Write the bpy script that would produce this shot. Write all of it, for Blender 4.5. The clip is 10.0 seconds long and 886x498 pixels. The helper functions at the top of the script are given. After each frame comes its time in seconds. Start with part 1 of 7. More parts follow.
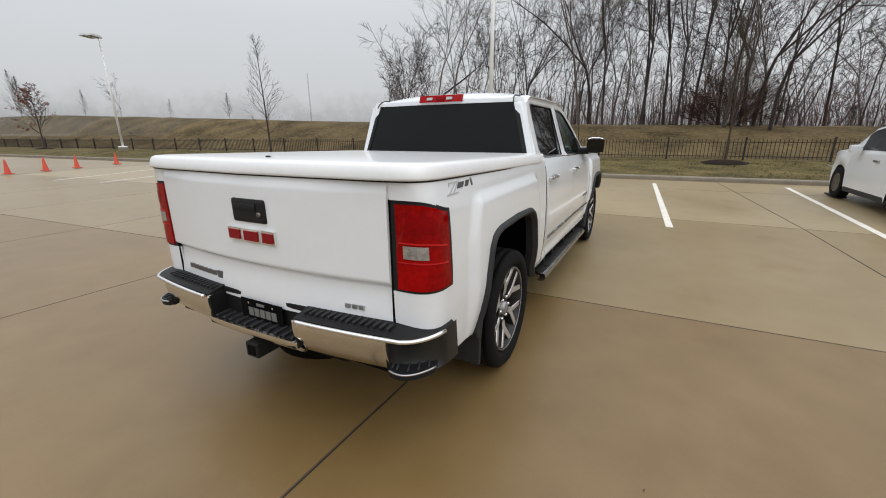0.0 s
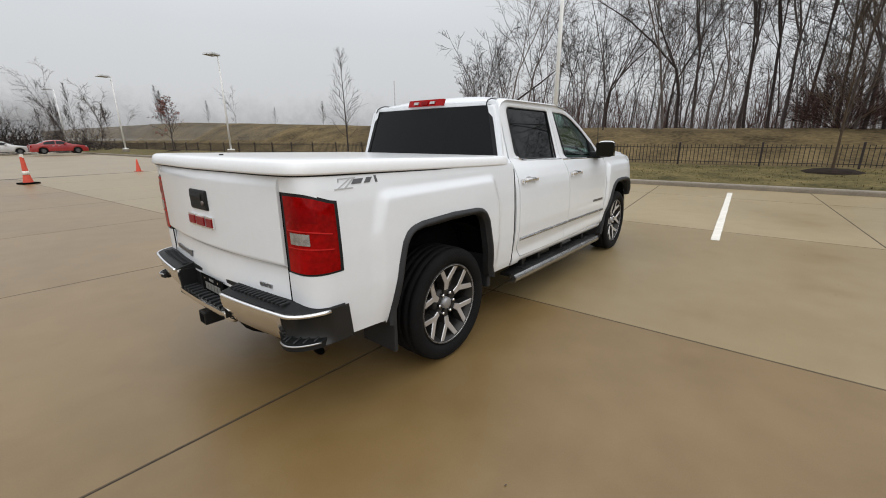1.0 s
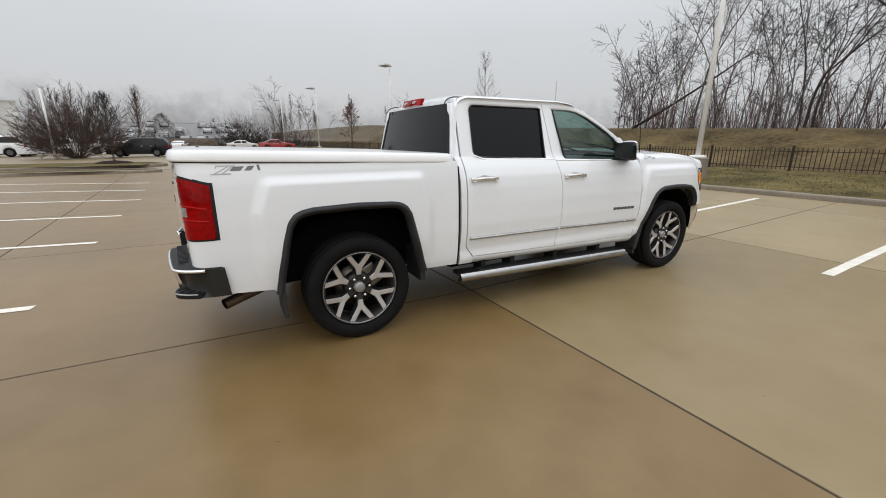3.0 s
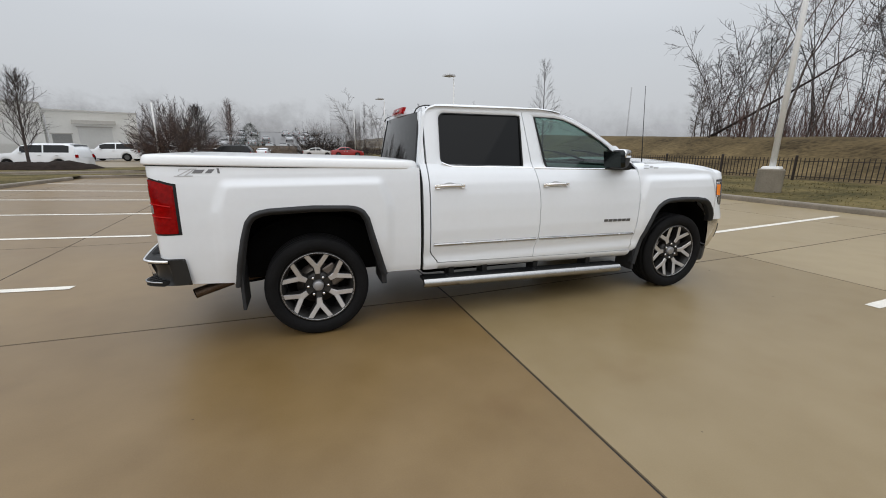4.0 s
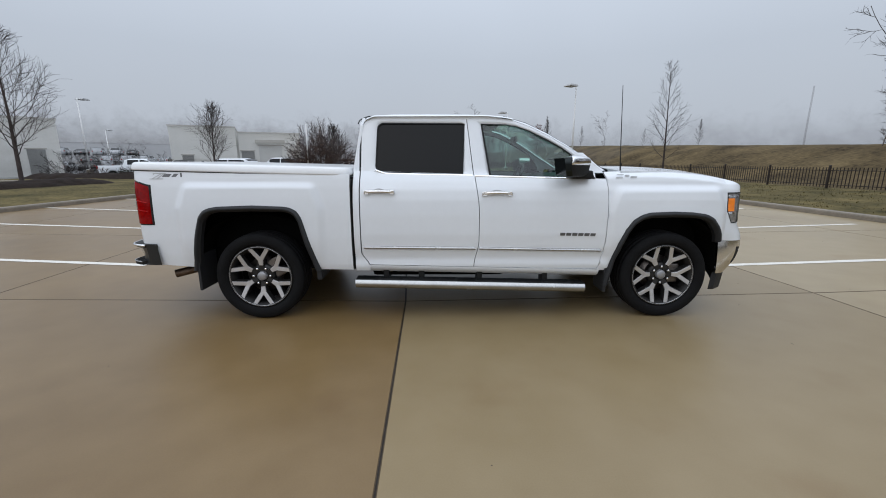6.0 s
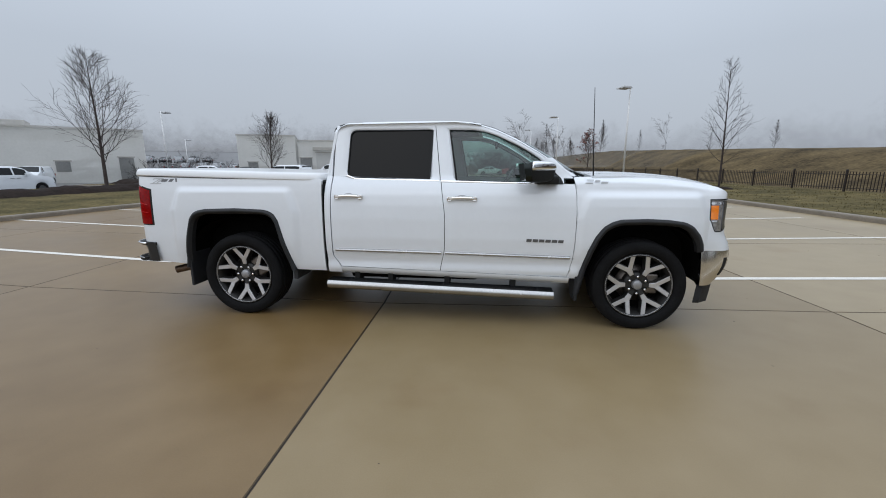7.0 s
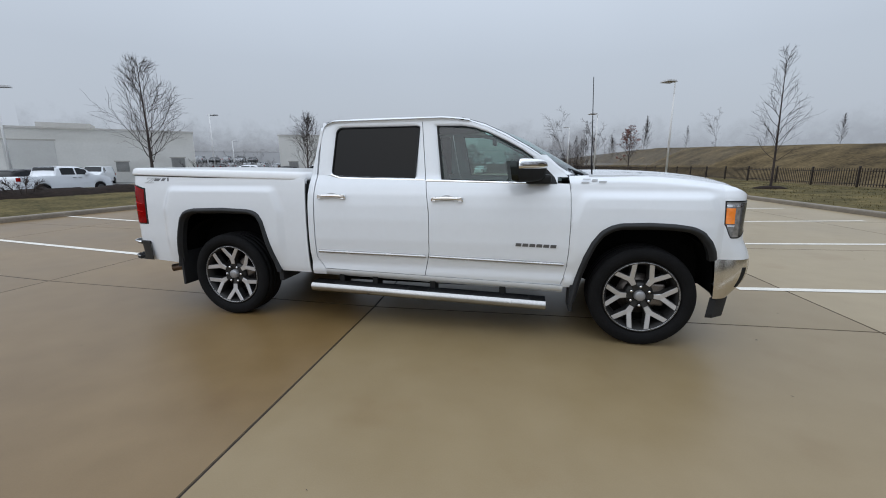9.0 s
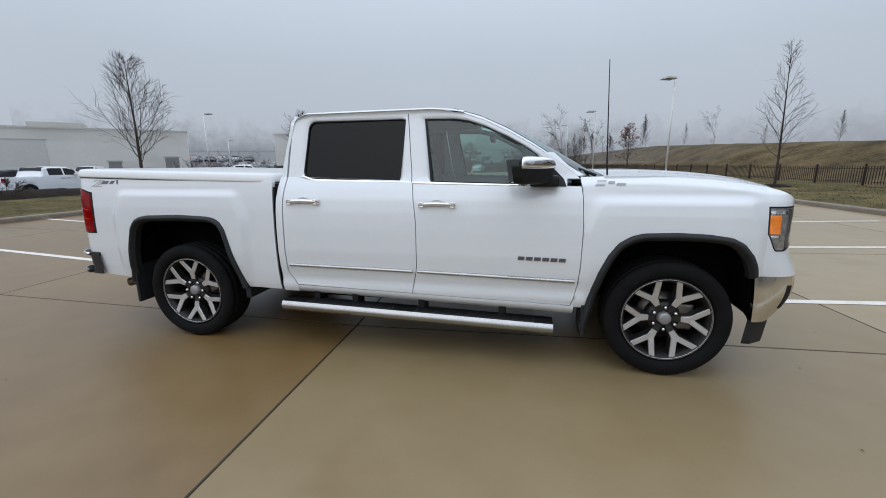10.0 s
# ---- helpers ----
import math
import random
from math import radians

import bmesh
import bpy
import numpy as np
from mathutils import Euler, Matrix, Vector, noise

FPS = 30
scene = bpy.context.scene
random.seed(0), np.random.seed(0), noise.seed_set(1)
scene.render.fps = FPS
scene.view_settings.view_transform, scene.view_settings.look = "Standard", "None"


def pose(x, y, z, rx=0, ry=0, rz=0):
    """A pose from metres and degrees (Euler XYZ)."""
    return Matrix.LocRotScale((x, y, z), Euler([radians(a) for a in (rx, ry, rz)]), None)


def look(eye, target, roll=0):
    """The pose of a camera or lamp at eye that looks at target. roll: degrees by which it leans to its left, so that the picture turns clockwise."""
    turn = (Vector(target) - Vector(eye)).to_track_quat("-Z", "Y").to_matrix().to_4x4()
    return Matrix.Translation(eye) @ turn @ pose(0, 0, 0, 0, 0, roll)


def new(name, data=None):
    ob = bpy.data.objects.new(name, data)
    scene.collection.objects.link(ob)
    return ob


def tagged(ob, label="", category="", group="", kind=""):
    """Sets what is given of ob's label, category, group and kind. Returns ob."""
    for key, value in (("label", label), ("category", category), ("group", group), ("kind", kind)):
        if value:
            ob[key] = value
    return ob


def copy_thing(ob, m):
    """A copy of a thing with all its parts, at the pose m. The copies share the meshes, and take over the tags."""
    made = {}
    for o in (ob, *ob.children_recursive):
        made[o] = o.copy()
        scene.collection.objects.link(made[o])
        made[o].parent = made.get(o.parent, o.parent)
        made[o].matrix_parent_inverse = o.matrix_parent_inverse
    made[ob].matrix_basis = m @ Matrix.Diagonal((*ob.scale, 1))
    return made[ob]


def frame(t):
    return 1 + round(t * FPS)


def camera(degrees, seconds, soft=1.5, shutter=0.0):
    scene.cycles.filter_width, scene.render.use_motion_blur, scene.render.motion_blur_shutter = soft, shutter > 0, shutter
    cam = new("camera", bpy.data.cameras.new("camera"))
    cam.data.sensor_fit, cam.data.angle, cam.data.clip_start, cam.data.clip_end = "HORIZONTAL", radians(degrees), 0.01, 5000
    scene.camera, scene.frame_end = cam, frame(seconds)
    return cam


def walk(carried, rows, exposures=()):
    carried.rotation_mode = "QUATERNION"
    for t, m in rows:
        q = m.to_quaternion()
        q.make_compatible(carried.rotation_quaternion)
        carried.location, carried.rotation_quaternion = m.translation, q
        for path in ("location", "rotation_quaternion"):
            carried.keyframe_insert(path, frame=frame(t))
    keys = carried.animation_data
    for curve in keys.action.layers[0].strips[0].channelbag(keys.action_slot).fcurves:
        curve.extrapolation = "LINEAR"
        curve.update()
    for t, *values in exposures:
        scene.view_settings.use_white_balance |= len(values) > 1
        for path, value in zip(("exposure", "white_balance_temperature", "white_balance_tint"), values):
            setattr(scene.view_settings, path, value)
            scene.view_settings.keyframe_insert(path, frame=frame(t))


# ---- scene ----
cam = camera(96.0, 10.0, soft=1.0)
PATH = [
    (0, (-2.36, -1.717, 1.52), (-0.66, -0.825, 0.96), -0.4),
    (0.5, (-2.22, -2.171, 1.517), (-0.618, -1.106, 0.97), -0.5),
    (1, (-2.005, -2.543, 1.497), (-0.511, -1.326, 0.961), -0.4),
    (1.5, (-1.74, -2.896, 1.498), (-0.382, -1.529, 0.961), -0.5),
    (2, (-1.474, -3.213, 1.49), (-0.258, -1.72, 0.951), -0.2),
    (2.5, (-1.154, -3.488, 1.472), (-0.085, -1.885, 0.935), -0.1),
    (4, (-0.051, -4.085, 1.454), (0.585, -2.253, 0.965), 0.3),
    (4.5, (0.327, -4.252, 1.451), (0.815, -2.37, 0.981), 0.3),
    (5, (0.723, -4.33, 1.441), (1.061, -2.413, 0.982), 0.2),
    (5.5, (1.145, -4.414, 1.419), (1.326, -2.472, 0.975), 0.1),
    (7, (2.354, -4.458, 1.409), (2.126, -2.513, 1.007), -0.2),
    (7.5, (2.578, -4.406, 1.424), (2.263, -2.47, 1.034), -0.3),
    (8, (2.749, -4.413, 1.426), (2.379, -2.486, 1.039), -0.4),
    (8.5, (2.821, -4.378, 1.422), (2.423, -2.458, 1.025), -0.4),
    (9, (2.757, -4.176, 1.403), (2.351, -2.26, 0.996), -0.4),
    (9.5, (2.693, -3.912, 1.411), (2.289, -1.998, 0.995), -0.5),
    (10, (2.715, -3.68, 1.41), (2.318, -1.764, 0.997), -0.6),
]
walk(cam, [(t, look(eye, target, roll)) for t, eye, target, roll in PATH],
     [(0.0, 0.29, 6560, 10), (2.5, 0.29, 6600, 10), (4.5, 0.12, 6280, 10), (5.5, 0.04, 5990, 10), (7.5, 0.01, 5900, 9), (10.0, 0.01, 5880, 9)])


# ---- sky, sun ----
world = bpy.data.worlds.new("overcast")
scene.world = world
world.use_nodes = True
wn, wl = world.node_tree.nodes, world.node_tree.links
wn.clear()
w_out = wn.new("ShaderNodeOutputWorld")
w_bg = wn.new("ShaderNodeBackground")
w_sky = wn.new("ShaderNodeTexSky")
w_sky.sky_type, w_sky.sun_disc = "NISHITA", False
w_sky.sun_elevation, w_sky.sun_rotation = radians(38), radians(200)
w_sky.air_density, w_sky.dust_density = 2.0, 6.0
w_scale = wn.new("ShaderNodeMixRGB")
w_scale.blend_type = "MULTIPLY"
w_scale.inputs["Fac"].default_value = 1.0
w_scale.inputs["Color2"].default_value = (0.10, 0.10, 0.10, 1)
w_geo = wn.new("ShaderNodeTexCoord")
w_sep = wn.new("ShaderNodeSeparateXYZ")
w_ramp = wn.new("ShaderNodeValToRGB")      # cloud cover: paler and brighter towards the zenith
cr = w_ramp.color_ramp
cr.elements[0].position, cr.elements[0].color = 0.0, (0.49, 0.505, 0.525, 1)
cr.elements[1].position, cr.elements[1].color = 1.0, (1.40, 1.45, 1.51, 1)
for p, c in ((0.06, (0.505, 0.522, 0.545)), (0.22, (0.545, 0.568, 0.60)), (0.40, (0.68, 0.71, 0.75)), (0.65, (1.08, 1.12, 1.18))):
    e = cr.elements.new(p)
    e.color = (*c, 1)
w_noise = wn.new("ShaderNodeTexNoise")
w_noise.inputs["Scale"].default_value = 1.6
w_noise.inputs["Detail"].default_value = 3.0
w_cloud = wn.new("ShaderNodeMapRange")
w_cloud.inputs["To Min"].default_value, w_cloud.inputs["To Max"].default_value = 0.93, 1.07
w_mul = wn.new("ShaderNodeVectorMath")
w_mul.operation = "SCALE"
w_mix = wn.new("ShaderNodeMixRGB")
w_mix.inputs["Fac"].default_value = 0.94
wl.new(w_geo.outputs["Generated"], w_sep.inputs[0])
wl.new(w_sep.outputs["Z"], w_ramp.inputs["Fac"])
wl.new(w_geo.outputs["Generated"], w_noise.inputs["Vector"])
wl.new(w_noise.outputs["Fac"], w_cloud.inputs["Value"])
wl.new(w_ramp.outputs["Color"], w_mul.inputs[0])
wl.new(w_cloud.outputs["Result"], w_mul.inputs["Scale"])
wl.new(w_sky.outputs["Color"], w_scale.inputs["Color1"])
wl.new(w_scale.outputs["Color"], w_mix.inputs["Color1"])
wl.new(w_mul.outputs["Vector"], w_mix.inputs["Color2"])
wl.new(w_mix.outputs["Color"], w_bg.inputs["Color"])
wl.new(w_bg.outputs["Background"], w_out.inputs["Surface"])
w_bg.inputs["Strength"].default_value = 1.0

sun_data = bpy.data.lights.new("sun", "SUN")
sun_data.energy, sun_data.angle, sun_data.color = 0.6, radians(110), (1.0, 0.97, 0.93)
sun = new("sun", sun_data)
sun.matrix_world = look((0, 0, 30), (10, 12, 10))
scene.view_settings.exposure = 0.0


# ---- materials ----
def material(name, base, rough=0.5, metal=0.0, vary=0.0, scale=5.0, bump=0.0, bump_scale=60.0, coat=0.0, spec=0.5, second=None, obj_rand=0.0, rough_vary=0.0):
    """Principled material with two scales of colour variation and fine relief."""
    m = bpy.data.materials.new(name)
    m.use_nodes = True
    n, l = m.node_tree.nodes, m.node_tree.links
    b = n["Principled BSDF"]
    b.inputs["Base Color"].default_value = (*base, 1)
    b.inputs["Roughness"].default_value = rough
    b.inputs["Metallic"].default_value = metal
    b.inputs["Specular IOR Level"].default_value = spec
    b.inputs["Coat Weight"].default_value = coat
    b.inputs["Coat Roughness"].default_value = 0.03
    if vary or bump or rough_vary or obj_rand:
        co = n.new("ShaderNodeTexCoord")
    if vary:
        big, small = n.new("ShaderNodeTexNoise"), n.new("ShaderNodeTexNoise")
        big.inputs["Scale"].default_value, big.inputs["Detail"].default_value = scale, 5.0
        small.inputs["Scale"].default_value, small.inputs["Detail"].default_value = scale * 11, 4.0
        l.new(co.outputs["Object"], big.inputs["Vector"])
        l.new(co.outputs["Object"], small.inputs["Vector"])
        add = n.new("ShaderNodeMath")
        add.operation = "MULTIPLY_ADD"
        add.inputs[1].default_value = 0.45
        l.new(small.outputs["Fac"], add.inputs[0])
        half = n.new("ShaderNodeMath")
        half.operation = "MULTIPLY"
        half.inputs[1].default_value = 0.55
        l.new(big.outputs["Fac"], half.inputs[0])
        l.new(half.outputs[0], add.inputs[2])
        ramp = n.new("ShaderNodeValToRGB")
        ramp.color_ramp.elements[0].position, ramp.color_ramp.elements[1].position = 0.34, 0.66
        other = second or base
        ramp.color_ramp.elements[0].color = (*[c * (1 - vary) for c in base], 1)
        ramp.color_ramp.elements[1].color = (*[min(1, c * (1 + vary)) for c in other], 1)
        l.new(add.outputs[0], ramp.inputs["Fac"])
        l.new(ramp.outputs["Color"], b.inputs["Base Color"])
        last = ramp.outputs["Color"]
        if obj_rand:
            info, hsv, mr = n.new("ShaderNodeObjectInfo"), n.new("ShaderNodeHueSaturation"), n.new("ShaderNodeMapRange")
            mr.inputs["To Min"].default_value, mr.inputs["To Max"].default_value = 1 - obj_rand, 1 + obj_rand
            l.new(info.outputs["Random"], mr.inputs["Value"])
            l.new(mr.outputs["Result"], hsv.inputs["Value"])
            l.new(last, hsv.inputs["Color"])
            l.new(hsv.outputs["Color"], b.inputs["Base Color"])
        if rough_vary:
            rm = n.new("ShaderNodeMapRange")
            rm.inputs["From Min"].default_value, rm.inputs["From Max"].default_value = 0.35, 0.65
            rm.inputs["To Min"].default_value, rm.inputs["To Max"].default_value = rough - rough_vary, rough + rough_vary
            l.new(big.outputs["Fac"], rm.inputs["Value"])
            l.new(rm.outputs["Result"], b.inputs["Roughness"])
    if bump:
        bn, bp = n.new("ShaderNodeTexNoise"), n.new("ShaderNodeBump")
        bn.inputs["Scale"].default_value, bn.inputs["Detail"].default_value = bump_scale, 4.0
        bp.inputs["Strength"].default_value, bp.inputs["Distance"].default_value = bump, 0.01
        l.new(co.outputs["Object"], bn.inputs["Vector"])
        l.new(bn.outputs["Fac"], bp.inputs["Height"])
        l.new(bp.outputs["Normal"], b.inputs["Normal"])
    return m


def glass(name, tint, rough=0.02, shine=0.05):
    """A tinted pane: it mirrors by Fresnel and lets tinted light through."""
    m = bpy.data.materials.new(name)
    m.use_nodes = True
    n, l = m.node_tree.nodes, m.node_tree.links
    n.remove(n["Principled BSDF"])
    tr, gl, mix, lw = n.new("ShaderNodeBsdfTransparent"), n.new("ShaderNodeBsdfGlossy"), n.new("ShaderNodeMixShader"), n.new("ShaderNodeLayerWeight")
    pw, fr = n.new("ShaderNodeMath"), n.new("ShaderNodeMath")
    lw.inputs["Blend"].default_value = 0.5
    pw.operation, pw.inputs[1].default_value = "POWER", 5.0
    fr.operation, fr.inputs[1].default_value, fr.inputs[2].default_value = "MULTIPLY_ADD", 0.90, shine
    l.new(lw.outputs["Facing"], pw.inputs[0])
    l.new(pw.outputs[0], fr.inputs[0])
    tr.inputs["Color"].default_value = (*tint, 1)
    gl.inputs["Roughness"].default_value = rough
    gl.inputs["Color"].default_value = (0.9, 0.93, 0.95, 1)
    l.new(fr.outputs[0], mix.inputs[0])
    l.new(tr.outputs[0], mix.inputs[1])
    l.new(gl.outputs[0], mix.inputs[2])
    l.new(mix.outputs[0], n["Material Output"].inputs["Surface"])
    return m


def concrete(name, low, high, rough):
    """Broom-smooth wet concrete: broad damp patches, faint mottling, fine grit, and a water film of uneven gloss."""
    m = bpy.data.materials.new(name)
    m.use_nodes = True
    n, l = m.node_tree.nodes, m.node_tree.links
    b = n["Principled BSDF"]
    geo, info = n.new("ShaderNodeNewGeometry"), n.new("ShaderNodeObjectInfo")
    def tex(scale, detail):
        t = n.new("ShaderNodeTexNoise")
        t.inputs["Scale"].default_value, t.inputs["Detail"].default_value = scale, detail
        l.new(geo.outputs["Position"], t.inputs["Vector"])
        return t.outputs["Fac"]
    def ma(op, a, k, c=0.0):
        q = n.new("ShaderNodeMath")
        q.operation = op
        l.new(a, q.inputs[0])
        if hasattr(k, "links"):
            l.new(k, q.inputs[1])
        else:
            q.inputs[1].default_value = k
        if hasattr(c, "links"):
            l.new(c, q.inputs[2])
        else:
            q.inputs[2].default_value = c
        return q.outputs[0]
    patch, mottle, grit = tex(0.42, 2.0), tex(3.1, 5.0), tex(120.0, 2.0)
    f = ma("MULTIPLY_ADD", mottle, 0.34, ma("MULTIPLY", patch, 0.52))
    f = ma("MULTIPLY_ADD", grit, 0.14, f)
    ramp = n.new("ShaderNodeValToRGB")
    ramp.color_ramp.elements[0].position, ramp.color_ramp.elements[1].position = 0.38, 0.62
    ramp.color_ramp.elements[0].color, ramp.color_ramp.elements[1].color = (*low, 1), (*high, 1)
    l.new(f, ramp.inputs["Fac"])
    hsv = n.new("ShaderNodeHueSaturation")
    l.new(ramp.outputs["Color"], hsv.inputs["Color"])
    l.new(ma("MULTIPLY_ADD", info.outputs["Random"], 0.04, 0.98), hsv.inputs["Value"])
    spot = n.new("ShaderNodeMixRGB")            # a few darker rust and tyre stains
    spot.blend_type = "MULTIPLY"
    spot.inputs["Color2"].default_value = (0.88, 0.82, 0.74, 1)
    stain = n.new("ShaderNodeMapRange")
    stain.inputs["From Min"].default_value, stain.inputs["From Max"].default_value = 0.60, 0.74
    l.new(tex(1.15, 6.0), stain.inputs["Value"])
    l.new(stain.outputs["Result"], spot.inputs["Fac"])
    l.new(hsv.outputs["Color"], spot.inputs["Color1"])
    l.new(spot.outputs["Color"], b.inputs["Base Color"])
    l.new(ma("MULTIPLY_ADD", patch, 0.16, rough - 0.08), b.inputs["Roughness"])
    b.inputs["Specular IOR Level"].default_value = 0.55
    bump = n.new("ShaderNodeBump")
    bump.inputs["Strength"].default_value, bump.inputs["Distance"].default_value = 0.05, 0.004
    l.new(grit, bump.inputs["Height"])
    l.new(bump.outputs["Normal"], b.inputs["Normal"])
    return m


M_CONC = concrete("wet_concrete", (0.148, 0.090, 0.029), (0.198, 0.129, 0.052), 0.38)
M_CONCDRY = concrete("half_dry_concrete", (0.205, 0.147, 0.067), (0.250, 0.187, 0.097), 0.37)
# palest tone, for the slabs beyond x = 5.4
M_CONCPALE = concrete("pale_concrete", (0.262, 0.198, 0.104), (0.316, 0.247, 0.141), 0.37)
M_CONC2 = material("far_concrete", (0.225, 0.172, 0.100), 0.45, vary=0.15, scale=0.3, spec=0.65)
M_JOINT = material("joint_filler", (0.016, 0.011, 0.007), 0.8, vary=0.3, scale=8)
M_EDGE = material("dirty_joint_edge", (0.078, 0.053, 0.025), 0.6, vary=0.4, scale=14)
M_KERB = material("kerb_concrete", (0.21, 0.18, 0.14), 0.6, vary=0.22, scale=2.0, bump=0.2, bump_scale=60)
M_LINE = material("line_paint", (0.72, 0.69, 0.62), 0.5, vary=0.14, scale=6.0, bump=0.15, bump_scale=120)
M_GRASS = material("winter_turf", (0.052, 0.049, 0.014), 0.95, vary=0.45, scale=0.8, bump=0.9, bump_scale=25, second=(0.118, 0.092, 0.038), spec=0.15)
M_FIELD = material("dry_field_grass", (0.058, 0.040, 0.017), 0.97, vary=0.50, scale=0.42, bump=1.0, bump_scale=9, second=(0.108, 0.079, 0.038), spec=0.15)
M_MULCH = material("bark_mulch", (0.018, 0.012, 0.009), 0.97, vary=0.5, scale=5.0, bump=1.0, bump_scale=14, spec=0.15)
M_ASPH = material("wet_asphalt", (0.10, 0.10, 0.10), 0.35, vary=0.2, scale=0.4, bump=0.2, bump_scale=80)
M_BARK = material("grey_bark", (0.130, 0.108, 0.097), 0.9, vary=0.35, scale=3.0, bump=0.6, bump_scale=20, obj_rand=0.2, spec=0.15)
M_BARK2 = material("dark_bark", (0.060, 0.049, 0.045), 0.9, vary=0.35, scale=3.0, bump=0.6, bump_scale=20, obj_rand=0.25, spec=0.15)
M_RUSTLEAF = material("russet_leaf", (0.16, 0.066, 0.052), 0.8, vary=0.35, scale=4.0)
M_FENCE = material("bronze_powder_coat", (0.018, 0.011, 0.008), 0.6, vary=0.2, scale=4)
M_POLE = material("white_pole_paint", (0.74, 0.74, 0.73), 0.4, vary=0.05, scale=1.5)
M_PED = material("pedestal_concrete", (0.20, 0.175, 0.135), 0.75, vary=0.2, scale=2.5, bump=0.3, bump_scale=50)
M_ORANGE = material("orange_cone_plastic", (0.60, 0.075, 0.040), 0.6, vary=0.1, scale=6)
M_CREAM = material("cream_wall_panel", (0.86, 0.85, 0.80), 0.7, vary=0.06, scale=0.4)
M_ROLL = material("roller_door_white", (0.68, 0.68, 0.66), 0.5, vary=0.05, scale=0.6)


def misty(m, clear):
    """The same surface with haze put in: transparency lets part of the backdrop through."""
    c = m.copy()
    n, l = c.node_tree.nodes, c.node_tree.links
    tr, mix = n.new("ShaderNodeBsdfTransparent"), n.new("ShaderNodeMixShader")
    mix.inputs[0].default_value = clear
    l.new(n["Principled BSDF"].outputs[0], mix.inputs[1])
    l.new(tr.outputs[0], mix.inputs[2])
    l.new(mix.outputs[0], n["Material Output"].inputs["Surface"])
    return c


# ---- mesh helpers ----
def mesh_from(name, verts, faces, mat, smooth=False):
    me = bpy.data.meshes.new(name)
    me.from_pydata([tuple(v) for v in verts], [], [tuple(f) for f in faces])
    me.update()
    if smooth:
        me.shade_smooth()
    me.materials.append(mat)
    return me


def part(name, me, parent=None, label=""):
    """Link a mesh as one object under a thing or a part; a bmesh is turned into a mesh first."""
    ob = new(name, me)
    if parent is not None:
        ob.parent = parent
    return tagged(ob, label)


def thing(name, label, category, at=(0, 0, 0), turn=0.0, group=""):
    ob = new(name)
    ob.empty_display_size = 0.1
    ob.matrix_world = pose(*at, 0, 0, turn)
    return tagged(ob, label, category, group)


def bm_mesh(name, bm, mat, smooth=False, bevel=0.0, segments=2):
    if bevel:
        sharp = [e for e in bm.edges if e.is_manifold and e.calc_face_angle(0) > 0.5]
        bmesh.ops.bevel(bm, geom=sharp, offset=bevel, segments=segments, affect="EDGES", profile=0.6, clamp_overlap=True)
    bmesh.ops.recalc_face_normals(bm, faces=bm.faces)
    me = bpy.data.meshes.new(name)
    bm.to_mesh(me)
    bm.free()
    if smooth:
        me.shade_smooth()
    me.materials.append(mat)
    return me


def box_mesh(name, x0, x1, y0, y1, z0, z1, mat, bevel=0.0, taper=0.0):
    bm = bmesh.new()
    r = bmesh.ops.create_cube(bm, size=1)
    for v in r["verts"]:
        k = 1 - taper if v.co.z > 0 else 1
        v.co = Vector(((x0 + x1) / 2 + v.co.x * (x1 - x0) * k, (y0 + y1) / 2 + v.co.y * (y1 - y0) * k, (z0 + z1) / 2 + v.co.z * (z1 - z0)))
    return bm_mesh(name, bm, mat, bevel=bevel)


def tube_mesh(name, pts, radii, mat, sides=8, caps=True):
    """A tube along a line of points."""
    verts, faces = [], []
    pts = [Vector(p) for p in pts]
    for i, p in enumerate(pts):
        d = (pts[min(i + 1, len(pts) - 1)] - pts[max(i - 1, 0)]).normalized()
        a = d.orthogonal().normalized() if i == 0 else (a - d * a.dot(d)).normalized()
        b = d.cross(a)
        r = radii[i] if hasattr(radii, "__len__") else radii
        for k in range(sides):
            t = 2 * math.pi * k / sides
            verts.append(p + r * (math.cos(t) * a + math.sin(t) * b))
    for i in range(len(pts) - 1):
        for k in range(sides):
            k2 = (k + 1) % sides
            faces.append((i * sides + k, i * sides + k2, (i + 1) * sides + k2, (i + 1) * sides + k))
    if caps:
        faces.append(tuple(range(sides))[::-1])
        faces.append(tuple(range(len(verts) - sides, len(verts))))
    return mesh_from(name, verts, faces, mat, True)


def lathe_mesh(name, profile, mat, steps=32, axis="Y", smooth=True):
    """Turn a profile of (along, radius) round an axis."""
    verts, faces, n = [], [], len(profile)
    for k in range(steps):
        t = 2 * math.pi * k / steps
        for a, r in profile:
            c, s = r * math.cos(t), r * math.sin(t)
            verts.append((c, a, s) if axis == "Y" else (c, s, a))
    for k in range(steps):
        k2 = (k + 1) % steps
        for i in range(n - 1):
            faces.append((k * n + i, k * n + i + 1, k2 * n + i + 1, k2 * n + i))
    bm = bmesh.new()
    tmp = bpy.data.meshes.new("t")
    tmp.from_pydata(verts, [], faces)
    bm.from_mesh(tmp)
    bpy.data.meshes.remove(tmp)
    bmesh.ops.remove_doubles(bm, verts=bm.verts, dist=1e-5)
    return bm_mesh(name, bm, mat, smooth)


# ---- ground ----
def kerb_x(y):
    return 12.3 - 0.055 * y


def kerb_left(y):
    return -11.15 + 0.075 * y


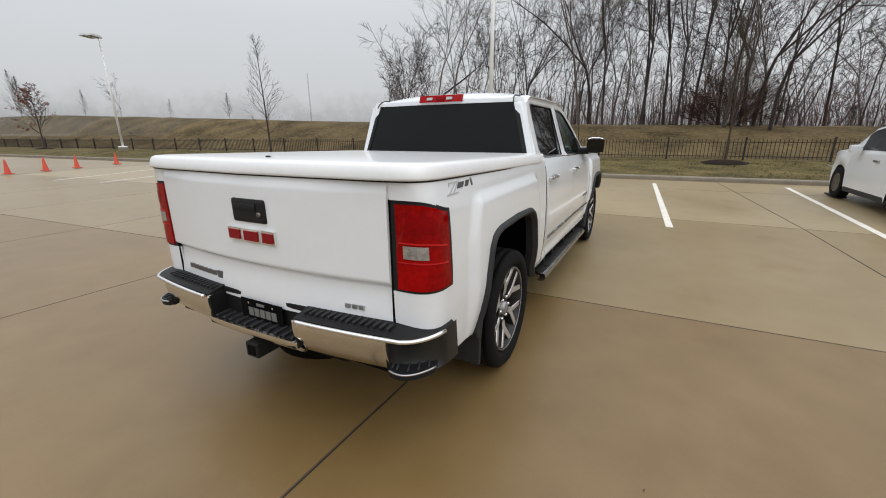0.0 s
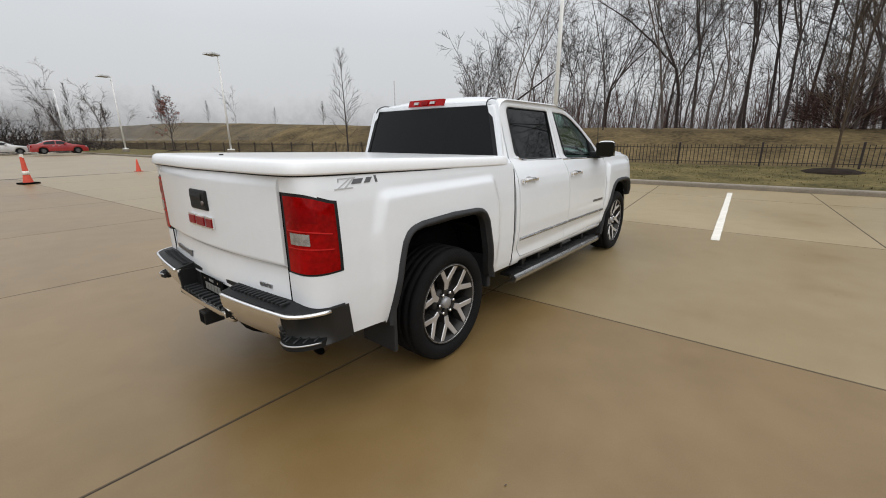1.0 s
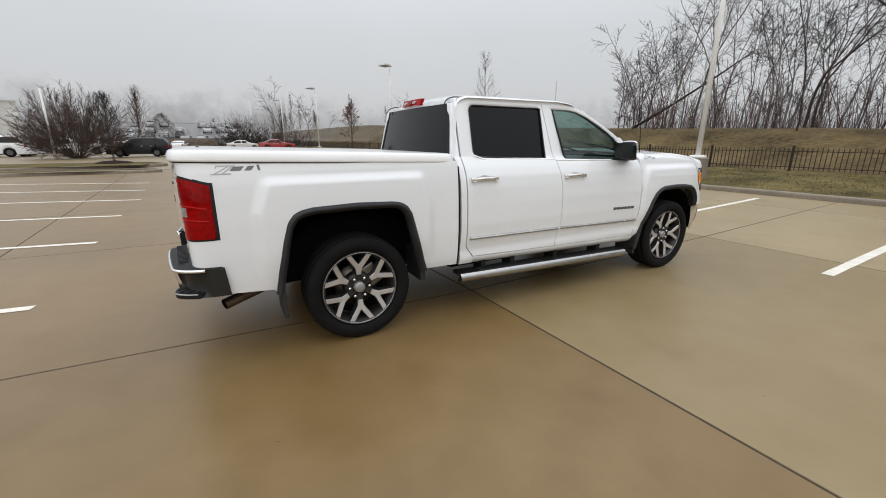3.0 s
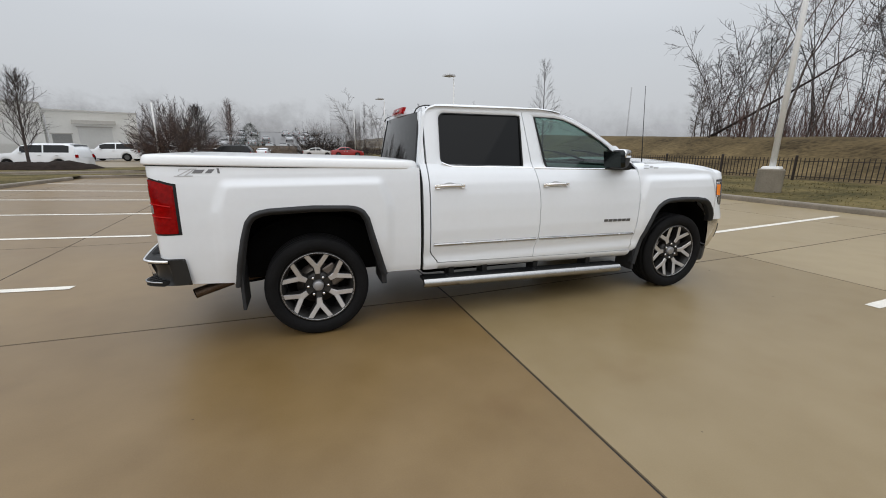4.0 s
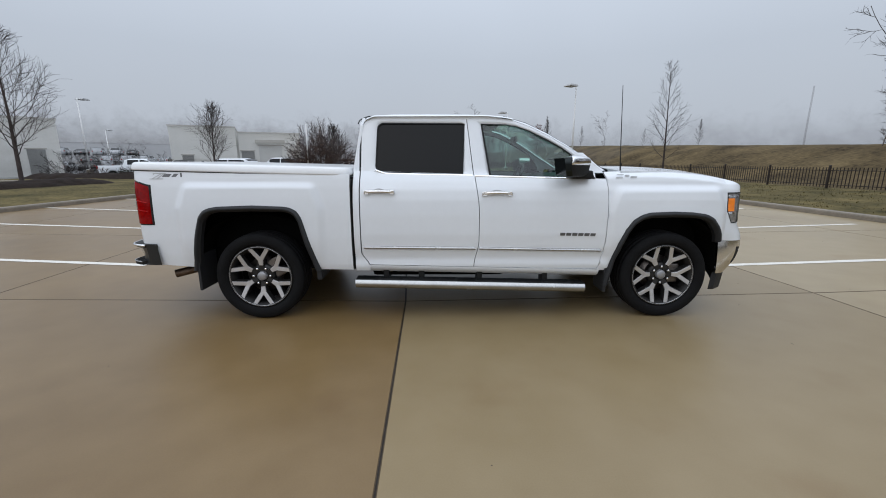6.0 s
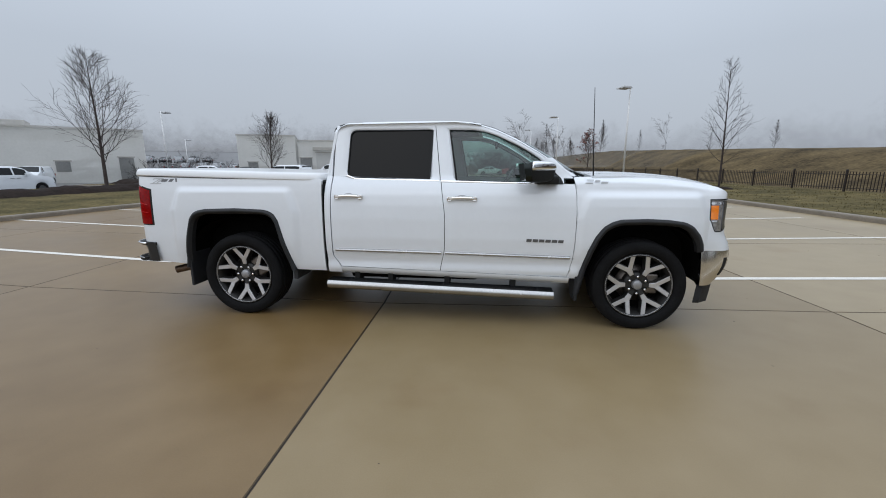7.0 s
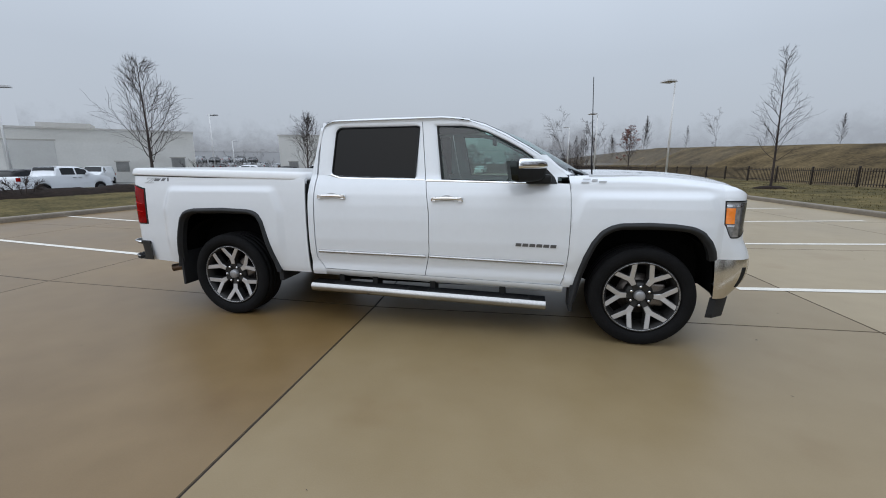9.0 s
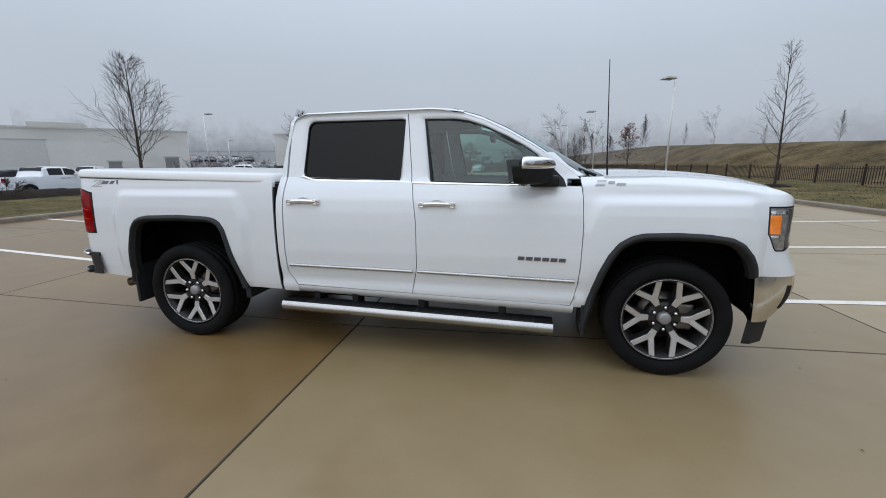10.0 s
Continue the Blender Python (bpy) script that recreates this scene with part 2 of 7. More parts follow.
def hill(x, y):
    """The turf beyond the kerb, the slope behind the fence and the field on top."""
    d = x - kerb_x(y)
    z = 0.13 + 0.03 * min(max(d, 0), 6)
    crest = 1.95 + 0.022 * min(max(y, -30), 70) + 0.012 * min(max(y - 20, 0), 60)
    s = min(max((d - 6.3) / 9.0, 0), 1)
    z += (crest - 0.31) * s * s * (3 - 2 * s)
    z += 0.10 * noise.noise((x * 0.35, y * 0.35, 1.0)) * min(1, max(0, d - 6) / 3) + 0.02 * noise.noise((x * 1.3, y * 1.3, 4.0)) * min(1, max(0, d) / 1)
    return z - 0.010 * max(0, d - 30)


ground = tagged(part("ground", mesh_from("ground", [(-3000, -3000, -0.35), (3000, -3000, -0.35), (3000, 3000, -0.35), (-3000, 3000, -0.35)], [(0, 1, 2, 3)], M_FIELD)), "flat dull brown winter ground running to the misty horizon", "ground", kind="structure")


def slab_lines():
    xs = [1.262 + 4.46 * k for k in range(-3, 4)]
    ys = [-0.528 + 3.62 * k for k in range(-4, 7)]
    return xs, ys


def corner(x, y):
    """Joints run slightly askew to the bays."""
    return (x - (0.022 if y < -0.5 else 0.07) * (y + 0.5), y + 0.075 * max(0, x - 3) - 0.085 * min(0, x + 1.8))


yard = tagged(part("car_park", mesh_from("car_park", [(-20.6, -60, -0.03), (14.5, -60, -0.03), (13.5, 130, -0.03), (-20.6, 130, -0.03)], [(0, 1, 2, 3)], M_CONC2)), "wet tan concrete car park with joints and bays", "car park", kind="structure")
part("joint_bed", mesh_from("joint_bed", [(-12.6, -15.2, -0.0055), (14.6, -15.2, -0.0055), (14.6, 21.6, -0.0055), (-12.6, 21.6, -0.0055)], [(0, 1, 2, 3)], M_JOINT), yard, "dark joint filler")
xs, ys = slab_lines()
for i in range(len(xs) - 1):
    for j in range(len(ys) - 1):
        g = 0.0046
        q = [corner(xs[i] + g, ys[j] + g), corner(xs[i + 1] - g, ys[j] + g), corner(xs[i + 1] - g, ys[j + 1] - g), corner(xs[i] + g, ys[j + 1] - g)]
        top = [(x, y, 0) for x, y in q]
        e = 0.0055
        cx, cy = sum(p[0] for p in q) / 4, sum(p[1] for p in q) / 4
        inn = [(x + e * (1 if x < cx else -1), y + e * (1 if y < cy else -1), 0.0) for x, y in q]
        low = [(x, y, -0.004) for x, y in q]
        base = [(x, y, -0.05) for x, y in q]
        v = inn + low + base
        f = [(0, 1, 2, 3)] + [(k + 4, (k + 1) % 4 + 4, (k + 1) % 4, k) for k in range(4)] + [(k + 8, (k + 1) % 4 + 8, (k + 1) % 4 + 4, k + 4) for k in range(4)]
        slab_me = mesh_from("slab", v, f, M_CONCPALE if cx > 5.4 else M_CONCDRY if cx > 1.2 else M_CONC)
        slab_me.materials.append(M_EDGE)
        for poly in slab_me.polygons[1:]:
            poly.material_index = 1
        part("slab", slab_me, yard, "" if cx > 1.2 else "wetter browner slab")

LINES = [((5.5, -4.85), (11.8, -5.0)), ((5.02, -2.05), (11.4, -1.75)), ((5.15, 0.82), (11.35, 1.47)), ((5.3, 3.62), (11.2, 4.5)),
         ((5.4, 6.45), (10.95, 7.6)), ((5.5, 9.3), (10.8, 10.6)), ((5.3, 12.0), (10.6, 13.6)), ((4.2, 14.6), (10.2, 16.4)), ((3.8, 16.9), (10.0, 19.4)),
         ((-2.45, 0.98), (-11.3, 2.25)), ((-2.55, 3.74), (-11.0, 5.25)), ((-2.68, 6.27), (-10.7, 8.15)), ((-2.7, 8.8), (-10.4, 11.1)),
         ((-2.9, 11.2), (-10.1, 13.7)), ((-3.1, 13.7), (-9.8, 16.4))]
for a, b in LINES:
    d = (Vector(b) - Vector(a)).normalized()
    s = Vector((-d.y, d.x)) * 0.055
    n = 24
    v = []
    for k in range(n + 1):
        p = Vector(a).lerp(Vector(b), k / n)
        w = 1 + 0.10 * noise.noise((p.x * 3, p.y * 3, 2.0))
        v += [(p.x - s.x * w, p.y - s.y * w, 0.004), (p.x + s.x * w, p.y + s.y * w, 0.004)]
    part("bay_line", mesh_from("bay_line", v, [(2 * k, 2 * k + 2, 2 * k + 3, 2 * k + 1) for k in range(n)], M_LINE), yard, "worn white painted bay line")


def kerb(name, pts, label, height=0.14, width=0.16):
    """A kerb with a rounded face along a line; the turf side lies to the right of its run."""
    prof = [(0.0, -0.05), (0.0, height - 0.045), (0.012, height - 0.015), (0.04, height), (width, height), (width, -0.05)]
    v, f, m = [], [], len(prof)
    for i, p in enumerate(pts):
        a, b = Vector(pts[max(i - 1, 0)]), Vector(pts[min(i + 1, len(pts) - 1)])
        d = (b - a).normalized()
        s = Vector((d.y, -d.x))
        for o, z in prof:
            q = Vector(p) + s * o
            v.append((q.x, q.y, z))
    for i in range(len(pts) - 1):
        for k in range(m - 1):
            f.append((i * m + k, i * m + k + 1, (i + 1) * m + k + 1, (i + 1) * m + k))
    return tagged(part(name, mesh_from(name, v, f, M_KERB)), label, "kerb", kind="structure")


kerb("kerb_front", [(kerb_x(y), y) for y in np.linspace(-40, 120, 60)], "low damp grey-tan concrete kerb beside turf")


def sheet(name, xsf, ysl, zf, mat, label, category, nx=60):
    v, f = [], []
    for y in ysl:
        x0, x1 = xsf(y)
        for i in range(nx + 1):
            x = x0 + (x1 - x0) * (i / nx) ** 1.9
            v.append((x, y, zf(x, y)))
    n = nx + 1
    for j in range(len(ysl) - 1):
        for i in range(nx):
            f.append((j * n + i, j * n + i + 1, (j + 1) * n + i + 1, (j + 1) * n + i))
    return tagged(part(name, mesh_from(name, v, f, mat, True)), label, category, kind="structure")


sheet("verge", lambda y: (kerb_x(y) + 0.14, kerb_x(y) + 6.6), np.linspace(-40, 120, 260), lambda x, y: hill(x, y), M_GRASS, "patchy olive winter turf strip behind the kerb", "turf", 24)
sheet("slope", lambda y: (kerb_x(y) + 6.5, kerb_x(y) + 200), np.concatenate([np.linspace(-120, -40, 30), np.linspace(-38, 40, 120)]), lambda x, y: hill(x, y) - 0.004, M_FIELD, "slope of dry brown field grass beyond the fence", "field", 70)
# haze put into the slope as transparency that grows with distance
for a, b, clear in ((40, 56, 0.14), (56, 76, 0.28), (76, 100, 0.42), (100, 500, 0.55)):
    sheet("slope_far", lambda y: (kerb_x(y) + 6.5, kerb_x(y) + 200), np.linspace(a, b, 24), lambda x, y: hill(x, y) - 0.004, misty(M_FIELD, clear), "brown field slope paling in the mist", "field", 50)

# ---- the pickup ----
M_WHITE = material("white_car_paint", (0.742, 0.768, 0.798), 0.22, vary=0.015, scale=2.0, coat=0.7, spec=0.5)
M_LID = material("white_lid_paint", (0.77, 0.78, 0.79), 0.30, vary=0.03, scale=3.0, coat=0.4)
M_BLACK = material("black_plastic", (0.008, 0.0085, 0.009), 0.55, vary=0.25, scale=20, bump=0.15, bump_scale=300, spec=0.28)
M_ENDCAP = material("satin_black_end_cap", (0.012, 0.0125, 0.013), 0.36, vary=0.2, scale=14, spec=0.45)
M_FLARE = material("grey_black_flare_plastic", (0.020, 0.021, 0.023), 0.6, vary=0.2, scale=12, bump=0.1, bump_scale=250, spec=0.35)
# near-black puts shade into undersides, wheel wells and bores; also plain black parts
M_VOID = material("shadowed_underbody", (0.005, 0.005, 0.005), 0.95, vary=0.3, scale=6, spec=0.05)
M_CHROME = material("chrome", (0.86, 0.86, 0.86), 0.08, metal=1.0, vary=0.04, scale=9)
M_CHROME2 = material("spattered_chrome", (0.74, 0.72, 0.69), 0.16, metal=1.0, vary=0.09, scale=5)
M_CHROME3 = material("road_dulled_chrome", (0.44, 0.44, 0.435), 0.2, metal=1.0, vary=0.12, scale=6, rough_vary=0.08)
M_SATIN = material("brushed_trim", (0.45, 0.46, 0.47), 0.3, metal=1.0)
M_TYRE = material("tyre_rubber", (0.007, 0.007, 0.0075), 0.8, spec=0.15, vary=0.3, scale=9, bump=0.3, bump_scale=90)
M_ALLOY = material("machined_alloy", (0.60, 0.60, 0.61), 0.34, metal=0.72, vary=0.08, scale=14)
M_ALLOYDK = material("dark_alloy_pocket", (0.030, 0.029, 0.028), 0.45, metal=0.5, vary=0.2, scale=14)
M_STEEL = material("dull_steel", (0.20, 0.18, 0.165), 0.45, metal=1.0, vary=0.3, scale=12)
M_RUSTY = material("heat_stained_steel", (0.16, 0.115, 0.085), 0.5, metal=0.9, vary=0.35, scale=10)
M_RED = material("red_lens", (0.20, 0.0008, 0.0012), 0.06, vary=0.14, scale=4, spec=0.14, second=(0.31, 0.0015, 0.002))
M_RED2 = material("deep_red_lens", (0.19, 0.001, 0.002), 0.15, vary=0.3, scale=5, spec=0.12)
M_REDLIT = material("bright_red_lens", (0.46, 0.012, 0.012), 0.2, vary=0.2, scale=20, spec=0.3)
M_CLEAR = material("clear_lens", (0.33, 0.32, 0.31), 0.12, metal=0.45, vary=0.5, scale=34, coat=0.5)
M_AMBER = material("amber_lens", (0.90, 0.24, 0.015), 0.2, vary=0.15, scale=30, coat=0.8)
M_REDBADGE = material("red_badge_enamel", (0.22, 0.006, 0.010), 0.3, spec=0.2)
M_DECAL = material("grey_decal", (0.42, 0.43, 0.44), 0.4, vary=0.05, scale=10)
M_DECALDK = material("dark_decal", (0.13, 0.13, 0.135), 0.3, metal=0.6)
M_SEAT = material("grey_leather", (0.085, 0.085, 0.083), 0.6, spec=0.2, vary=0.15, scale=8, bump=0.15, bump_scale=120)
M_DASH = material("dark_dash_plastic", (0.03, 0.03, 0.03), 0.5, vary=0.15, scale=8)
G_TINT = material("privacy_glass", (0.006, 0.0065, 0.007), 0.03, spec=0.20)
G_SIDE = glass("green_tinted_glass", (0.50, 0.66, 0.60), 0.03, 0.07)
G_REAR = material("dark_rear_glass", (0.006, 0.0065, 0.007), 0.03, spec=0.20)

truck = thing("pickup_truck", "white crew-cab pickup truck with chrome trim on wet concrete", "pickup truck")

HW_DOOR = ([0.42, 0.47, 0.50, 0.56, 0.66, 0.78, 0.95, 1.08, 1.17, 1.24, 1.29, 1.32, 1.345], [0.93, 0.958, 0.965, 0.955, 0.978, 0.988, 0.985, 0.975, 0.957, 0.925, 0.892, 0.868, 0.858])
HW_BED = ([0.42, 0.50, 0.60, 0.75, 0.95, 1.10, 1.20, 1.27, 1.33, 1.36], [0.935, 0.960, 0.972, 0.980, 0.978, 0.970, 0.962, 0.952, 0.938, 0.930])


def step(a, b, v):
    t = min(max((v - a) / (b - a), 0), 1)
    return t * t * (3 - 2 * t)


def bulge(x, z, c, half, top):
    """The squared shoulder over a wheel."""
    return 0.027 * step(half + 0.06, half - 0.03, abs(x - c) + 0.35 * max(0, z - top + 0.22)) * step(top + 0.012, top - 0.055, z) * step(0.40, 0.75, z)


def side_bed(x, z):
    return np.interp(z, *HW_BED) + bulge(x, z, -0.03, 0.60, 1.235)


def side_door(x, z):
    if z > 1.33:
        return 0.862 - (z - 1.33) * 0.30 - 0.10 * max(0, z - 1.70) ** 1.5
    return np.interp(z, *HW_DOOR)


def side_fender(x, z):
    k = step(3.9, 4.45, x)
    return np.interp(z, *HW_DOOR) + 0.03 * step(1.2, 1.33, z) - 0.055 * k + bulge(x, z, 3.62, 0.50, 1.20)


def grid_mesh(name, fn, nu, nv, mat, thick=None, mirror=False, us=None, vs=None):
    """A smooth panel from fn(u, v); thick pushes a second skin inwards and closes the rim."""
    us = np.linspace(0, 1, nu) if us is None else us
    vs = np.linspace(0, 1, nv) if vs is None else vs
    nu, nv = len(us), len(vs)
    P = [Vector(fn(u, v)) for v in vs for u in us]
    F = [(j * nu + i, j * nu + i + 1, (j + 1) * nu + i + 1, (j + 1) * nu + i) for j in range(nv - 1) for i in range(nu - 1)]
    if thick is not None:
        t = Vector(thick)
        n = len(P)
        Q = [p + t for p in P]
        F += [tuple(n + k for k in f[::-1]) for f in F]
        rim = [i for i in range(nu)] + [j * nu + nu - 1 for j in range(1, nv)] + [(nv - 1) * nu + i for i in range(nu - 2, -1, -1)] + [j * nu for j in range(nv - 2, 0, -1)]
        base = len(P) + len(Q)
        P = P + Q
        ring = [P[r] for r in rim]
        ring2 = [P[n + r] for r in rim]
        m = len(rim)
        P = P + ring + ring2
        F += [(base + k, base + (k + 1) % m, base + m + (k + 1) % m, base + m + k) for k in range(m)]
    if mirror:
        P = [Vector((p.x, -p.y, p.z)) for p in P]
        F = [f[::-1] for f in F]
    me = mesh_from(name, P, F, mat, True)
    bm = bmesh.new()
    bm.from_mesh(me)
    bmesh.ops.recalc_face_normals(bm, faces=bm.faces)
    bm.to_mesh(me)
    bm.free()
    return me


def both(name, fn, nu, nv, mat, thick=None, parent=None, label="", us=None, vs=None):
    """The same panel on the two flanks; fn gives it for the near flank, y negative."""
    a = part(name, grid_mesh(name, fn, nu, nv, mat, thick, False, us, vs), parent or truck, label)
    b = part(name, grid_mesh(name, fn, nu, nv, mat, thick, True, us, vs), parent or truck, label)
    return a, b


def pair(name, me, parent=None, label=""):
    """A mesh and its mirror image across the truck."""
    a = part(name, me, parent or truck, label)
    m2 = me.copy()
    bm = bmesh.new()
    bm.from_mesh(m2)
    bmesh.ops.scale(bm, vec=(1, -1, 1), verts=bm.verts)
    bmesh.ops.reverse_faces(bm, faces=bm.faces)
    bm.to_mesh(m2)
    bm.free()
    return a, part(name, m2, parent or truck, label)


REAR_ARCH = ([-0.572, -0.545, -0.50, -0.465, -0.43, -0.38, -0.30, 0.0, 0.27, 0.335, 0.375, 0.41, 0.46, 0.542], [0.46, 0.62, 0.82, 0.935, 0.985, 1.012, 1.026, 1.036, 1.026, 1.012, 0.985, 0.93, 0.74, 0.455])
FRONT_ARCH = ([3.105, 3.15, 3.20, 3.25, 3.31, 3.38, 3.45, 3.65, 3.82, 3.945, 4.017, 4.077, 4.108, 4.125], [0.30, 0.52, 0.705, 0.82, 0.905, 0.95, 0.970, 0.978, 0.972, 0.955, 0.92, 0.848, 0.785, 0.722])


def bed_low(x):
    if REAR_ARCH[0][0] <= x <= REAR_ARCH[0][-1]:
        return float(np.interp(x, *REAR_ARCH))
    return 0.508 - 0.075 * (x + 0.83) if x < 0 else 0.46 - 0.02 * (x - 0.55)


bx = np.unique(np.concatenate([np.linspace(-0.875, -0.572, 22), np.linspace(-0.572, -0.42, 16), np.linspace(-0.42, 0.40, 30), np.linspace(0.40, 0.545, 14), np.linspace(0.545, 0.834, 20)]))


def bed_panel(u, v):
    x = np.interp(u, np.linspace(0, 1, len(bx)), bx)
    lo, hi = bed_low(x), 1.320 - 0.0190 * x
    z = lo + (hi - lo) * v
    return (x, -side_bed(x, z), z)


both("bed_side", bed_panel, 0, 52, M_WHITE, (0, 0.035, 0), us=np.linspace(0, 1, len(bx)))


def corner_point(u, z, hw, inner=0.787, xs_=-0.875, depth=None):
    """Round the rear corner of the bed, from the flank (u 0) to the rear face (u 1)."""
    a = u * math.pi / 2
    d = depth if depth is not None else 0.168 + 0.012 * (z - 0.86)
    return (xs_ - d * math.sin(a) ** 0.62, -(inner + (hw - inner) * math.cos(a) ** 0.55), z)


def lamp_top(u):
    """Upper edge of the tail light, dropping towards the flank."""
    return 1.264 - 0.050 * (1 - u) ** 3


def corner_skin(u, z):
    return corner_point(u, z, side_bed(-0.875, z))


def corner_foot(u):
    """Lower edge of the corner panel, stepping up over the bumper's end."""
    return 0.508 + 0.192 * step(0.10, 0.30, u)


both("bed_corner", lambda u, v: corner_skin(u, lamp_top(u) - 0.002 + (1.338 - lamp_top(u)) * v), 22, 10, M_WHITE, (0.01, 0.02, 0))
both("bed_corner_lower", lambda u, v: corner_skin(u, corner_foot(u) + (0.868 - corner_foot(u)) * v), 34, 14, M_WHITE, (0.01, 0.02, 0))


# tail lights
def taillight():
    for flip in (False, True):
        def shell(u, v):
            return corner_point(u, 0.870 + (lamp_top(u) - 0.870) * v, side_bed(-0.875, 0.870 + (lamp_top(u) - 0.870) * v) + 0.002, xs_=-0.862, depth=0.180)
        lamp = part("tail_light", grid_mesh("tail_light", shell, 26, 14, M_BLACK, (0.03, 0.03, 0), flip), truck, "red wraparound tail light with black surround")
        def lens(u, v, u0, u1, v0, v1, lift):
            uu, vv = u0 + (u1 - u0) * u, v0 + (v1 - v0) * v
            zz = 0.870 + (lamp_top(uu) - 0.870) * vv
            p = Vector(corner_point(uu, zz, side_bed(-0.875, zz) + 0.006 + lift, xs_=-0.862, depth=0.180))
            return (p.x - 0.006 - lift, p.y, p.z)
        for nm, box, mat, lab, lift in (("lens", (0.014, 0.985, 0.030, 0.955), M_RED, "glossy red lens", 0), ("inner_lamp", (0.30, 0.86, 0.66, 0.84), M_RED2, "", 0.0015), ("lens_rib", (0.06, 0.97, 0.545, 0.560), M_REDLIT, "bright red light guide", 0.003), ("lens_rib", (0.06, 0.97, 0.335, 0.348), M_REDLIT, "bright red light guide", 0.003), ("reverse_lens", (0.50, 0.93, 0.385, 0.525), M_CLEAR, "clear reversing lens", 0.003)):
            part(nm, grid_mesh(nm, lambda u, v: lens(u, v, *box, lift), 20, 10, mat, (0.012, 0.008, 0), flip), lamp, lab)


taillight()


# tailgate
def gate(u, v):
    y = 0.775 - 1.550 * u
    z = 0.672 + (1.335 - 0.672) * v
    x = -1.052 - 0.065 * (1 - (y / 0.80) ** 2) + 0.032 * step(0.906, 0.876, z) - 0.018 * step(0.886, 0.70, z) + 0.014 * step(1.28, 1.335, z)
    return (x, y, z)


def gate_x(y, z):
    return gate((0.775 - y) / 1.550, (z - 0.672) / 0.663)[0]


part("tailgate", grid_mesh("tailgate", gate, 40, 72, M_WHITE, (0.05, 0, 0)), truck)
# black strips drawn in as the shade in the tailgate gaps
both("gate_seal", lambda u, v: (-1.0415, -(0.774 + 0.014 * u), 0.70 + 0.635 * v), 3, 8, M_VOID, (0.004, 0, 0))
gate_handle = part("tailgate_handle", box_mesh("tailgate_handle", gate_x(0, 1.16) - 0.010, gate_x(0, 1.16) + 0.03, -0.132, 0.103, 1.108, 1.226, M_BLACK, 0.016), truck, "black tailgate handle with keyhole")
part("grip", grid_mesh("grip", lambda u, v: (gate_x(0, 1.16) - 0.012 - 0.004 * math.sin(math.pi * v), 0.075 - 0.150 * u, 1.165 + 0.040 * v), 8, 6, M_BLACK, (0.014, 0, 0)), gate_handle)
part("keyhole", lathe_mesh("keyhole", [(0.0, 0.001), (0.0, 0.012), (0.008, 0.012)], M_STEEL, 16), gate_handle).matrix_local = pose(gate_x(-0.10, 1.16) - 0.022, -0.10, 1.155, 0, 0, -90)


def bars(name, spots, mat, parent, label="", depth=0.006, back=None):
    """Raised plain strokes on the tailgate: (y0, y1, z0, z1) each."""
    bm = bmesh.new()
    for y0, y1, z0, z1 in spots:
        r = bmesh.ops.create_cube(bm, size=1)
        x = gate_x((y0 + y1) / 2, (z0 + z1) / 2)
        for v in r["verts"]:
            v.co = Vector((x - depth / 2 + v.co.x * depth, (y0 + y1) / 2 + v.co.y * (y1 - y0), (z0 + z1) / 2 + v.co.z * (z1 - z0)))
    return part(name, bm_mesh(name, bm, mat), parent, label)


for y0, y1 in ((0.052, 0.152), (-0.078, 0.040), (-0.180, -0.090)):
    emblem = bars("emblem", [(y0, y1, 1.010, 1.078)], M_CHROME, truck, "chrome edged red block emblem", 0.012)
    bars("emblem_face", [(y0 + 0.010, y1 - 0.010, 1.020, 1.068)], M_REDBADGE, emblem, "", 0.017)
for k in range(6):
    bars("nameplate", [(0.66 - 0.048 * k - 0.040, 0.66 - 0.048 * k, 0.764, 0.790)], M_DECALDK, truck, "dark chrome lettering bar", 0.007)
bars("nameplate", [(0.325, 0.362, 0.757, 0.797)], M_DECALDK, truck, "dark chrome lettering bar", 0.007)
for k in range(3):
    bars("trim_badge", [(-0.56 - 0.036 * k, -0.532 - 0.036 * k, 0.752, 0.772)], M_SATIN, truck, "small silver badge bar", 0.007)


# the hard lid over the bed
def rounded(cx, hx, hy, e, steps_):
    out = []
    for k in range(steps_):
        a = 2 * math.pi * k / steps_
        c, s = math.cos(a), math.sin(a)
        out.append((cx + hx * math.copysign(abs(c) ** e, c), hy * math.copysign(abs(s) ** e, s)))
    return out


def bed_lid():
    v, f, N = [], [], 144
    rings = [(-0.02, 1.341, 0.0), (0.0, 1.341, 0.0), (0.005, 1.344, 0.0), (0.006, 1.352, 0.0), (0.001, 1.374, 0.0), (-0.006, 1.393, 0.0), (-0.014, 1.402, 0.0), (-0.026, 1.407, 0.0), (-0.06, 1.409, 0.1), (-0.14, 1.409, 0.35), (-0.5, 1.409, 0.8), (-0.86, 1.409, 1.0)]
    for off, z, crown in rings:
        for x, y in rounded(-0.110, 0.953 + off, 0.946 + off, 0.11, N):
            rear = 0.060 * (1 - (y / 0.95) ** 2) if x < -0.6 else 0
            v.append((x - rear, y, z - 0.0265 * (x + 1.06) + 0.008 * crown))
    n = len(rings)
    for j in range(n - 1):
        for k in range(N):
            f.append((j * N + k, j * N + (k + 1) % N, (j + 1) * N + (k + 1) % N, (j + 1) * N + k))
    f.append(tuple((n - 1) * N + k for k in range(N)))
    f.append(tuple(range(N))[::-1])
    return part("bed_lid", mesh_from("bed_lid", v, f, M_LID, True), truck, "moulded white hard lid beaded with rain")


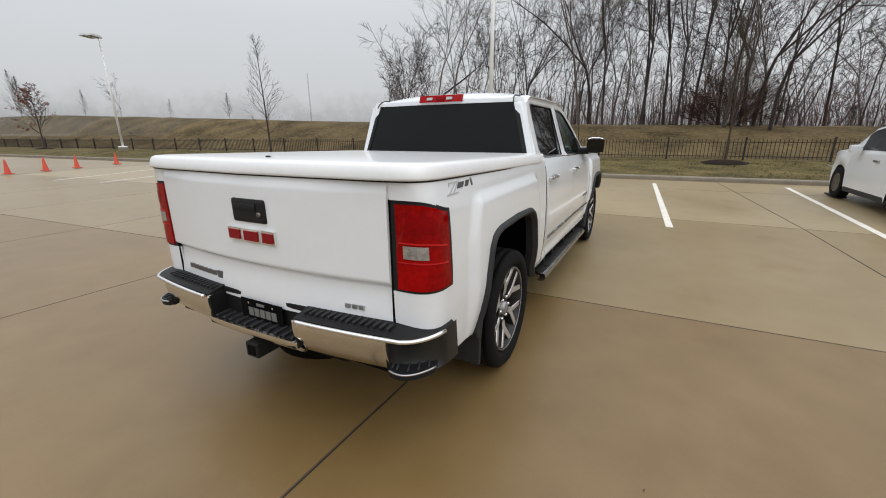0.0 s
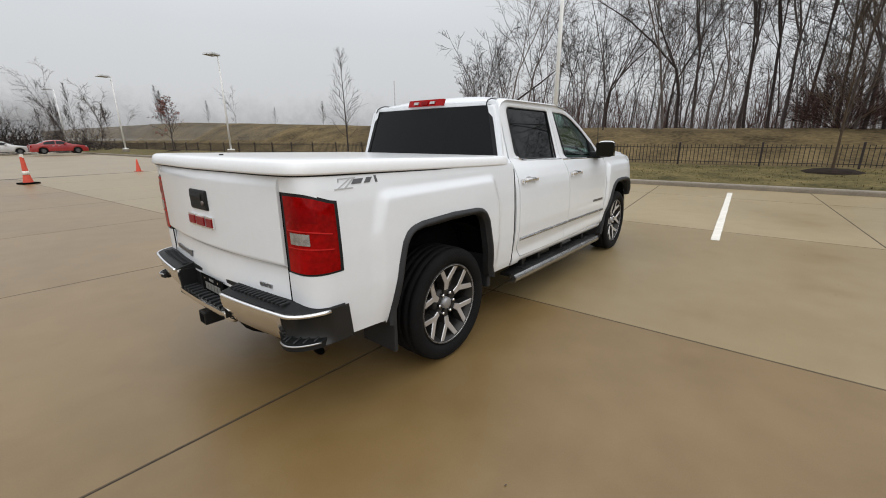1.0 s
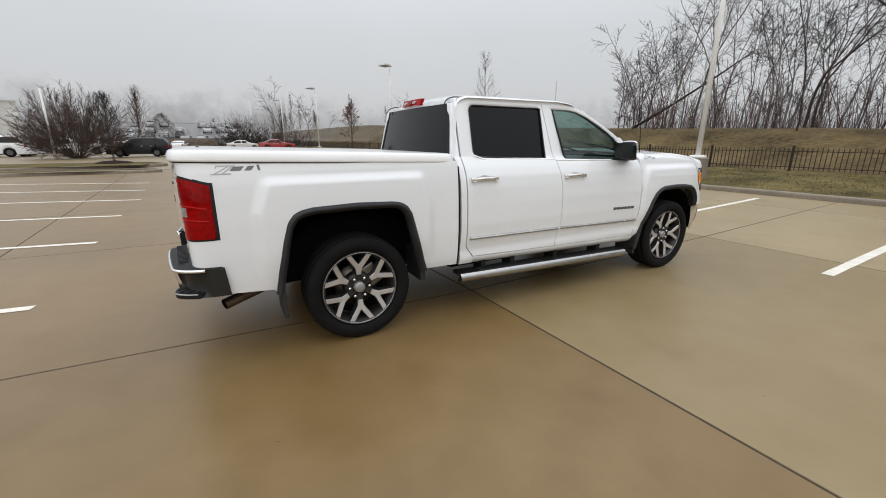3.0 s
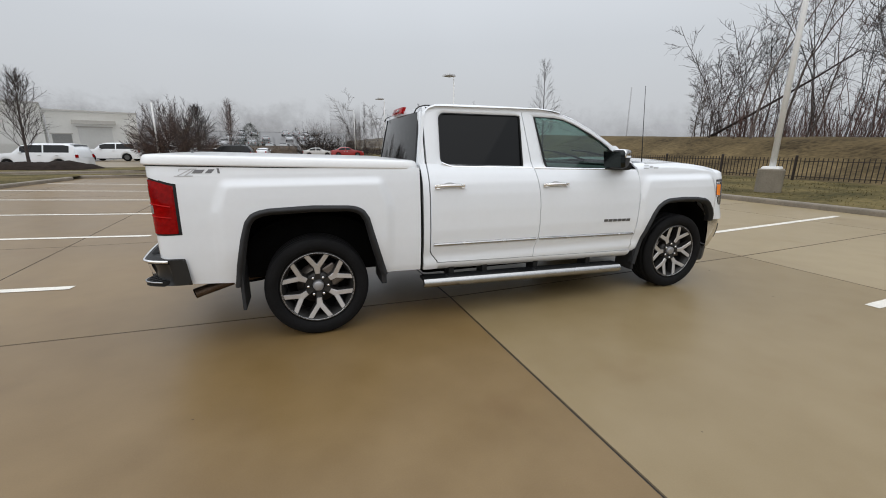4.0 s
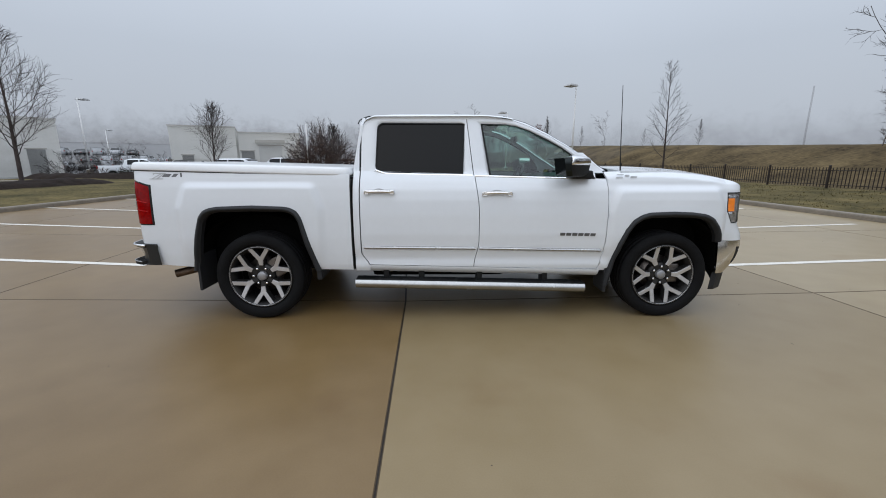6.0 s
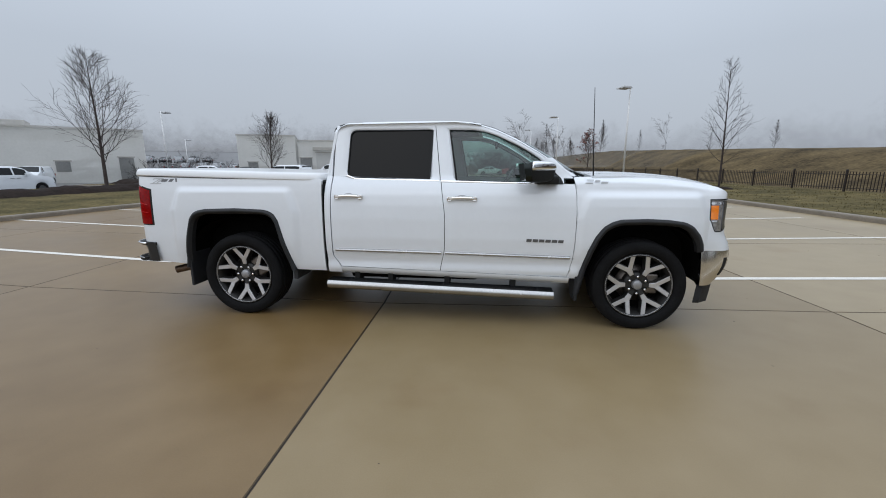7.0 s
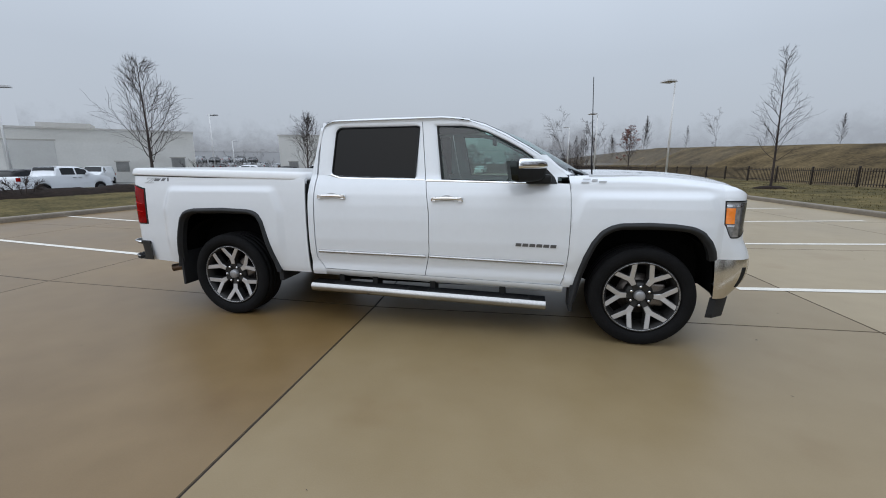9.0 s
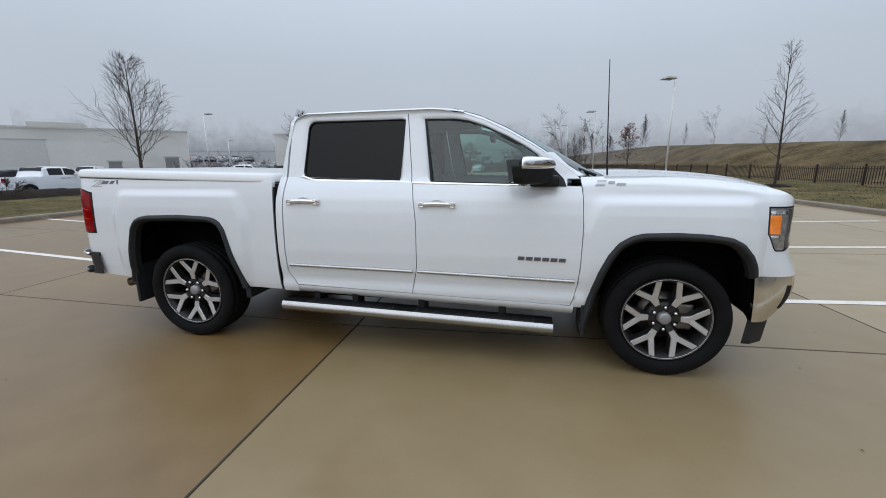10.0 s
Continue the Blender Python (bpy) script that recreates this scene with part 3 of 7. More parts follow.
lid = bed_lid()
# black ring that draws the line of shade under the lid
sv = []
for z in (1.334, 1.3415):
    for x, y in rounded(-0.110, 0.944, 0.943, 0.11, 96):
        sv.append((x - (0.060 * (1 - (y / 0.95) ** 2) if x < -0.6 else 0), y, z - 0.0265 * (x + 1.06)))
part("lid_seal", mesh_from("lid_seal", sv, [(k, (k + 1) % 96, 96 + (k + 1) % 96, 96 + k) for k in range(96)], M_BLACK, True), lid, "black ring drawn in as the shade under the lid")
part("lid_lock", lathe_mesh("lid_lock", [(-0.004, 0.012), (0.002, 0.012), (0.004, 0.010), (0.004, 0.0)], M_BLACK, 14, "Z"), lid).matrix_local = pose(-0.946, 0.015, 1.411)
# black strip that paints shade onto the bed's front edge
both("bed_edge_seal", lambda u, v: (0.8435 + 0.0015 * u, -(side_bed(0.83, 0.46 + 0.80 * v) + 0.001 - 0.075 * u), 0.46 + 0.80 * v), 3, 20, M_BLACK, (0.003, 0, 0))

# dark tub and underbody behind the skins, near-black as painted shade
part("underbody", box_mesh("underbody", -0.95, 0.84, -0.66, 0.66, 0.42, 1.30, M_VOID, 0.02), truck, "underbody block, near-black for the shade behind the gaps")
# added unseen black boxes that cut light under the bed and bumper
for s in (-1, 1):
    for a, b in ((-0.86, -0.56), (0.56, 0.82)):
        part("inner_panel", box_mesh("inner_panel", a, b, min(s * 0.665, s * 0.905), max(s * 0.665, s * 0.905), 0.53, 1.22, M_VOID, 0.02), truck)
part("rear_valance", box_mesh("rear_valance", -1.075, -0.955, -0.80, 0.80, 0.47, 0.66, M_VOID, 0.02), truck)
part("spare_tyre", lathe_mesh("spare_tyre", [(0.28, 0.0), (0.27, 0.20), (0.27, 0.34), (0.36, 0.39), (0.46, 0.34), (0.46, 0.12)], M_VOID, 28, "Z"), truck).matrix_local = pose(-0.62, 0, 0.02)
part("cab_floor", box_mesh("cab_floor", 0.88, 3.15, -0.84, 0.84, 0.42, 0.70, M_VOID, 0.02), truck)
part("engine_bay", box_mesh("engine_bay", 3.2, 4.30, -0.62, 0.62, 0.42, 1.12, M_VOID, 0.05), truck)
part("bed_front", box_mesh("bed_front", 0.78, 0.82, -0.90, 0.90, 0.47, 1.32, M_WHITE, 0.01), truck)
# black strip standing in for the shade between bed and cab
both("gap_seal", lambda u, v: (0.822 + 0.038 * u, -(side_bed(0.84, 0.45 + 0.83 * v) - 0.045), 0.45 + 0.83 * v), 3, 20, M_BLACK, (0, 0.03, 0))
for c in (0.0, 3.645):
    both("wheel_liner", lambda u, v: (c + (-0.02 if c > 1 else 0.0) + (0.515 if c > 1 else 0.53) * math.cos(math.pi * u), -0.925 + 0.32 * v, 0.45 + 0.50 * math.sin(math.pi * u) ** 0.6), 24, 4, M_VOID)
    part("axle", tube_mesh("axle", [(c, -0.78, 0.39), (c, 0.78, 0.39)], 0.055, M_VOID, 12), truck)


# wheel flares
def flare(arch, side, name):
    ax, az = np.array(arch[0]), np.array(arch[1])
    t = np.concatenate([[0], np.cumsum(np.hypot(np.diff(ax), np.diff(az)))])
    t /= t[-1]
    cx, cz = ax.mean(), 0.45
    def fn(u, v):
        x, z = float(np.interp(u, t, ax)), float(np.interp(u, t, az))
        dx, dz = x - cx, z - cz
        d = math.hypot(dx, dz)
        w = 0.006 - 0.052 * v
        xx, zz = x + dx / d * w, max(z + dz / d * w * (0.35 if z < 0.5 else 1), 0.30)
        return (xx, -(side(x, max(z, 0.55)) + 0.020 * math.sin(math.pi * min(1, v * 1.15)) + 0.004 - 0.05 * max(0, v - 0.75)), zz)
    both(name, fn, 60, 8, M_FLARE, (0, 0.05, 0), label="dark grey plastic wheel-arch flare")


flare(REAR_ARCH, side_bed, "wheel_flare")
flare(FRONT_ARCH, side_fender, "wheel_flare")


# cab flanks
def door_gap_rear(z):
    return 0.918 + 0.075 * step(0.62, 0.48, z) + 0.0 * z


def door_mid(z):
    if z > 1.30:
        return 1.912 - 0.125 * (z - 1.34)
    return 1.915 + 0.045 * step(1.40, 0.95, z) - 0.04 * step(0.72, 0.48, z)


def door_front(z):
    return float(np.interp(z, [0.47, 0.52, 0.60, 0.75, 0.95, 1.05, 1.20, 1.33], [3.040, 3.058, 3.075, 3.086, 3.090, 3.089, 3.082, 3.064]))


def skin(name, xa, xb, z0f, z1f, side, nu, nv, mat=M_WHITE, thick=0.03):
    def fn(u, v):
        xm = xa(0.9) + (xb(0.9) - xa(0.9)) * u
        z = z0f(xm) + (z1f(xm) - z0f(xm)) * v
        x = xa(z) + (xb(z) - xa(z)) * u
        return (x, -side(x, z), z)
    return both(name, fn, nu, nv, mat, (0, thick, 0))


def belt(x):
    return 1.333 - 0.062 * (1 - step(0.88, 1.15, x)) * 0 - 0.030 * (x - 0.92) / 1.1 - 0.012 * step(0.95, 1.2, x)


def sill(x):
    return 0.508 - 0.024 * (x - 0.9)


rear_door = skin("rear_door", lambda z: door_gap_rear(z) + 0.004, lambda z: door_mid(z) - 0.003, sill, belt, side_door, 26, 40)
front_door = skin("front_door", lambda z: door_mid(z) + 0.003, lambda z: door_front(z) - 0.0015, sill, belt, side_door, 30, 40)
both("rocker", lambda u, v: (0.868 + 2.19 * u, -(0.962 - 0.05 * (1 - v) ** 2), 0.438 - 0.024 * 2.19 * u * 1.0 + 0.066 * v), 20, 6, M_WHITE, (0, 0.04, 0))
both("cab_corner", lambda u, v: (0.860 + (0.912 - 0.860) * u + 0.075 * u * step(0.62, 0.48, 0.445 + 0.885 * v), -side_door(0.9, 0.445 + 0.885 * v) - 0.0, 0.445 + 0.885 * v), 5, 34, M_WHITE, (0, 0.04, 0))
part("cab_rear", box_mesh("cab_rear", 0.862, 0.885, -0.86, 0.86, 0.46, 1.33, M_WHITE, 0.01), truck)


def ring_mesh(name, outer, inner, side, mat, N=140, lift=0.0, thick=0.03):
    """A flat-lying frame between two outlines in the flank, bent to the flank's shape."""
    ic = np.mean(inner, axis=0)
    def at(poly, a):
        d = np.array([math.cos(a), math.sin(a)])
        best = None
        for i in range(len(poly)):
            p, q = np.array(poly[i]), np.array(poly[(i + 1) % len(poly)])
            e = q - p
            den = d[0] * e[1] - d[1] * e[0]
            if abs(den) < 1e-9:
                continue
            w = p - ic
            s, t = (w[0] * e[1] - w[1] * e[0]) / den, (w[0] * d[1] - w[1] * d[0]) / den
            if s > 0 and -1e-6 <= t <= 1 + 1e-6 and (best is None or s < best):
                best = s
        return ic + d * best
    angles = sorted(set([2 * math.pi * k / N for k in range(N)] + [math.atan2(*(np.array(p) - ic)[::-1]) % (2 * math.pi) for p in list(outer) + list(inner)]))
    def fn(u, v):
        a = angles[min(int(round(u * (len(angles)))), len(angles)) % len(angles)]
        p = at(inner, a) * (1 - v) + at(outer, a) * v
        dip = 0.012 * (1 - step(0.0, 0.25, v))
        return (p[0], -(side(p[0], p[1]) + lift - dip), p[1])
    us = [k / len(angles) for k in range(len(angles) + 1)]
    return both(name, fn, 0, 6, mat, (0, thick, 0), us=us, vs=[0, 0.12, 0.25, 0.5, 0.75, 1])


def arc(cx, cz, r, a0, a1, n=5):
    return [(cx + r * math.cos(radians(a0 + (a1 - a0) * k / n)), cz + r * math.sin(radians(a0 + (a1 - a0) * k / n))) for k in range(n + 1)]


RWIN = arc(1.115, 1.690, 0.055, 180, 90) + [(1.800, 1.742)] + [(1.835, 1.735), (1.818, 1.303)] + [(1.50, 1.312), (1.16, 1.322)] + arc(1.10, 1.375, 0.052, 270, 180)
FWIN = [(1.982, 1.738), (2.20, 1.733), (2.30, 1.716), (2.42, 1.674), (2.58, 1.597), (2.70, 1.530), (2.78, 1.475), (2.83, 1.42), (2.885, 1.34), (2.895, 1.285), (2.86, 1.268), (2.052, 1.293)]
ROUT = [(0.922, belt(0.93))] + arc(1.01, 1.712, 0.085, 180, 90) + [(1.30, 1.800), (1.849, 1.803), (1.909, belt(1.9))]
FOUT = [(1.855, 1.803), (2.10, 1.797), (2.24, 1.775), (2.42, 1.712), (2.60, 1.624), (2.78, 1.520), (2.92, 1.425), (2.985, 1.345), (2.982, belt(2.98)), (1.916, belt(1.9))]
ring_mesh("door_frame", ROUT, RWIN, side_door, M_WHITE)
ring_mesh("door_frame", FOUT, FWIN, side_door, M_WHITE)


def side_pane(x, z):
    return 0.862 - (z - 1.33) * 0.30


def pane_mesh(outline, side, inset, mat, name, grow=0.0):
    """A pane that fills an outline in the flank."""
    c = np.mean(outline, axis=0)
    pts = [tuple(c + (np.array(p) - c) * (1 + grow)) for p in outline]
    v = [(c[0], -(side(*c) - inset), c[1])]
    K = 6
    for k in range(1, K + 1):
        for p in pts:
            q = c + (np.array(p) - c) * k / K
            v.append((q[0], -(side(q[0], q[1]) - inset), q[1]))
    n = len(pts)
    f = [(0, 1 + i, 1 + (i + 1) % n) for i in range(n)]
    for k in range(K - 1):
        f += [(1 + k * n + i, 1 + (k + 1) * n + i, 1 + (k + 1) * n + (i + 1) % n, 1 + k * n + (i + 1) % n) for i in range(n)]
    return mesh_from(name, v, [t[::-1] for t in f], mat, True)


for nm, o, g, lab in (("rear_side_window", RWIN, G_TINT, "near-black privacy glass"), ("front_side_window", FWIN, G_SIDE, "green tinted front door glass")):
    for ob in pair(nm, pane_mesh(o, side_pane, 0.018, g, nm, 0.03), None, lab):
        ob.visible_shadow = False


def seal_mesh(outline, name, mat, w=0.009, inset=0.006):
    c = np.mean(outline, axis=0)
    v, f, n = [], [], len(outline)
    for p in outline:
        p = np.array(p)
        d = (c - p) / np.linalg.norm(c - p)
        for o, dy in ((-0.002, 0.0), (w, 0.0), (w, -0.012), (-0.002, -0.012)):
            q = p + d * o
            v.append((q[0], -(side_door(q[0], q[1]) - inset + dy), q[1]))
    for i in range(n):
        j = (i + 1) % n
        for k in range(4):
            f.append((i * 4 + k, i * 4 + (k + 1) % 4, j * 4 + (k + 1) % 4, j * 4 + k))
    return mesh_from(name, v, f, mat, False)


pair("window_seal", seal_mesh(RWIN, "window_seal", M_BLACK))
pair("window_seal", seal_mesh(FWIN, "window_seal", M_BLACK, 0.014))
both("belt_moulding", lambda u, v: (1.052 + 0.853 * u, -(side_door(1, 1.315 - 0.02 * u) + 0.007 * math.sin(math.pi * v)), 1.345 - 0.040 * step(-0.06, 0.12, u) - 0.018 * u + 0.020 * v - 0.010), 24, 6, M_CHROME, (0, 0.02, 0), label="chrome window-sill strip")
both("belt_moulding", lambda u, v: (1.92 + 0.92 * u, -(side_door(1, 1.285 - 0.015 * u) + 0.007 * math.sin(math.pi * v)), 1.282 - 0.022 * u + 0.020 * v - 0.008), 24, 6, M_CHROME, (0, 0.02, 0), label="chrome window-sill strip")
both("body_moulding", lambda u, v: (0.945 + 0.985 * u, -(side_door(1, 0.66) + 0.016 * math.sin(math.pi * min(v, 0.999)) ** 0.5), 0.652 - 0.012 * u + 0.028 * v), 12, 7, M_CHROME3, (0, 0.02, 0), label="grey body-side strip with chrome edge")
both("body_moulding", lambda u, v: (1.965 + 1.09 * u, -(side_door(1, 0.65) + 0.016 * math.sin(math.pi * min(v, 0.999)) ** 0.5), 0.640 - 0.022 * u + 0.028 * v), 12, 7, M_CHROME3, (0, 0.02, 0), label="grey body-side strip with chrome edge")


# handles
def handle(x0, z):
    for flip in (False, True):
        sgn = 1 if flip else -1
        y = side_door(x0, z)
        h = part("door_handle", grid_mesh("door_handle", lambda u, v: (x0 + 0.262 * u, -(y + 0.018 + 0.022 * math.sin(math.pi * u) ** 0.5 * math.sin(math.pi * v) ** 0.5), z - 0.016 + 0.032 * v + 0.008 * math.sin(math.pi * u)), 18, 8, M_CHROME2, (0, 0.012, 0), flip), truck, "chrome door handle")
        # grey patch painted in for the shading of the handle's recess
        part("handle_cup", grid_mesh("handle_cup", lambda u, v: (x0 + 0.07 + 0.12 * u, -(y + 0.003), z - 0.03 + (0.045 + 0.018 * math.sin(math.pi * u)) * v), 10, 6, M_DECAL, (0, 0.01, 0), flip), h)
        for k in (0.01, 0.225):
            part("handle_base", box_mesh("handle_base", x0 + k, x0 + k + 0.03, sgn * (y - 0.01), sgn * (y + 0.028), z - 0.014, z + 0.014, M_CHROME, 0.004), h)


handle(0.958, 1.150)
handle(1.982, 1.138)


def flank_bars(name, x0, z0, cells, mat, side, label, tilt=-0.02, d=0.004):
    """Plain strokes lying on the flank: (dx0, dx1, dz0, dz1, slant)."""
    for a, b, c, e, sl in cells:
        bm = bmesh.new()
        vs_ = [bm.verts.new((x0 + p + sl * (q - c), -(side(x0 + p, z0 + q) + o), z0 + q + tilt * p)) for o in (0.0, d) for p, q in ((a, c), (b, c), (b, e), (a, e))]
        for f in ((0, 1, 2, 3), (7, 6, 5, 4), (0, 4, 5, 1), (1, 5, 6, 2), (2, 6, 7, 3), (3, 7, 4, 0)):
            bm.faces.new([vs_[k] for k in f])
        pair(name, bm_mesh(name, bm, mat), None, label)


flank_bars("nameplate", 2.675, 0.768, [(0.054 * k, 0.054 * k + 0.044, 0.003, 0.028, 0.15) for k in range(6)], M_DECALDK, side_door, "dark chrome lettering bar")
flank_bars("bed_decal", -0.865, 1.262, [(0.0, 0.110, 0.0, 0.006, 0.5), (0.03, 0.135, 0.046, 0.052, 0.5), (0.018, 0.030, 0.006, 0.046, 1.9), (0.060, 0.072, 0.006, 0.046, 1.4), (0.028, 0.034, 0.034, 0.046, 0.3)], M_DECAL, side_bed, "grey outlined sticker shape", 0.0, 0.0025)
flank_bars("bed_decal", -0.865, 1.262, [(0.105, 0.165, 0.020, 0.044, 0.9), (0.185, 0.222, 0.020, 0.046, 0.9), (0.262, 0.276, 0.018, 0.052, -0.15)], M_DECALDK, side_bed, "dark grey sticker shape", 0.0, 0.0028)
flank_bars("fender_badge", 3.165, 1.268, [(0.0, 0.058, 0.026, 0.034, 0.5), (-0.010, 0.048, 0.0, 0.008, 0.5), (0.068, 0.108, 0.014, 0.030, 0.3), (0.118, 0.172, 0.002, 0.018, 0.3)], M_DECAL, side_fender, "small silver four-wheel-drive badge bar", -0.01)


# roof, rear wall, screen
def roof(u, v):
    s = 2 * u - 1
    x = 0.925 + 1.33 * v
    edge = 0.722 + 0.004 * math.sin(math.pi * v)
    zc = 1.862 - 0.070 * (1 - step(-0.02, 0.20, v)) - 0.045 * step(0.72, 1.0, v) - 0.008 * abs(v - 0.45)
    ze = 1.806 - 0.050 * (1 - step(-0.01, 0.07, v)) - 0.03 * step(0.82, 1.0, v)
    k = abs(s) ** 3.2
    return (x - 0.03 * (1 - s * s) * (1 - v), s * edge, zc + (ze - zc) * k - 0.012 * step(0.845, 0.875, abs(s)) * step(0.935, 0.905, abs(s)))


part("roof", grid_mesh("roof", roof, 96, 30, M_WHITE, (0, 0, -0.03)), truck)
both("roof_rail", lambda u, v: (0.932 + 1.333 * u, -(0.727 + 0.020 * (1 - v) - 0.006 * v), float(np.interp(u, [0, 0.03, 0.08, 0.82, 0.92, 1.0], [1.735, 1.778, 1.799, 1.804, 1.793, 1.776])) + 0.012 * v), 40, 4, M_WHITE, (0, 0.04, 0))
both("cab_pillar", lambda u, v: (0.872 + 0.045 * v + (0.918 - 0.872 - 0.045 * v + 0.055 * v ** 6) * u - 0.012, -(side_door(0.9, 1.33 + 0.420 * v) - 0.035 * (1 - u) ** 2), 1.325 + 0.430 * v), 8, 24, M_WHITE, (0.0, 0.05, 0))
pair("roof_ditch", tube_mesh("roof_ditch", [(0.876, -0.660, 1.742), (0.890, -0.653, 1.772), (0.920, -0.646, 1.794), (0.970, -0.642, 1.8085), (1.10, -0.642, 1.8125)], 0.005, M_BLACK, 8), None, "black roof ditch strip")
# rear wall round the glass
def rear_wall(y0f, y1f, z0, z1, nm, mat, off=0.0, deep=(0.025, 0, 0)):
    return grid_mesh(nm, lambda u, v: (0.852 + 0.085 * ((z0 + (z1 - z0) * v) - 1.33) / 0.47 - 0.035 * (1 - ((y0f(v) + (y1f(v) - y0f(v)) * u) / 0.85) ** 2) + off, y0f(v) + (y1f(v) - y0f(v)) * u, z0 + (z1 - z0) * v), 30, 14, mat, deep)


part("rear_window", rear_wall(lambda v: -0.795 + 0.130 * v, lambda v: 0.795 - 0.130 * v, 1.30, 1.755, "rear_window", G_REAR, 0.0, None), truck, "dark tinted rear window").visible_shadow = False
part("rear_header", rear_wall(lambda v: -0.735 + 0.02 * v, lambda v: 0.735 - 0.02 * v, 1.748, 1.790, "rear_header", M_WHITE, 0.004), truck)
for s in (-1, 1):
    part("rear_pillar", rear_wall(lambda v: s * (0.798 - 0.13 * v), lambda v: s * (0.852 - 0.105 * v), 1.30, 1.748, "rear_pillar", M_WHITE, -0.002), truck)
    part("rear_window_seal", rear_wall(lambda v: s * (0.777 - 0.13 * v), lambda v: s * (0.812 - 0.13 * v), 1.30, 1.758, "rear_window_seal", M_BLACK, -0.006), truck)
brake = part("brake_light", grid_mesh("brake_light", lambda u, v: (0.868 + 0.022 * v - 0.012 * math.sin(math.pi * u) ** 0.4, 0.205 - 0.41 * u, 1.772 + 0.058 * v), 20, 6, M_RED, (0.03, 0, 0)), truck, "red high brake light with clear cargo lamps")
for y in (0.085, -0.105):
    part("cargo_lens", grid_mesh("cargo_lens", lambda u, v: (0.850 + 0.012 * v, y + 0.035 - 0.055 * u, 1.790 + 0.022 * v), 6, 4, M_CLEAR, (0.012, 0, 0)), brake, "clear cargo lamp lens")
part("cargo_lens", grid_mesh("cargo_lens", lambda u, v: (0.850 + 0.012 * v, 0.03 - 0.075 * u, 1.785 + 0.030 * v), 6, 4, M_RED2, (0.012, 0, 0)), brake)

SCREEN = [(2.23, 1.800), (2.45, 1.742), (2.70, 1.640), (2.95, 1.500), (3.26, 1.315)]
def screen(u, v):
    s = 2 * u - 1
    x, z = np.interp(v, np.linspace(0, 1, 5), [p[0] for p in SCREEN]), np.interp(v, np.linspace(0, 1, 5), [p[1] for p in SCREEN])
    return (x + 0.03 - 0.17 * abs(s) ** 2.6 * (0.35 + 0.65 * v), s * (0.645 + 0.09 * v), z + 0.012 * (1 - s * s) - 0.012)


part("windscreen", grid_mesh("windscreen", screen, 30, 20, G_SIDE, None), truck, "clear windscreen glass").visible_shadow = False
PILL = [(2.22, 1.787, 2.17, 1.806), (2.42, 1.716, 2.36, 1.757), (2.60, 1.628, 2.55, 1.672), (2.78, 1.524, 2.73, 1.566), (2.92, 1.430, 2.89, 1.462), (3.055, 1.328, 3.13, 1.322)]
def pillar(u, v):
    q = [np.interp(u, np.linspace(0, 1, 6), [p[k] for p in PILL]) for k in range(4)]
    a, b = Vector((q[0], -side_door(q[0], q[1]) - 0.0, q[1])), Vector((q[2], -(0.640 + 0.115 * u), q[3]))
    p = a.lerp(b, v)
    return (p.x, p.y - 0.012 * math.sin(math.pi * v), p.z + 0.008 * math.sin(math.pi * v))


pair("door_gap", tube_mesh("door_gap", [pillar(k / 20, 0.62) for k in range(20)] + [Vector((3.066, -side_door(3.0, 1.325), 1.318))], 0.0035, M_BLACK, 6))
def door_corner(u, v):
    z = 1.312 + 0.175 * v
    xr = float(np.interp(z, [1.312, 1.374, 1.477, 1.49], [3.062, 3.016, 2.905, 2.89]))
    xl = float(np.interp(z, [1.312, 1.33, 1.43, 1.49], [2.93, 2.93, 2.88, 2.81]))
    x = xl + (xr - xl) * u
    return (x, -side_door(x, z) - 0.001 + 0.02 * u ** 3 * v, z)


both("door_corner", door_corner, 10, 12, M_WHITE, (0, 0.025, 0))
both("screen_pillar", pillar, 40, 8, M_WHITE, (0.0, 0.03, -0.02))
part("cowl", grid_mesh("cowl", lambda u, v: (3.02 + 0.25 * v + 0.05 * (1 - (2 * u - 1) ** 2), (2 * u - 1) * 0.80, 1.300 + 0.012 * v), 20, 5, M_BLACK, (0, 0, -0.04)), truck, "black cowl panel under the wipers")
for y0 in (-0.62, 0.05):
    wip = part("wiper", tube_mesh("wiper", [(3.20, y0, 1.325), (3.10, y0 + 0.12, 1.372), (3.02, y0 + 0.40, 1.418)], [0.012, 0.010, 0.007], M_BLACK, 6), truck)
    part("wiper_blade", tube_mesh("wiper_blade", [(3.10, y0 + 0.02, 1.365), (3.00, y0 + 0.34, 1.425), (2.97, y0 + 0.62, 1.442)], 0.009, M_BLACK, 6), wip)
part("antenna", tube_mesh("antenna", [(3.25, -0.79, 1.30), (3.24, -0.785, 1.45), (3.22, -0.75, 2.065)], [0.007, 0.0045, 0.0025], M_BLACK, 6), truck, "thin black whip antenna")


# front end
def fender_low(x):
    if FRONT_ARCH[0][0] <= x <= FRONT_ARCH[0][-1]:
        return max(float(np.interp(x, *FRONT_ARCH)), 0.44)
    return 0.44 if x < 3.2 else 0.716


def hood_edge(x):
    return float(np.interp(x, [3.0, 3.2, 3.5, 3.7, 3.85, 4.02, 4.15, 4.23, 4.30, 4.36, 4.42], [1.318, 1.324, 1.324, 1.315, 1.303, 1.283, 1.260, 1.238, 1.202, 1.158, 1.12]))


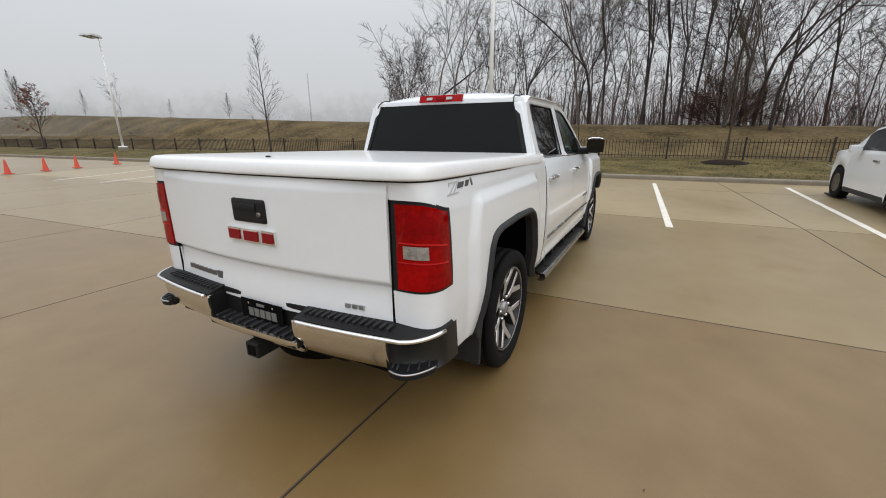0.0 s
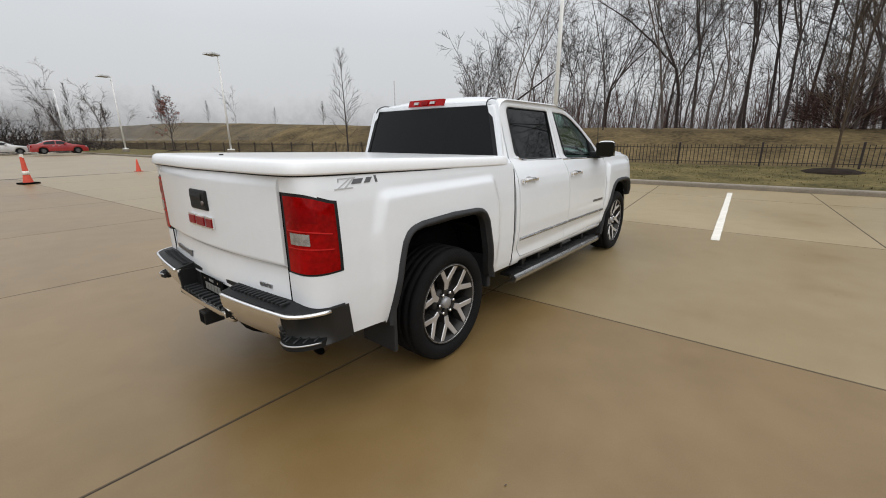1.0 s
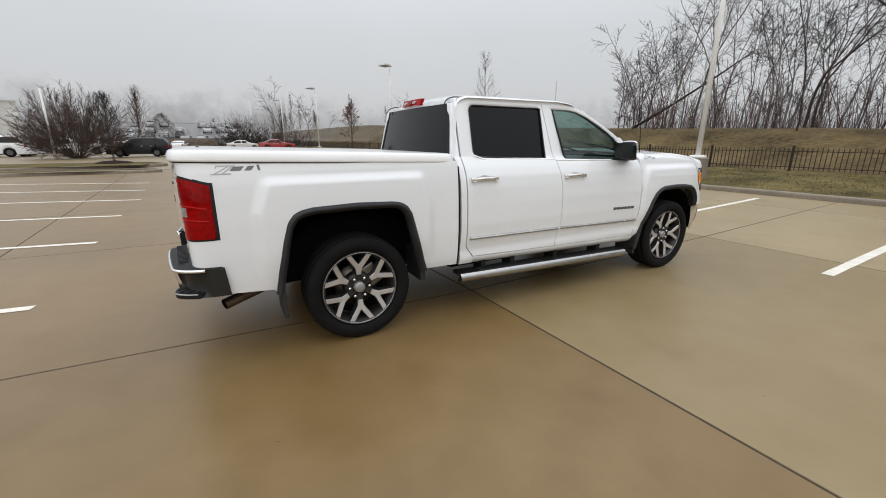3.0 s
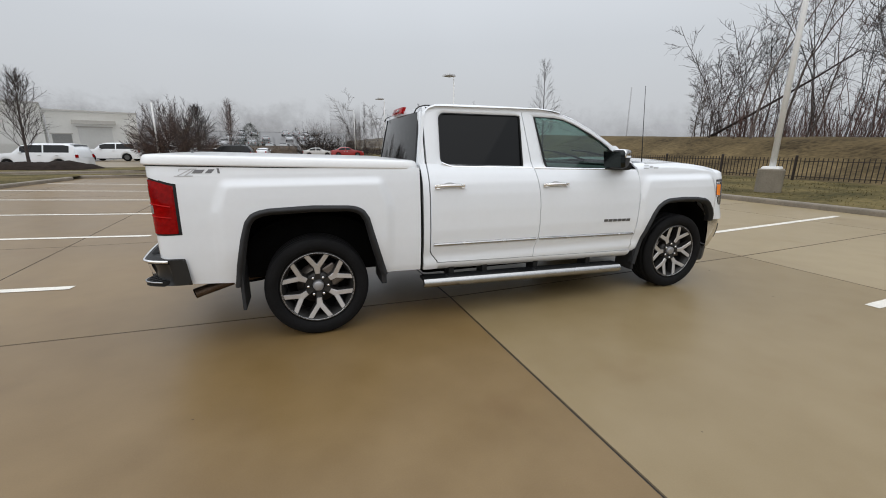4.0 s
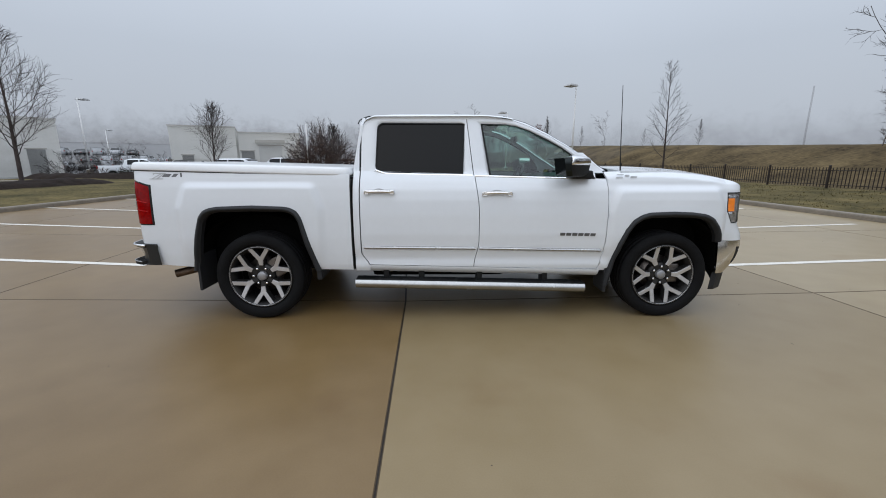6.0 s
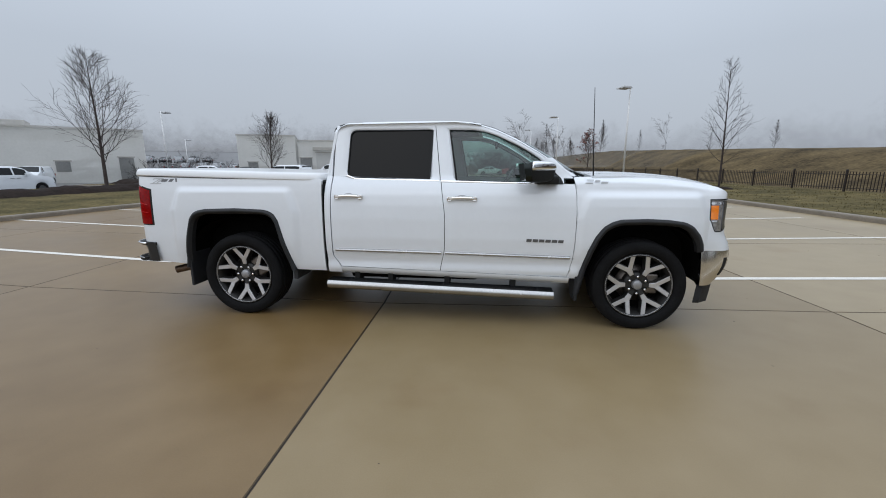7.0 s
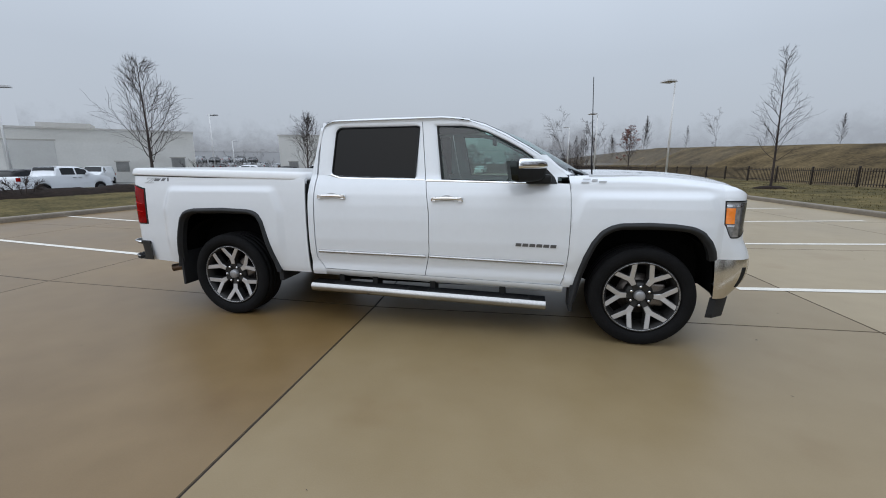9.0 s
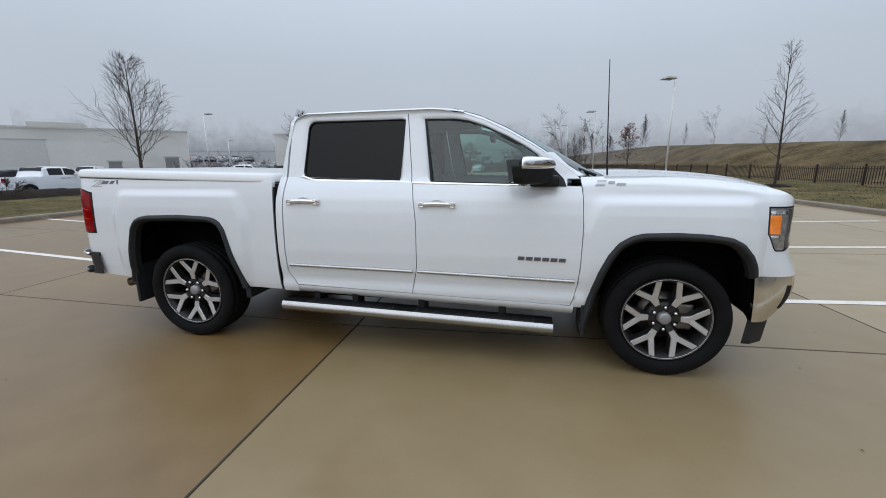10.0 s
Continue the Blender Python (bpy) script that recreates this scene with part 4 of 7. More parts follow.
fx = np.unique(np.concatenate([np.linspace(3.0, 3.2, 12), np.linspace(3.2, 3.46, 16), np.linspace(3.46, 3.95, 20), np.linspace(3.95, 4.125, 18), np.linspace(4.125, 4.155, 4)]))


def fender(u, v):
    x = np.interp(u, np.linspace(0, 1, len(fx)), fx)
    lo, hi = fender_low(x), hood_edge(x)
    z = lo + (hi - lo) * v
    x = max(x, door_front(z) + 0.0025)
    return (x, -side_fender(x, z) + 0.05 * step(hi - 0.05, hi, z), z)


both("front_wing", fender, 0, 40, M_WHITE, (0, 0.03, 0), us=np.linspace(0, 1, len(fx)))


def hood(u, v):
    s = 2 * u - 1
    x = 3.22 + 1.11 * v + 0.12 * (1 - abs(s) ** 2.5) * v
    e = hood_edge(3.22 + 1.11 * v)
    w = 0.862 - 0.035 * v - 0.05 * v ** 6
    z = e + 0.004 + 0.026 * (1 - abs(s) ** 2.4) + 0.008 * step(0.55, 0.42, abs(s)) * (1 - v ** 4)
    return (x, s * w, z)


part("hood", grid_mesh("hood", hood, 44, 34, M_WHITE, (0, 0, -0.025)), truck)


def nose(u, z, lift=0.0):
    """Round the front corner, from the wing's edge (u 0) to the grille (u 1)."""
    a = u * math.pi / 2
    hw = side_fender(4.155, z) - 0.05 * step(1.21, 1.262, z) + lift
    d = float(np.interp(z, [0.716, 0.76, 0.85, 0.95, 1.14, 1.26], [0.272, 0.262, 0.218, 0.203, 0.214, 0.222])) + lift
    return (4.155 + d * math.sin(a) ** 0.8, -(0.56 + (hw - 0.56) * math.cos(a) ** 0.6), z)


def head_low(u):
    """Lower edge of the headlight, swept down behind its tip."""
    return 1.000 - 0.122 * step(-0.04, 0.12, u) + 0.06 * step(0.22, 0.7, u)


def head_piece(u0, u1, z0, z1, lift):
    """A patch of the headlight, kept inside its outline."""
    def fn(u, v):
        uu = u0 + (u1 - u0) * u
        lo = max(z0, head_low(uu) + 0.006)
        return nose(uu, lo + (z1 - lo) * v, lift)
    return fn


M_SMOKE = material("smoked_lens", (0.085, 0.087, 0.09), 0.12, metal=0.3, vary=0.4, scale=30, coat=0.6)
NU = np.linspace(0, 1, 30) ** 1.6
for flip in (False, True):
    hl = part("headlight", grid_mesh("headlight", lambda u, v: nose(u, head_low(u) + (1.142 - head_low(u)) * v, -0.002), 0, 14, M_CLEAR, (-0.03, 0.03, 0), flip, us=NU), truck, "clear headlight with amber marker and chrome edge")
    part("marker_lens", grid_mesh("marker_lens", head_piece(0.014, 0.155, 0.980, 1.092, 0.003), 10, 8, M_AMBER, (-0.015, 0.015, 0), flip), hl, "amber marker lens")
    part("reflector", grid_mesh("reflector", head_piece(0.030, 0.165, 0.958, 0.972, 0.004), 10, 3, M_CHROME, (-0.015, 0.015, 0), flip), hl, "bright reflector bar")
    part("reflector", grid_mesh("reflector", head_piece(0.014, 0.30, 1.100, 1.118, 0.003), 12, 3, M_CHROME, (-0.015, 0.015, 0), flip), hl, "bright reflector bar")
    part("headlight_bezel", grid_mesh("headlight_bezel", head_piece(0.30, 0.95, 0.880, 1.130, 0.003), 16, 10, M_SMOKE, (-0.015, 0.015, 0), flip), hl, "dark inner bezel")
    part("headlight_bezel", grid_mesh("headlight_bezel", lambda u, v: nose(u, 1.135 + 0.008 * v, 0.003), 0, 3, M_BLACK, (-0.015, 0.015, 0), flip, us=NU), hl)
    part("headlight_bezel", grid_mesh("headlight_bezel", lambda u, v: nose(u, head_low(u) + 0.007 * v - 0.003, 0.003), 0, 3, M_BLACK, (-0.015, 0.015, 0), flip, us=NU), hl)
    part("headlight_bezel", grid_mesh("headlight_bezel", lambda u, v: nose(0.006 * v, head_low(0) + (1.142 - head_low(0)) * u, 0.003), 10, 3, M_BLACK, (-0.015, 0.015, 0), flip), hl)
both("corner_filler", lambda u, v: nose(u, 0.716 + (head_low(u) - 0.002 - 0.716) * v, 0.010 * step(0.0, 0.3, u) * (1 - v) ** 2), 0, 14, M_WHITE, (-0.004, 0.02, 0), us=NU)


def brow_top(u):
    return max(hood_edge(nose(u, 1.2)[0]), 1.184)


both("corner_filler", lambda u, v: nose(u, 1.144 + (brow_top(u) - 1.144) * v), 0, 10, M_WHITE, (-0.004, 0.02, 0), us=NU)
grille = part("grille", grid_mesh("grille", lambda u, v: (4.415 + 0.05 * (1 - (2 * u - 1) ** 2) - 0.03 * v, (2 * u - 1) * 0.60, 0.73 + 0.43 * v), 20, 12, M_BLACK, (-0.05, 0, 0)), truck, "black grille with chrome surround and bars")
for k in range(4):
    part("grille_bar", grid_mesh("grille_bar", lambda u, v: (4.44 + 0.05 * (1 - (2 * u - 1) ** 2), (2 * u - 1) * 0.58, 0.77 + 0.10 * k + 0.04 * v), 16, 3, M_CHROME, (-0.03, 0, 0)), grille)
for s in (-1, 1):
    part("grille_frame", grid_mesh("grille_frame", lambda u, v: (4.395 + 0.045 * math.sin(math.pi * u), s * (0.555 + 0.06 * u), 0.725 + 0.45 * v - 0.02 * u), 6, 8, M_CHROME, (-0.06, 0, 0)), grille, "chrome surround")
part("grille_frame", grid_mesh("grille_frame", lambda u, v: (4.395 + 0.05 * (1 - (2 * u - 1) ** 2) + 0.03 * math.sin(math.pi * v), (2 * u - 1) * 0.62, 1.135 + 0.05 * v), 20, 5, M_CHROME, (-0.05, 0, 0)), grille, "chrome surround")
part("front_panel", grid_mesh("front_panel", lambda u, v: (4.40 + 0.05 * (1 - (2 * u - 1) ** 2), (2 * u - 1) * 0.57, 0.712 + 0.03 * v), 16, 3, M_WHITE, (-0.05, 0, 0)), truck)


def front_bumper(u, v):
    s = 2 * u - 1
    a = abs(s)
    t = min(max((a - 0.84) / 0.16, 0), 1)
    x = 4.505 - 0.105 * (min(a, 0.84) / 0.84) ** 2.4 - 0.262 * t ** 1.25
    y = 0.845 * min(a, 0.84) / 0.84 + 0.085 * math.sin(t * math.pi / 2) ** 0.8
    z = 0.403 + (0.706 - 0.403) * v
    x -= 0.125 * (1 - v) ** 2.0 * (1 - t) ** 0.8 - 0.018 * t * (1 - v)
    x += 0.012 * math.sin(math.pi * v) * (1 - t)
    return (x, math.copysign(y + 0.008 * math.sin(math.pi * v), s), z)


part("front_bumper", grid_mesh("front_bumper", front_bumper, 80, 14, M_CHROME2), truck, "spattered chrome front bumper")
part("bumper_top", grid_mesh("bumper_top", lambda u, v: (front_bumper(u, 1)[0] - 0.02 * (1 - v), front_bumper(u, 1)[1] * (0.93 + 0.065 * v), 0.7075 + 0.003 * v), 40, 3, M_BLACK, (0, 0, -0.02)), truck)
pair("bumper_slot", grid_mesh("bumper_slot", lambda u, v: Vector(front_bumper(0.056 + 0.010 * u, 0.30 + 0.50 * v)) + Vector((0.002, -0.003, 0)), 6, 6, M_BLACK, (-0.008, 0.006, 0)), None, "black corner slot in the bumper")
part("air_dam", grid_mesh("air_dam", lambda u, v: (4.208 + 0.19 * math.sin(math.pi * u) ** 0.30 - 0.018 * (1 - v) - 0.05 * (1 - v) ** 3 * math.sin(math.pi * u), (2 * u - 1) * 0.88, 0.232 + 0.12 * step(0.0, 0.16, min(u, 1 - u)) + (0.165 - 0.12 * step(0.0, 0.16, min(u, 1 - u))) * v), 40, 6, M_FLARE, (-0.05, 0, 0)), truck, "dark plastic air dam under the bumper")


# wheels
M_CAP = material("satin_grey_cap", (0.34, 0.34, 0.35), 0.4, metal=0.6, vary=0.1, scale=20)


def wheel(cx, sgn):
    """One wheel; sgn -1 faces the near flank."""
    hub = (cx, sgn * 0.855, 0.395)
    m = pose(*hub, 0, 0, 0 if sgn < 0 else 180) @ pose(0, 0, 0, 0, 0 if cx > 1 else -30, 0)
    tyre_prof = [(0.10, 0.285), (0.128, 0.300), (0.138, 0.335), (0.132, 0.372), (0.115, 0.389), (0.09, 0.394), (0.088, 0.386), (0.078, 0.386), (0.076, 0.395), (0.032, 0.396), (0.030, 0.387), (0.020, 0.387), (0.018, 0.396)]
    prof = [(-a, r) for a, r in tyre_prof] + [(a, r) for a, r in tyre_prof[::-1]]
    w = part("wheel", lathe_mesh("tyre", prof, M_TYRE, 64), truck, "alloy wheel with damp black tyre")
    w.matrix_local = m
    part("rim", lathe_mesh("rim", [(-0.105, 0.288), (-0.118, 0.283), (-0.120, 0.272), (-0.108, 0.266), (-0.098, 0.258), (-0.06, 0.245), (0.06, 0.235), (0.10, 0.270), (0.11, 0.285)], M_ALLOYDK, 56), w, "dark painted alloy rim")
    part("rim_lip", lathe_mesh("rim_lip", [(-0.110, 0.268), (-0.1185, 0.271), (-0.1195, 0.277), (-0.114, 0.283)], M_ALLOY, 56), w, "bright machined rim lip")
    disc = part("brake_disc", lathe_mesh("brake_disc", [(0.0, 0.02), (0.0, 0.165), (0.02, 0.165), (0.02, 0.02)], M_STEEL, 40), w)
    part("caliper", box_mesh("caliper", 0.08, 0.19, -0.035, 0.045, -0.09, 0.09, M_STEEL, 0.015), disc)
    part("backing", lathe_mesh("backing", [(0.04, 0.01), (0.04, 0.236)], M_VOID, 32), w)
    for k in range(6):
        a0 = 2 * math.pi * k / 6
        def bar(bm, p, q, w0, w1, y0, y1, d):
            """A tapered bar from p to q in the wheel's face, d deep."""
            p, q = Vector((p[0], 0, p[1])), Vector((q[0], 0, q[1]))
            t = (q - p).normalized()
            nrm = Vector((-t.z, 0, t.x))
            c = []
            for pt, ww, yy in ((p, w0, y0), (q, w1, y1)):
                for o, dd, kk in ((-1, 0, 1), (1, 0, 1), (1, d, 1.25), (-1, d, 1.25)):
                    c.append(bm.verts.new(pt + nrm * o * ww * kk + Vector((0, yy + dd, 0))))
            for f in ((0, 1, 2, 3), (7, 6, 5, 4), (0, 4, 5, 1), (1, 5, 6, 2), (2, 6, 7, 3), (3, 7, 4, 0)):
                bm.faces.new([c[i] for i in f])
        def pol(r, a):
            return (r * math.cos(a), r * math.sin(a))
        dark, face = bmesh.new(), bmesh.new()
        for sd in (-1, 1):
            bar(dark, pol(0.155, a0 + sd * 0.055), pol(0.270, a0 + sd * 0.295), 0.0200, 0.0205, -0.086, -0.106, 0.055)
            bar(face, pol(0.160, a0 + sd * 0.062), pol(0.271, a0 + sd * 0.295), 0.0158, 0.0160, -0.0915, -0.1095, 0.006)
        bar(dark, pol(0.050, a0), pol(0.172, a0), 0.0185, 0.0285, -0.070, -0.090, 0.060)
        bar(face, pol(0.100, a0), pol(0.178, a0), 0.0150, 0.0260, -0.0845, -0.0925, 0.006)
        sp = part("spoke", bm_mesh("spoke", dark, M_ALLOYDK), w)
        part("spoke_face", bm_mesh("spoke_face", face, M_ALLOY), sp, "machined spoke face")
        al = 2 * math.pi * (k + 0.5) / 6
        nut = part("lug_nut", lathe_mesh("lug_nut", [(-0.092, 0.0), (-0.092, 0.008), (-0.086, 0.0115), (-0.06, 0.0115)], M_CHROME, 10), w)
        nut.matrix_local = pose(0.076 * math.cos(al), 0, 0.076 * math.sin(al))
    part("hub", lathe_mesh("hub", [(-0.062, 0.0), (-0.062, 0.100), (-0.03, 0.112), (0.02, 0.112)], M_ALLOYDK, 30), w)
    part("centre_cap", lathe_mesh("centre_cap", [(-0.098, 0.0), (-0.098, 0.030), (-0.092, 0.040), (-0.06, 0.043)], M_CAP, 28), w, "satin centre cap")


for cx in (0.0, 3.645):
    for sgn in (-1, 1):
        wheel(cx, sgn)

# flaps, exhaust, steps
pair("mud_flap", box_mesh("mud_flap", -0.545, -0.520, -0.985, -0.70, 0.275, 0.60, M_FLARE, 0.006), None, "black mud flap")
pair("mud_flap", box_mesh("mud_flap", 3.112, 3.140, -0.955, -0.72, 0.235, 0.50, M_FLARE, 0.006), None, "black mud flap")
pair("arch_guard", box_mesh("arch_guard", 0.50, 0.545, -0.95, -0.66, 0.36, 0.62, M_FLARE, 0.01))
part("exhaust_pipe", tube_mesh("exhaust_pipe", [(-0.30, -0.60, 0.46), (-0.60, -0.63, 0.425), (-0.80, -0.70, 0.385), (-0.90, -0.745, 0.365)], [0.034, 0.036, 0.038, 0.038], M_RUSTY, 16, False), truck, "heat-stained exhaust tailpipe")
part("exhaust_bore", tube_mesh("exhaust_bore", [(-0.60, -0.63, 0.425), (-0.80, -0.70, 0.385), (-0.899, -0.7445, 0.3652)], [0.030, 0.032, 0.034], M_VOID, 16, False), truck)
for s in (-1, 1):
    bar_ = part("side_step", grid_mesh("side_step", lambda u, v: (0.855 + 2.075 * u, s * (0.968 + 0.040 * math.sin(math.pi * (0.12 + 0.80 * v)) ** 0.7), 0.371 - 0.050 * u - 0.074 * v), 20, 12, M_CHROME3, (0, -s * 0.05, 0)), truck, "chrome running board with black tread pads")
    part("step_top", grid_mesh("step_top", lambda u, v: (0.857 + 2.071 * u, s * (0.982 - 0.13 * v), 0.3735 - 0.050 * u + 0.005 * math.sin(math.pi * v)), 20, 5, M_BLACK, (0, 0, -0.03)), bar_, "black step top")
    for a, b in ((0.10, 0.44), (0.52, 0.94)):
        part("tread_pad", grid_mesh("tread_pad", lambda u, v: (0.857 + 2.071 * (a + (b - a) * u), s * (0.985 - 0.10 * v), 0.377 - 0.050 * (a + (b - a) * u) + 0.008 * math.sin(math.pi * v)), 10, 5, M_FLARE, (0, 0, -0.012)), bar_)
        for k in range(6):
            part("tread_rib", grid_mesh("tread_rib", lambda u, v: (0.857 + 2.071 * (a + (b - a) * (0.02 + 0.96 * u)), s * (0.975 - 0.014 * k - 0.006 * v), 0.381 - 0.050 * (a + (b - a) * u) + 0.008 * math.sin(math.pi * (0.1 + 0.14 * k))), 6, 2, M_BLACK, (0, 0, -0.006)), bar_)
    for x in (1.10, 1.42, 1.95, 2.55):
        part("step_bracket", box_mesh("step_bracket", x, x + 0.05, min(s * 0.80, s * 0.93), max(s * 0.80, s * 0.93), 0.33 - 0.02 * (x - 0.9), 0.46, M_BLACK, 0.006), bar_)
# unseen bodies added under the truck to stop light crossing beneath it
part("fuel_tank", box_mesh("fuel_tank", 0.95, 2.25, -0.62, -0.12, 0.30, 0.43, M_VOID, 0.04), truck, "unseen black block added under the cab to stop light")
part("gearbox", box_mesh("gearbox", 2.3, 3.3, -0.22, 0.22, 0.27, 0.44, M_VOID, 0.05), truck, "unseen dark block added under the cab's middle to stop light")
part("differential", lathe_mesh("differential", [(-0.15, 0.05), (-0.10, 0.13), (0.0, 0.165), (0.10, 0.13), (0.15, 0.05)], M_VOID, 20), truck, "unseen dark body added on the rear axle to stop light").matrix_local = pose(0.0, 0.0, 0.39)
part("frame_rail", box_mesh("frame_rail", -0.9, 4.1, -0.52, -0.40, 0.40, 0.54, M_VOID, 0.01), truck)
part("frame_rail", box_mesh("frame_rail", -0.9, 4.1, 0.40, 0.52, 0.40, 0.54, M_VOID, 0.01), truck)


# rear bumper
def bumper_line(s):
    """Plan of the bumper's rear edge: x at s from -1 to 1, and y."""
    a = abs(s)
    if a < 0.84:
        return -1.205 + 0.065 * (a / 0.84) ** 2.2, s / 0.84 * 0.845
    t = (a - 0.84) / 0.16
    return -1.140 + 0.26 * t ** 1.5, math.copysign(0.845 + 0.152 * math.sin(t * math.pi / 2) ** 0.8, s)


def b_face(s, v, z0, z1):
    x, y = bumper_line(s)
    return (x + 0.05 * (1 - v) ** 2 - 0.006 * math.sin(math.pi * v), y, z0 + (z1 - z0) * v)


bumper = part("rear_bumper", grid_mesh("rear_bumper", lambda u, v: b_face(-0.80 + 0.49 * u, v, 0.520, 0.692), 30, 10, M_CHROME2, (0.02, 0, 0)), truck, "spattered chrome step bumper with black treads")
part("bumper_face", grid_mesh("bumper_face", lambda u, v: b_face(0.31 + 0.49 * u, v, 0.520, 0.692), 30, 10, M_CHROME2, (0.02, 0, 0)), bumper)
part("bumper_face", grid_mesh("bumper_face", lambda u, v: b_face(-0.32 + 0.64 * u, v, 0.500, 0.575), 24, 6, M_CHROME2, (0.02, 0, 0)), bumper)
for s in (-1, 1):
    def bead(k):
        x, y = bumper_line(s * k)
        return (x - 0.006, y + s * 0.004, 0.690)
    part("bumper_bead", tube_mesh("bumper_bead", [bead(k) for k in np.linspace(0.33, 0.965, 40)], 0.0105, M_CHROME, 8), bumper, "bright chrome bead along the bumper's edge")
    def pocket(u, v):
        k = 0.79 + 0.21 * u
        x, y = bumper_line(s * k)
        d = 0.05 * math.sin(math.pi * min(1, u * 1.25)) ** 0.5 * math.sin(math.pi * v) ** 0.5 if u < 0.8 else 0
        return (x + d + 0.02 * (1 - v), y * (1 - 0.35 * d), 0.515 + 0.185 * v)
    part("corner_shell", grid_mesh("corner_shell", pocket, 24, 12, M_ENDCAP, (0.02, 0, 0)), bumper, "black corner step pocket")
    def tread(u, v):
        k = 0.80 + 0.135 * u
        x, y = bumper_line(s * k)
        return (x + 0.005 - 0.020 * math.sin(math.pi * u) * (1 - v) + 0.10 * v, y * (1.008 - 0.05 * v), 0.556 - 0.010 * (1 - v))
    foot = part("corner_step", grid_mesh("corner_step", tread, 16, 6, M_BLACK, (0, 0, -0.032)), bumper, "treaded black corner step")
    part("step_lip", tube_mesh("step_lip", [Vector(tread(u, 0)) + Vector((-0.002, 0, -0.004)) for u in np.linspace(0.02, 0.98, 16)], 0.005, M_SATIN, 6), foot)
    for k in range(5):
        part("tread_rib", tube_mesh("tread_rib", [Vector(tread(0.12 + 0.18 * k, q)) + Vector((0, 0, 0.003)) for q in (0.12, 0.5, 0.9)], 0.005, M_FLARE, 5), foot)
for s in (-1, 1):
    top = part("step_pad", grid_mesh("step_pad", lambda u, v: (b_face(s * (0.315 + 0.68 * u), 1, 0.5, 0.682)[0] + 0.004 + (0.17 - 0.15 * u ** 4) * v, b_face(s * (0.315 + 0.68 * u), 1, 0.5, 0.7)[1] * (1 - 0.02 * v), 0.700 + 0.036 * v * (1 - u ** 3)), 24, 6, M_BLACK, (0, 0, -0.03)), bumper, "black ribbed step pad")
    for k in range(14):
        y = s * (0.35 + 0.034 * k)
        part("tread_rib", box_mesh("tread_rib", -1.155 + 0.003 * k, -1.062, y - 0.006, y + 0.006, 0.712, 0.7225, M_FLARE, 0.003), top)
part("plate_recess", grid_mesh("plate_recess", lambda u, v: (-1.085 - 0.012 * (1 - v), (2 * u - 1) * 0.31, 0.545 + 0.165 * v), 10, 5, M_BLACK, (0.02, 0, 0)), bumper)
part("lower_step", grid_mesh("lower_step", lambda u, v: (-1.198 + 0.10 * v, (2 * u - 1) * 0.315, 0.573 + 0.01 * v), 10, 4, M_BLACK, (0, 0, -0.03)), bumper, "black ribbed centre step")
for k in range(11):
    y = -0.28 + 0.056 * k
    part("tread_rib", box_mesh("tread_rib", -1.185, -1.105, y - 0.009, y + 0.009, 0.577, 0.588, M_FLARE, 0.003), bumper)
part("bumper_centre_top", box_mesh("bumper_centre_top", -1.10, -1.0, -0.33, 0.33, 0.686, 0.716, M_BLACK, 0.006), bumper)
for s in (-1, 1):
    part("recess_cheek", box_mesh("recess_cheek", -1.19, -1.06, min(s * 0.31, s * 0.325), max(s * 0.31, s * 0.325), 0.54, 0.69, M_BLACK, 0.004), bumper)
plate = part("dealer_plate", box_mesh("dealer_plate", -1.118, -1.112, -0.155, 0.155, 0.548, 0.690, M_VOID, 0.004), bumper, "black dealer plate with pale bars")
M_PALE = material("pale_plate_print", (0.16, 0.16, 0.15), 0.5)
for nm, y0, y1, z0, z1 in (("plate_print", -0.115, 0.10, 0.600, 0.645), ("plate_print", -0.03, 0.035, 0.662, 0.676), ("plate_print", -0.10, 0.06, 0.566, 0.573)):
    for k in range(5 if z1 - z0 > 0.03 else 1):
        w_ = (y1 - y0) / (5 if z1 - z0 > 0.03 else 1)
        part(nm, box_mesh(nm, -1.121, -1.117, y0 + k * w_ + 0.004, y0 + (k + 1) * w_ - 0.004, z0, z1, M_PALE), plate)
for y in (-0.09, 0.09):
    part("plate_screw", box_mesh("plate_screw", -1.122, -1.117, y - 0.005, y + 0.005, 0.665, 0.675, M_CHROME), plate)
part("hitch_receiver", box_mesh("hitch_receiver", -1.205, -0.95, -0.045, 0.045, 0.415, 0.495, M_BLACK, 0.008), truck, "black tow hitch receiver")
part("hitch_bore", box_mesh("hitch_bore", -1.208, -1.19, -0.028, 0.028, 0.428, 0.482, M_VOID, 0.003), truck)
part("hitch_bar", tube_mesh("hitch_bar", [(-1.02, -0.48, 0.46), (-1.02, 0.48, 0.46)], 0.035, M_BLACK, 10), truck)


# mirrors
M_MIRROR = material("mirror_glass", (0.030, 0.034, 0.033), 0.16, metal=1.0)


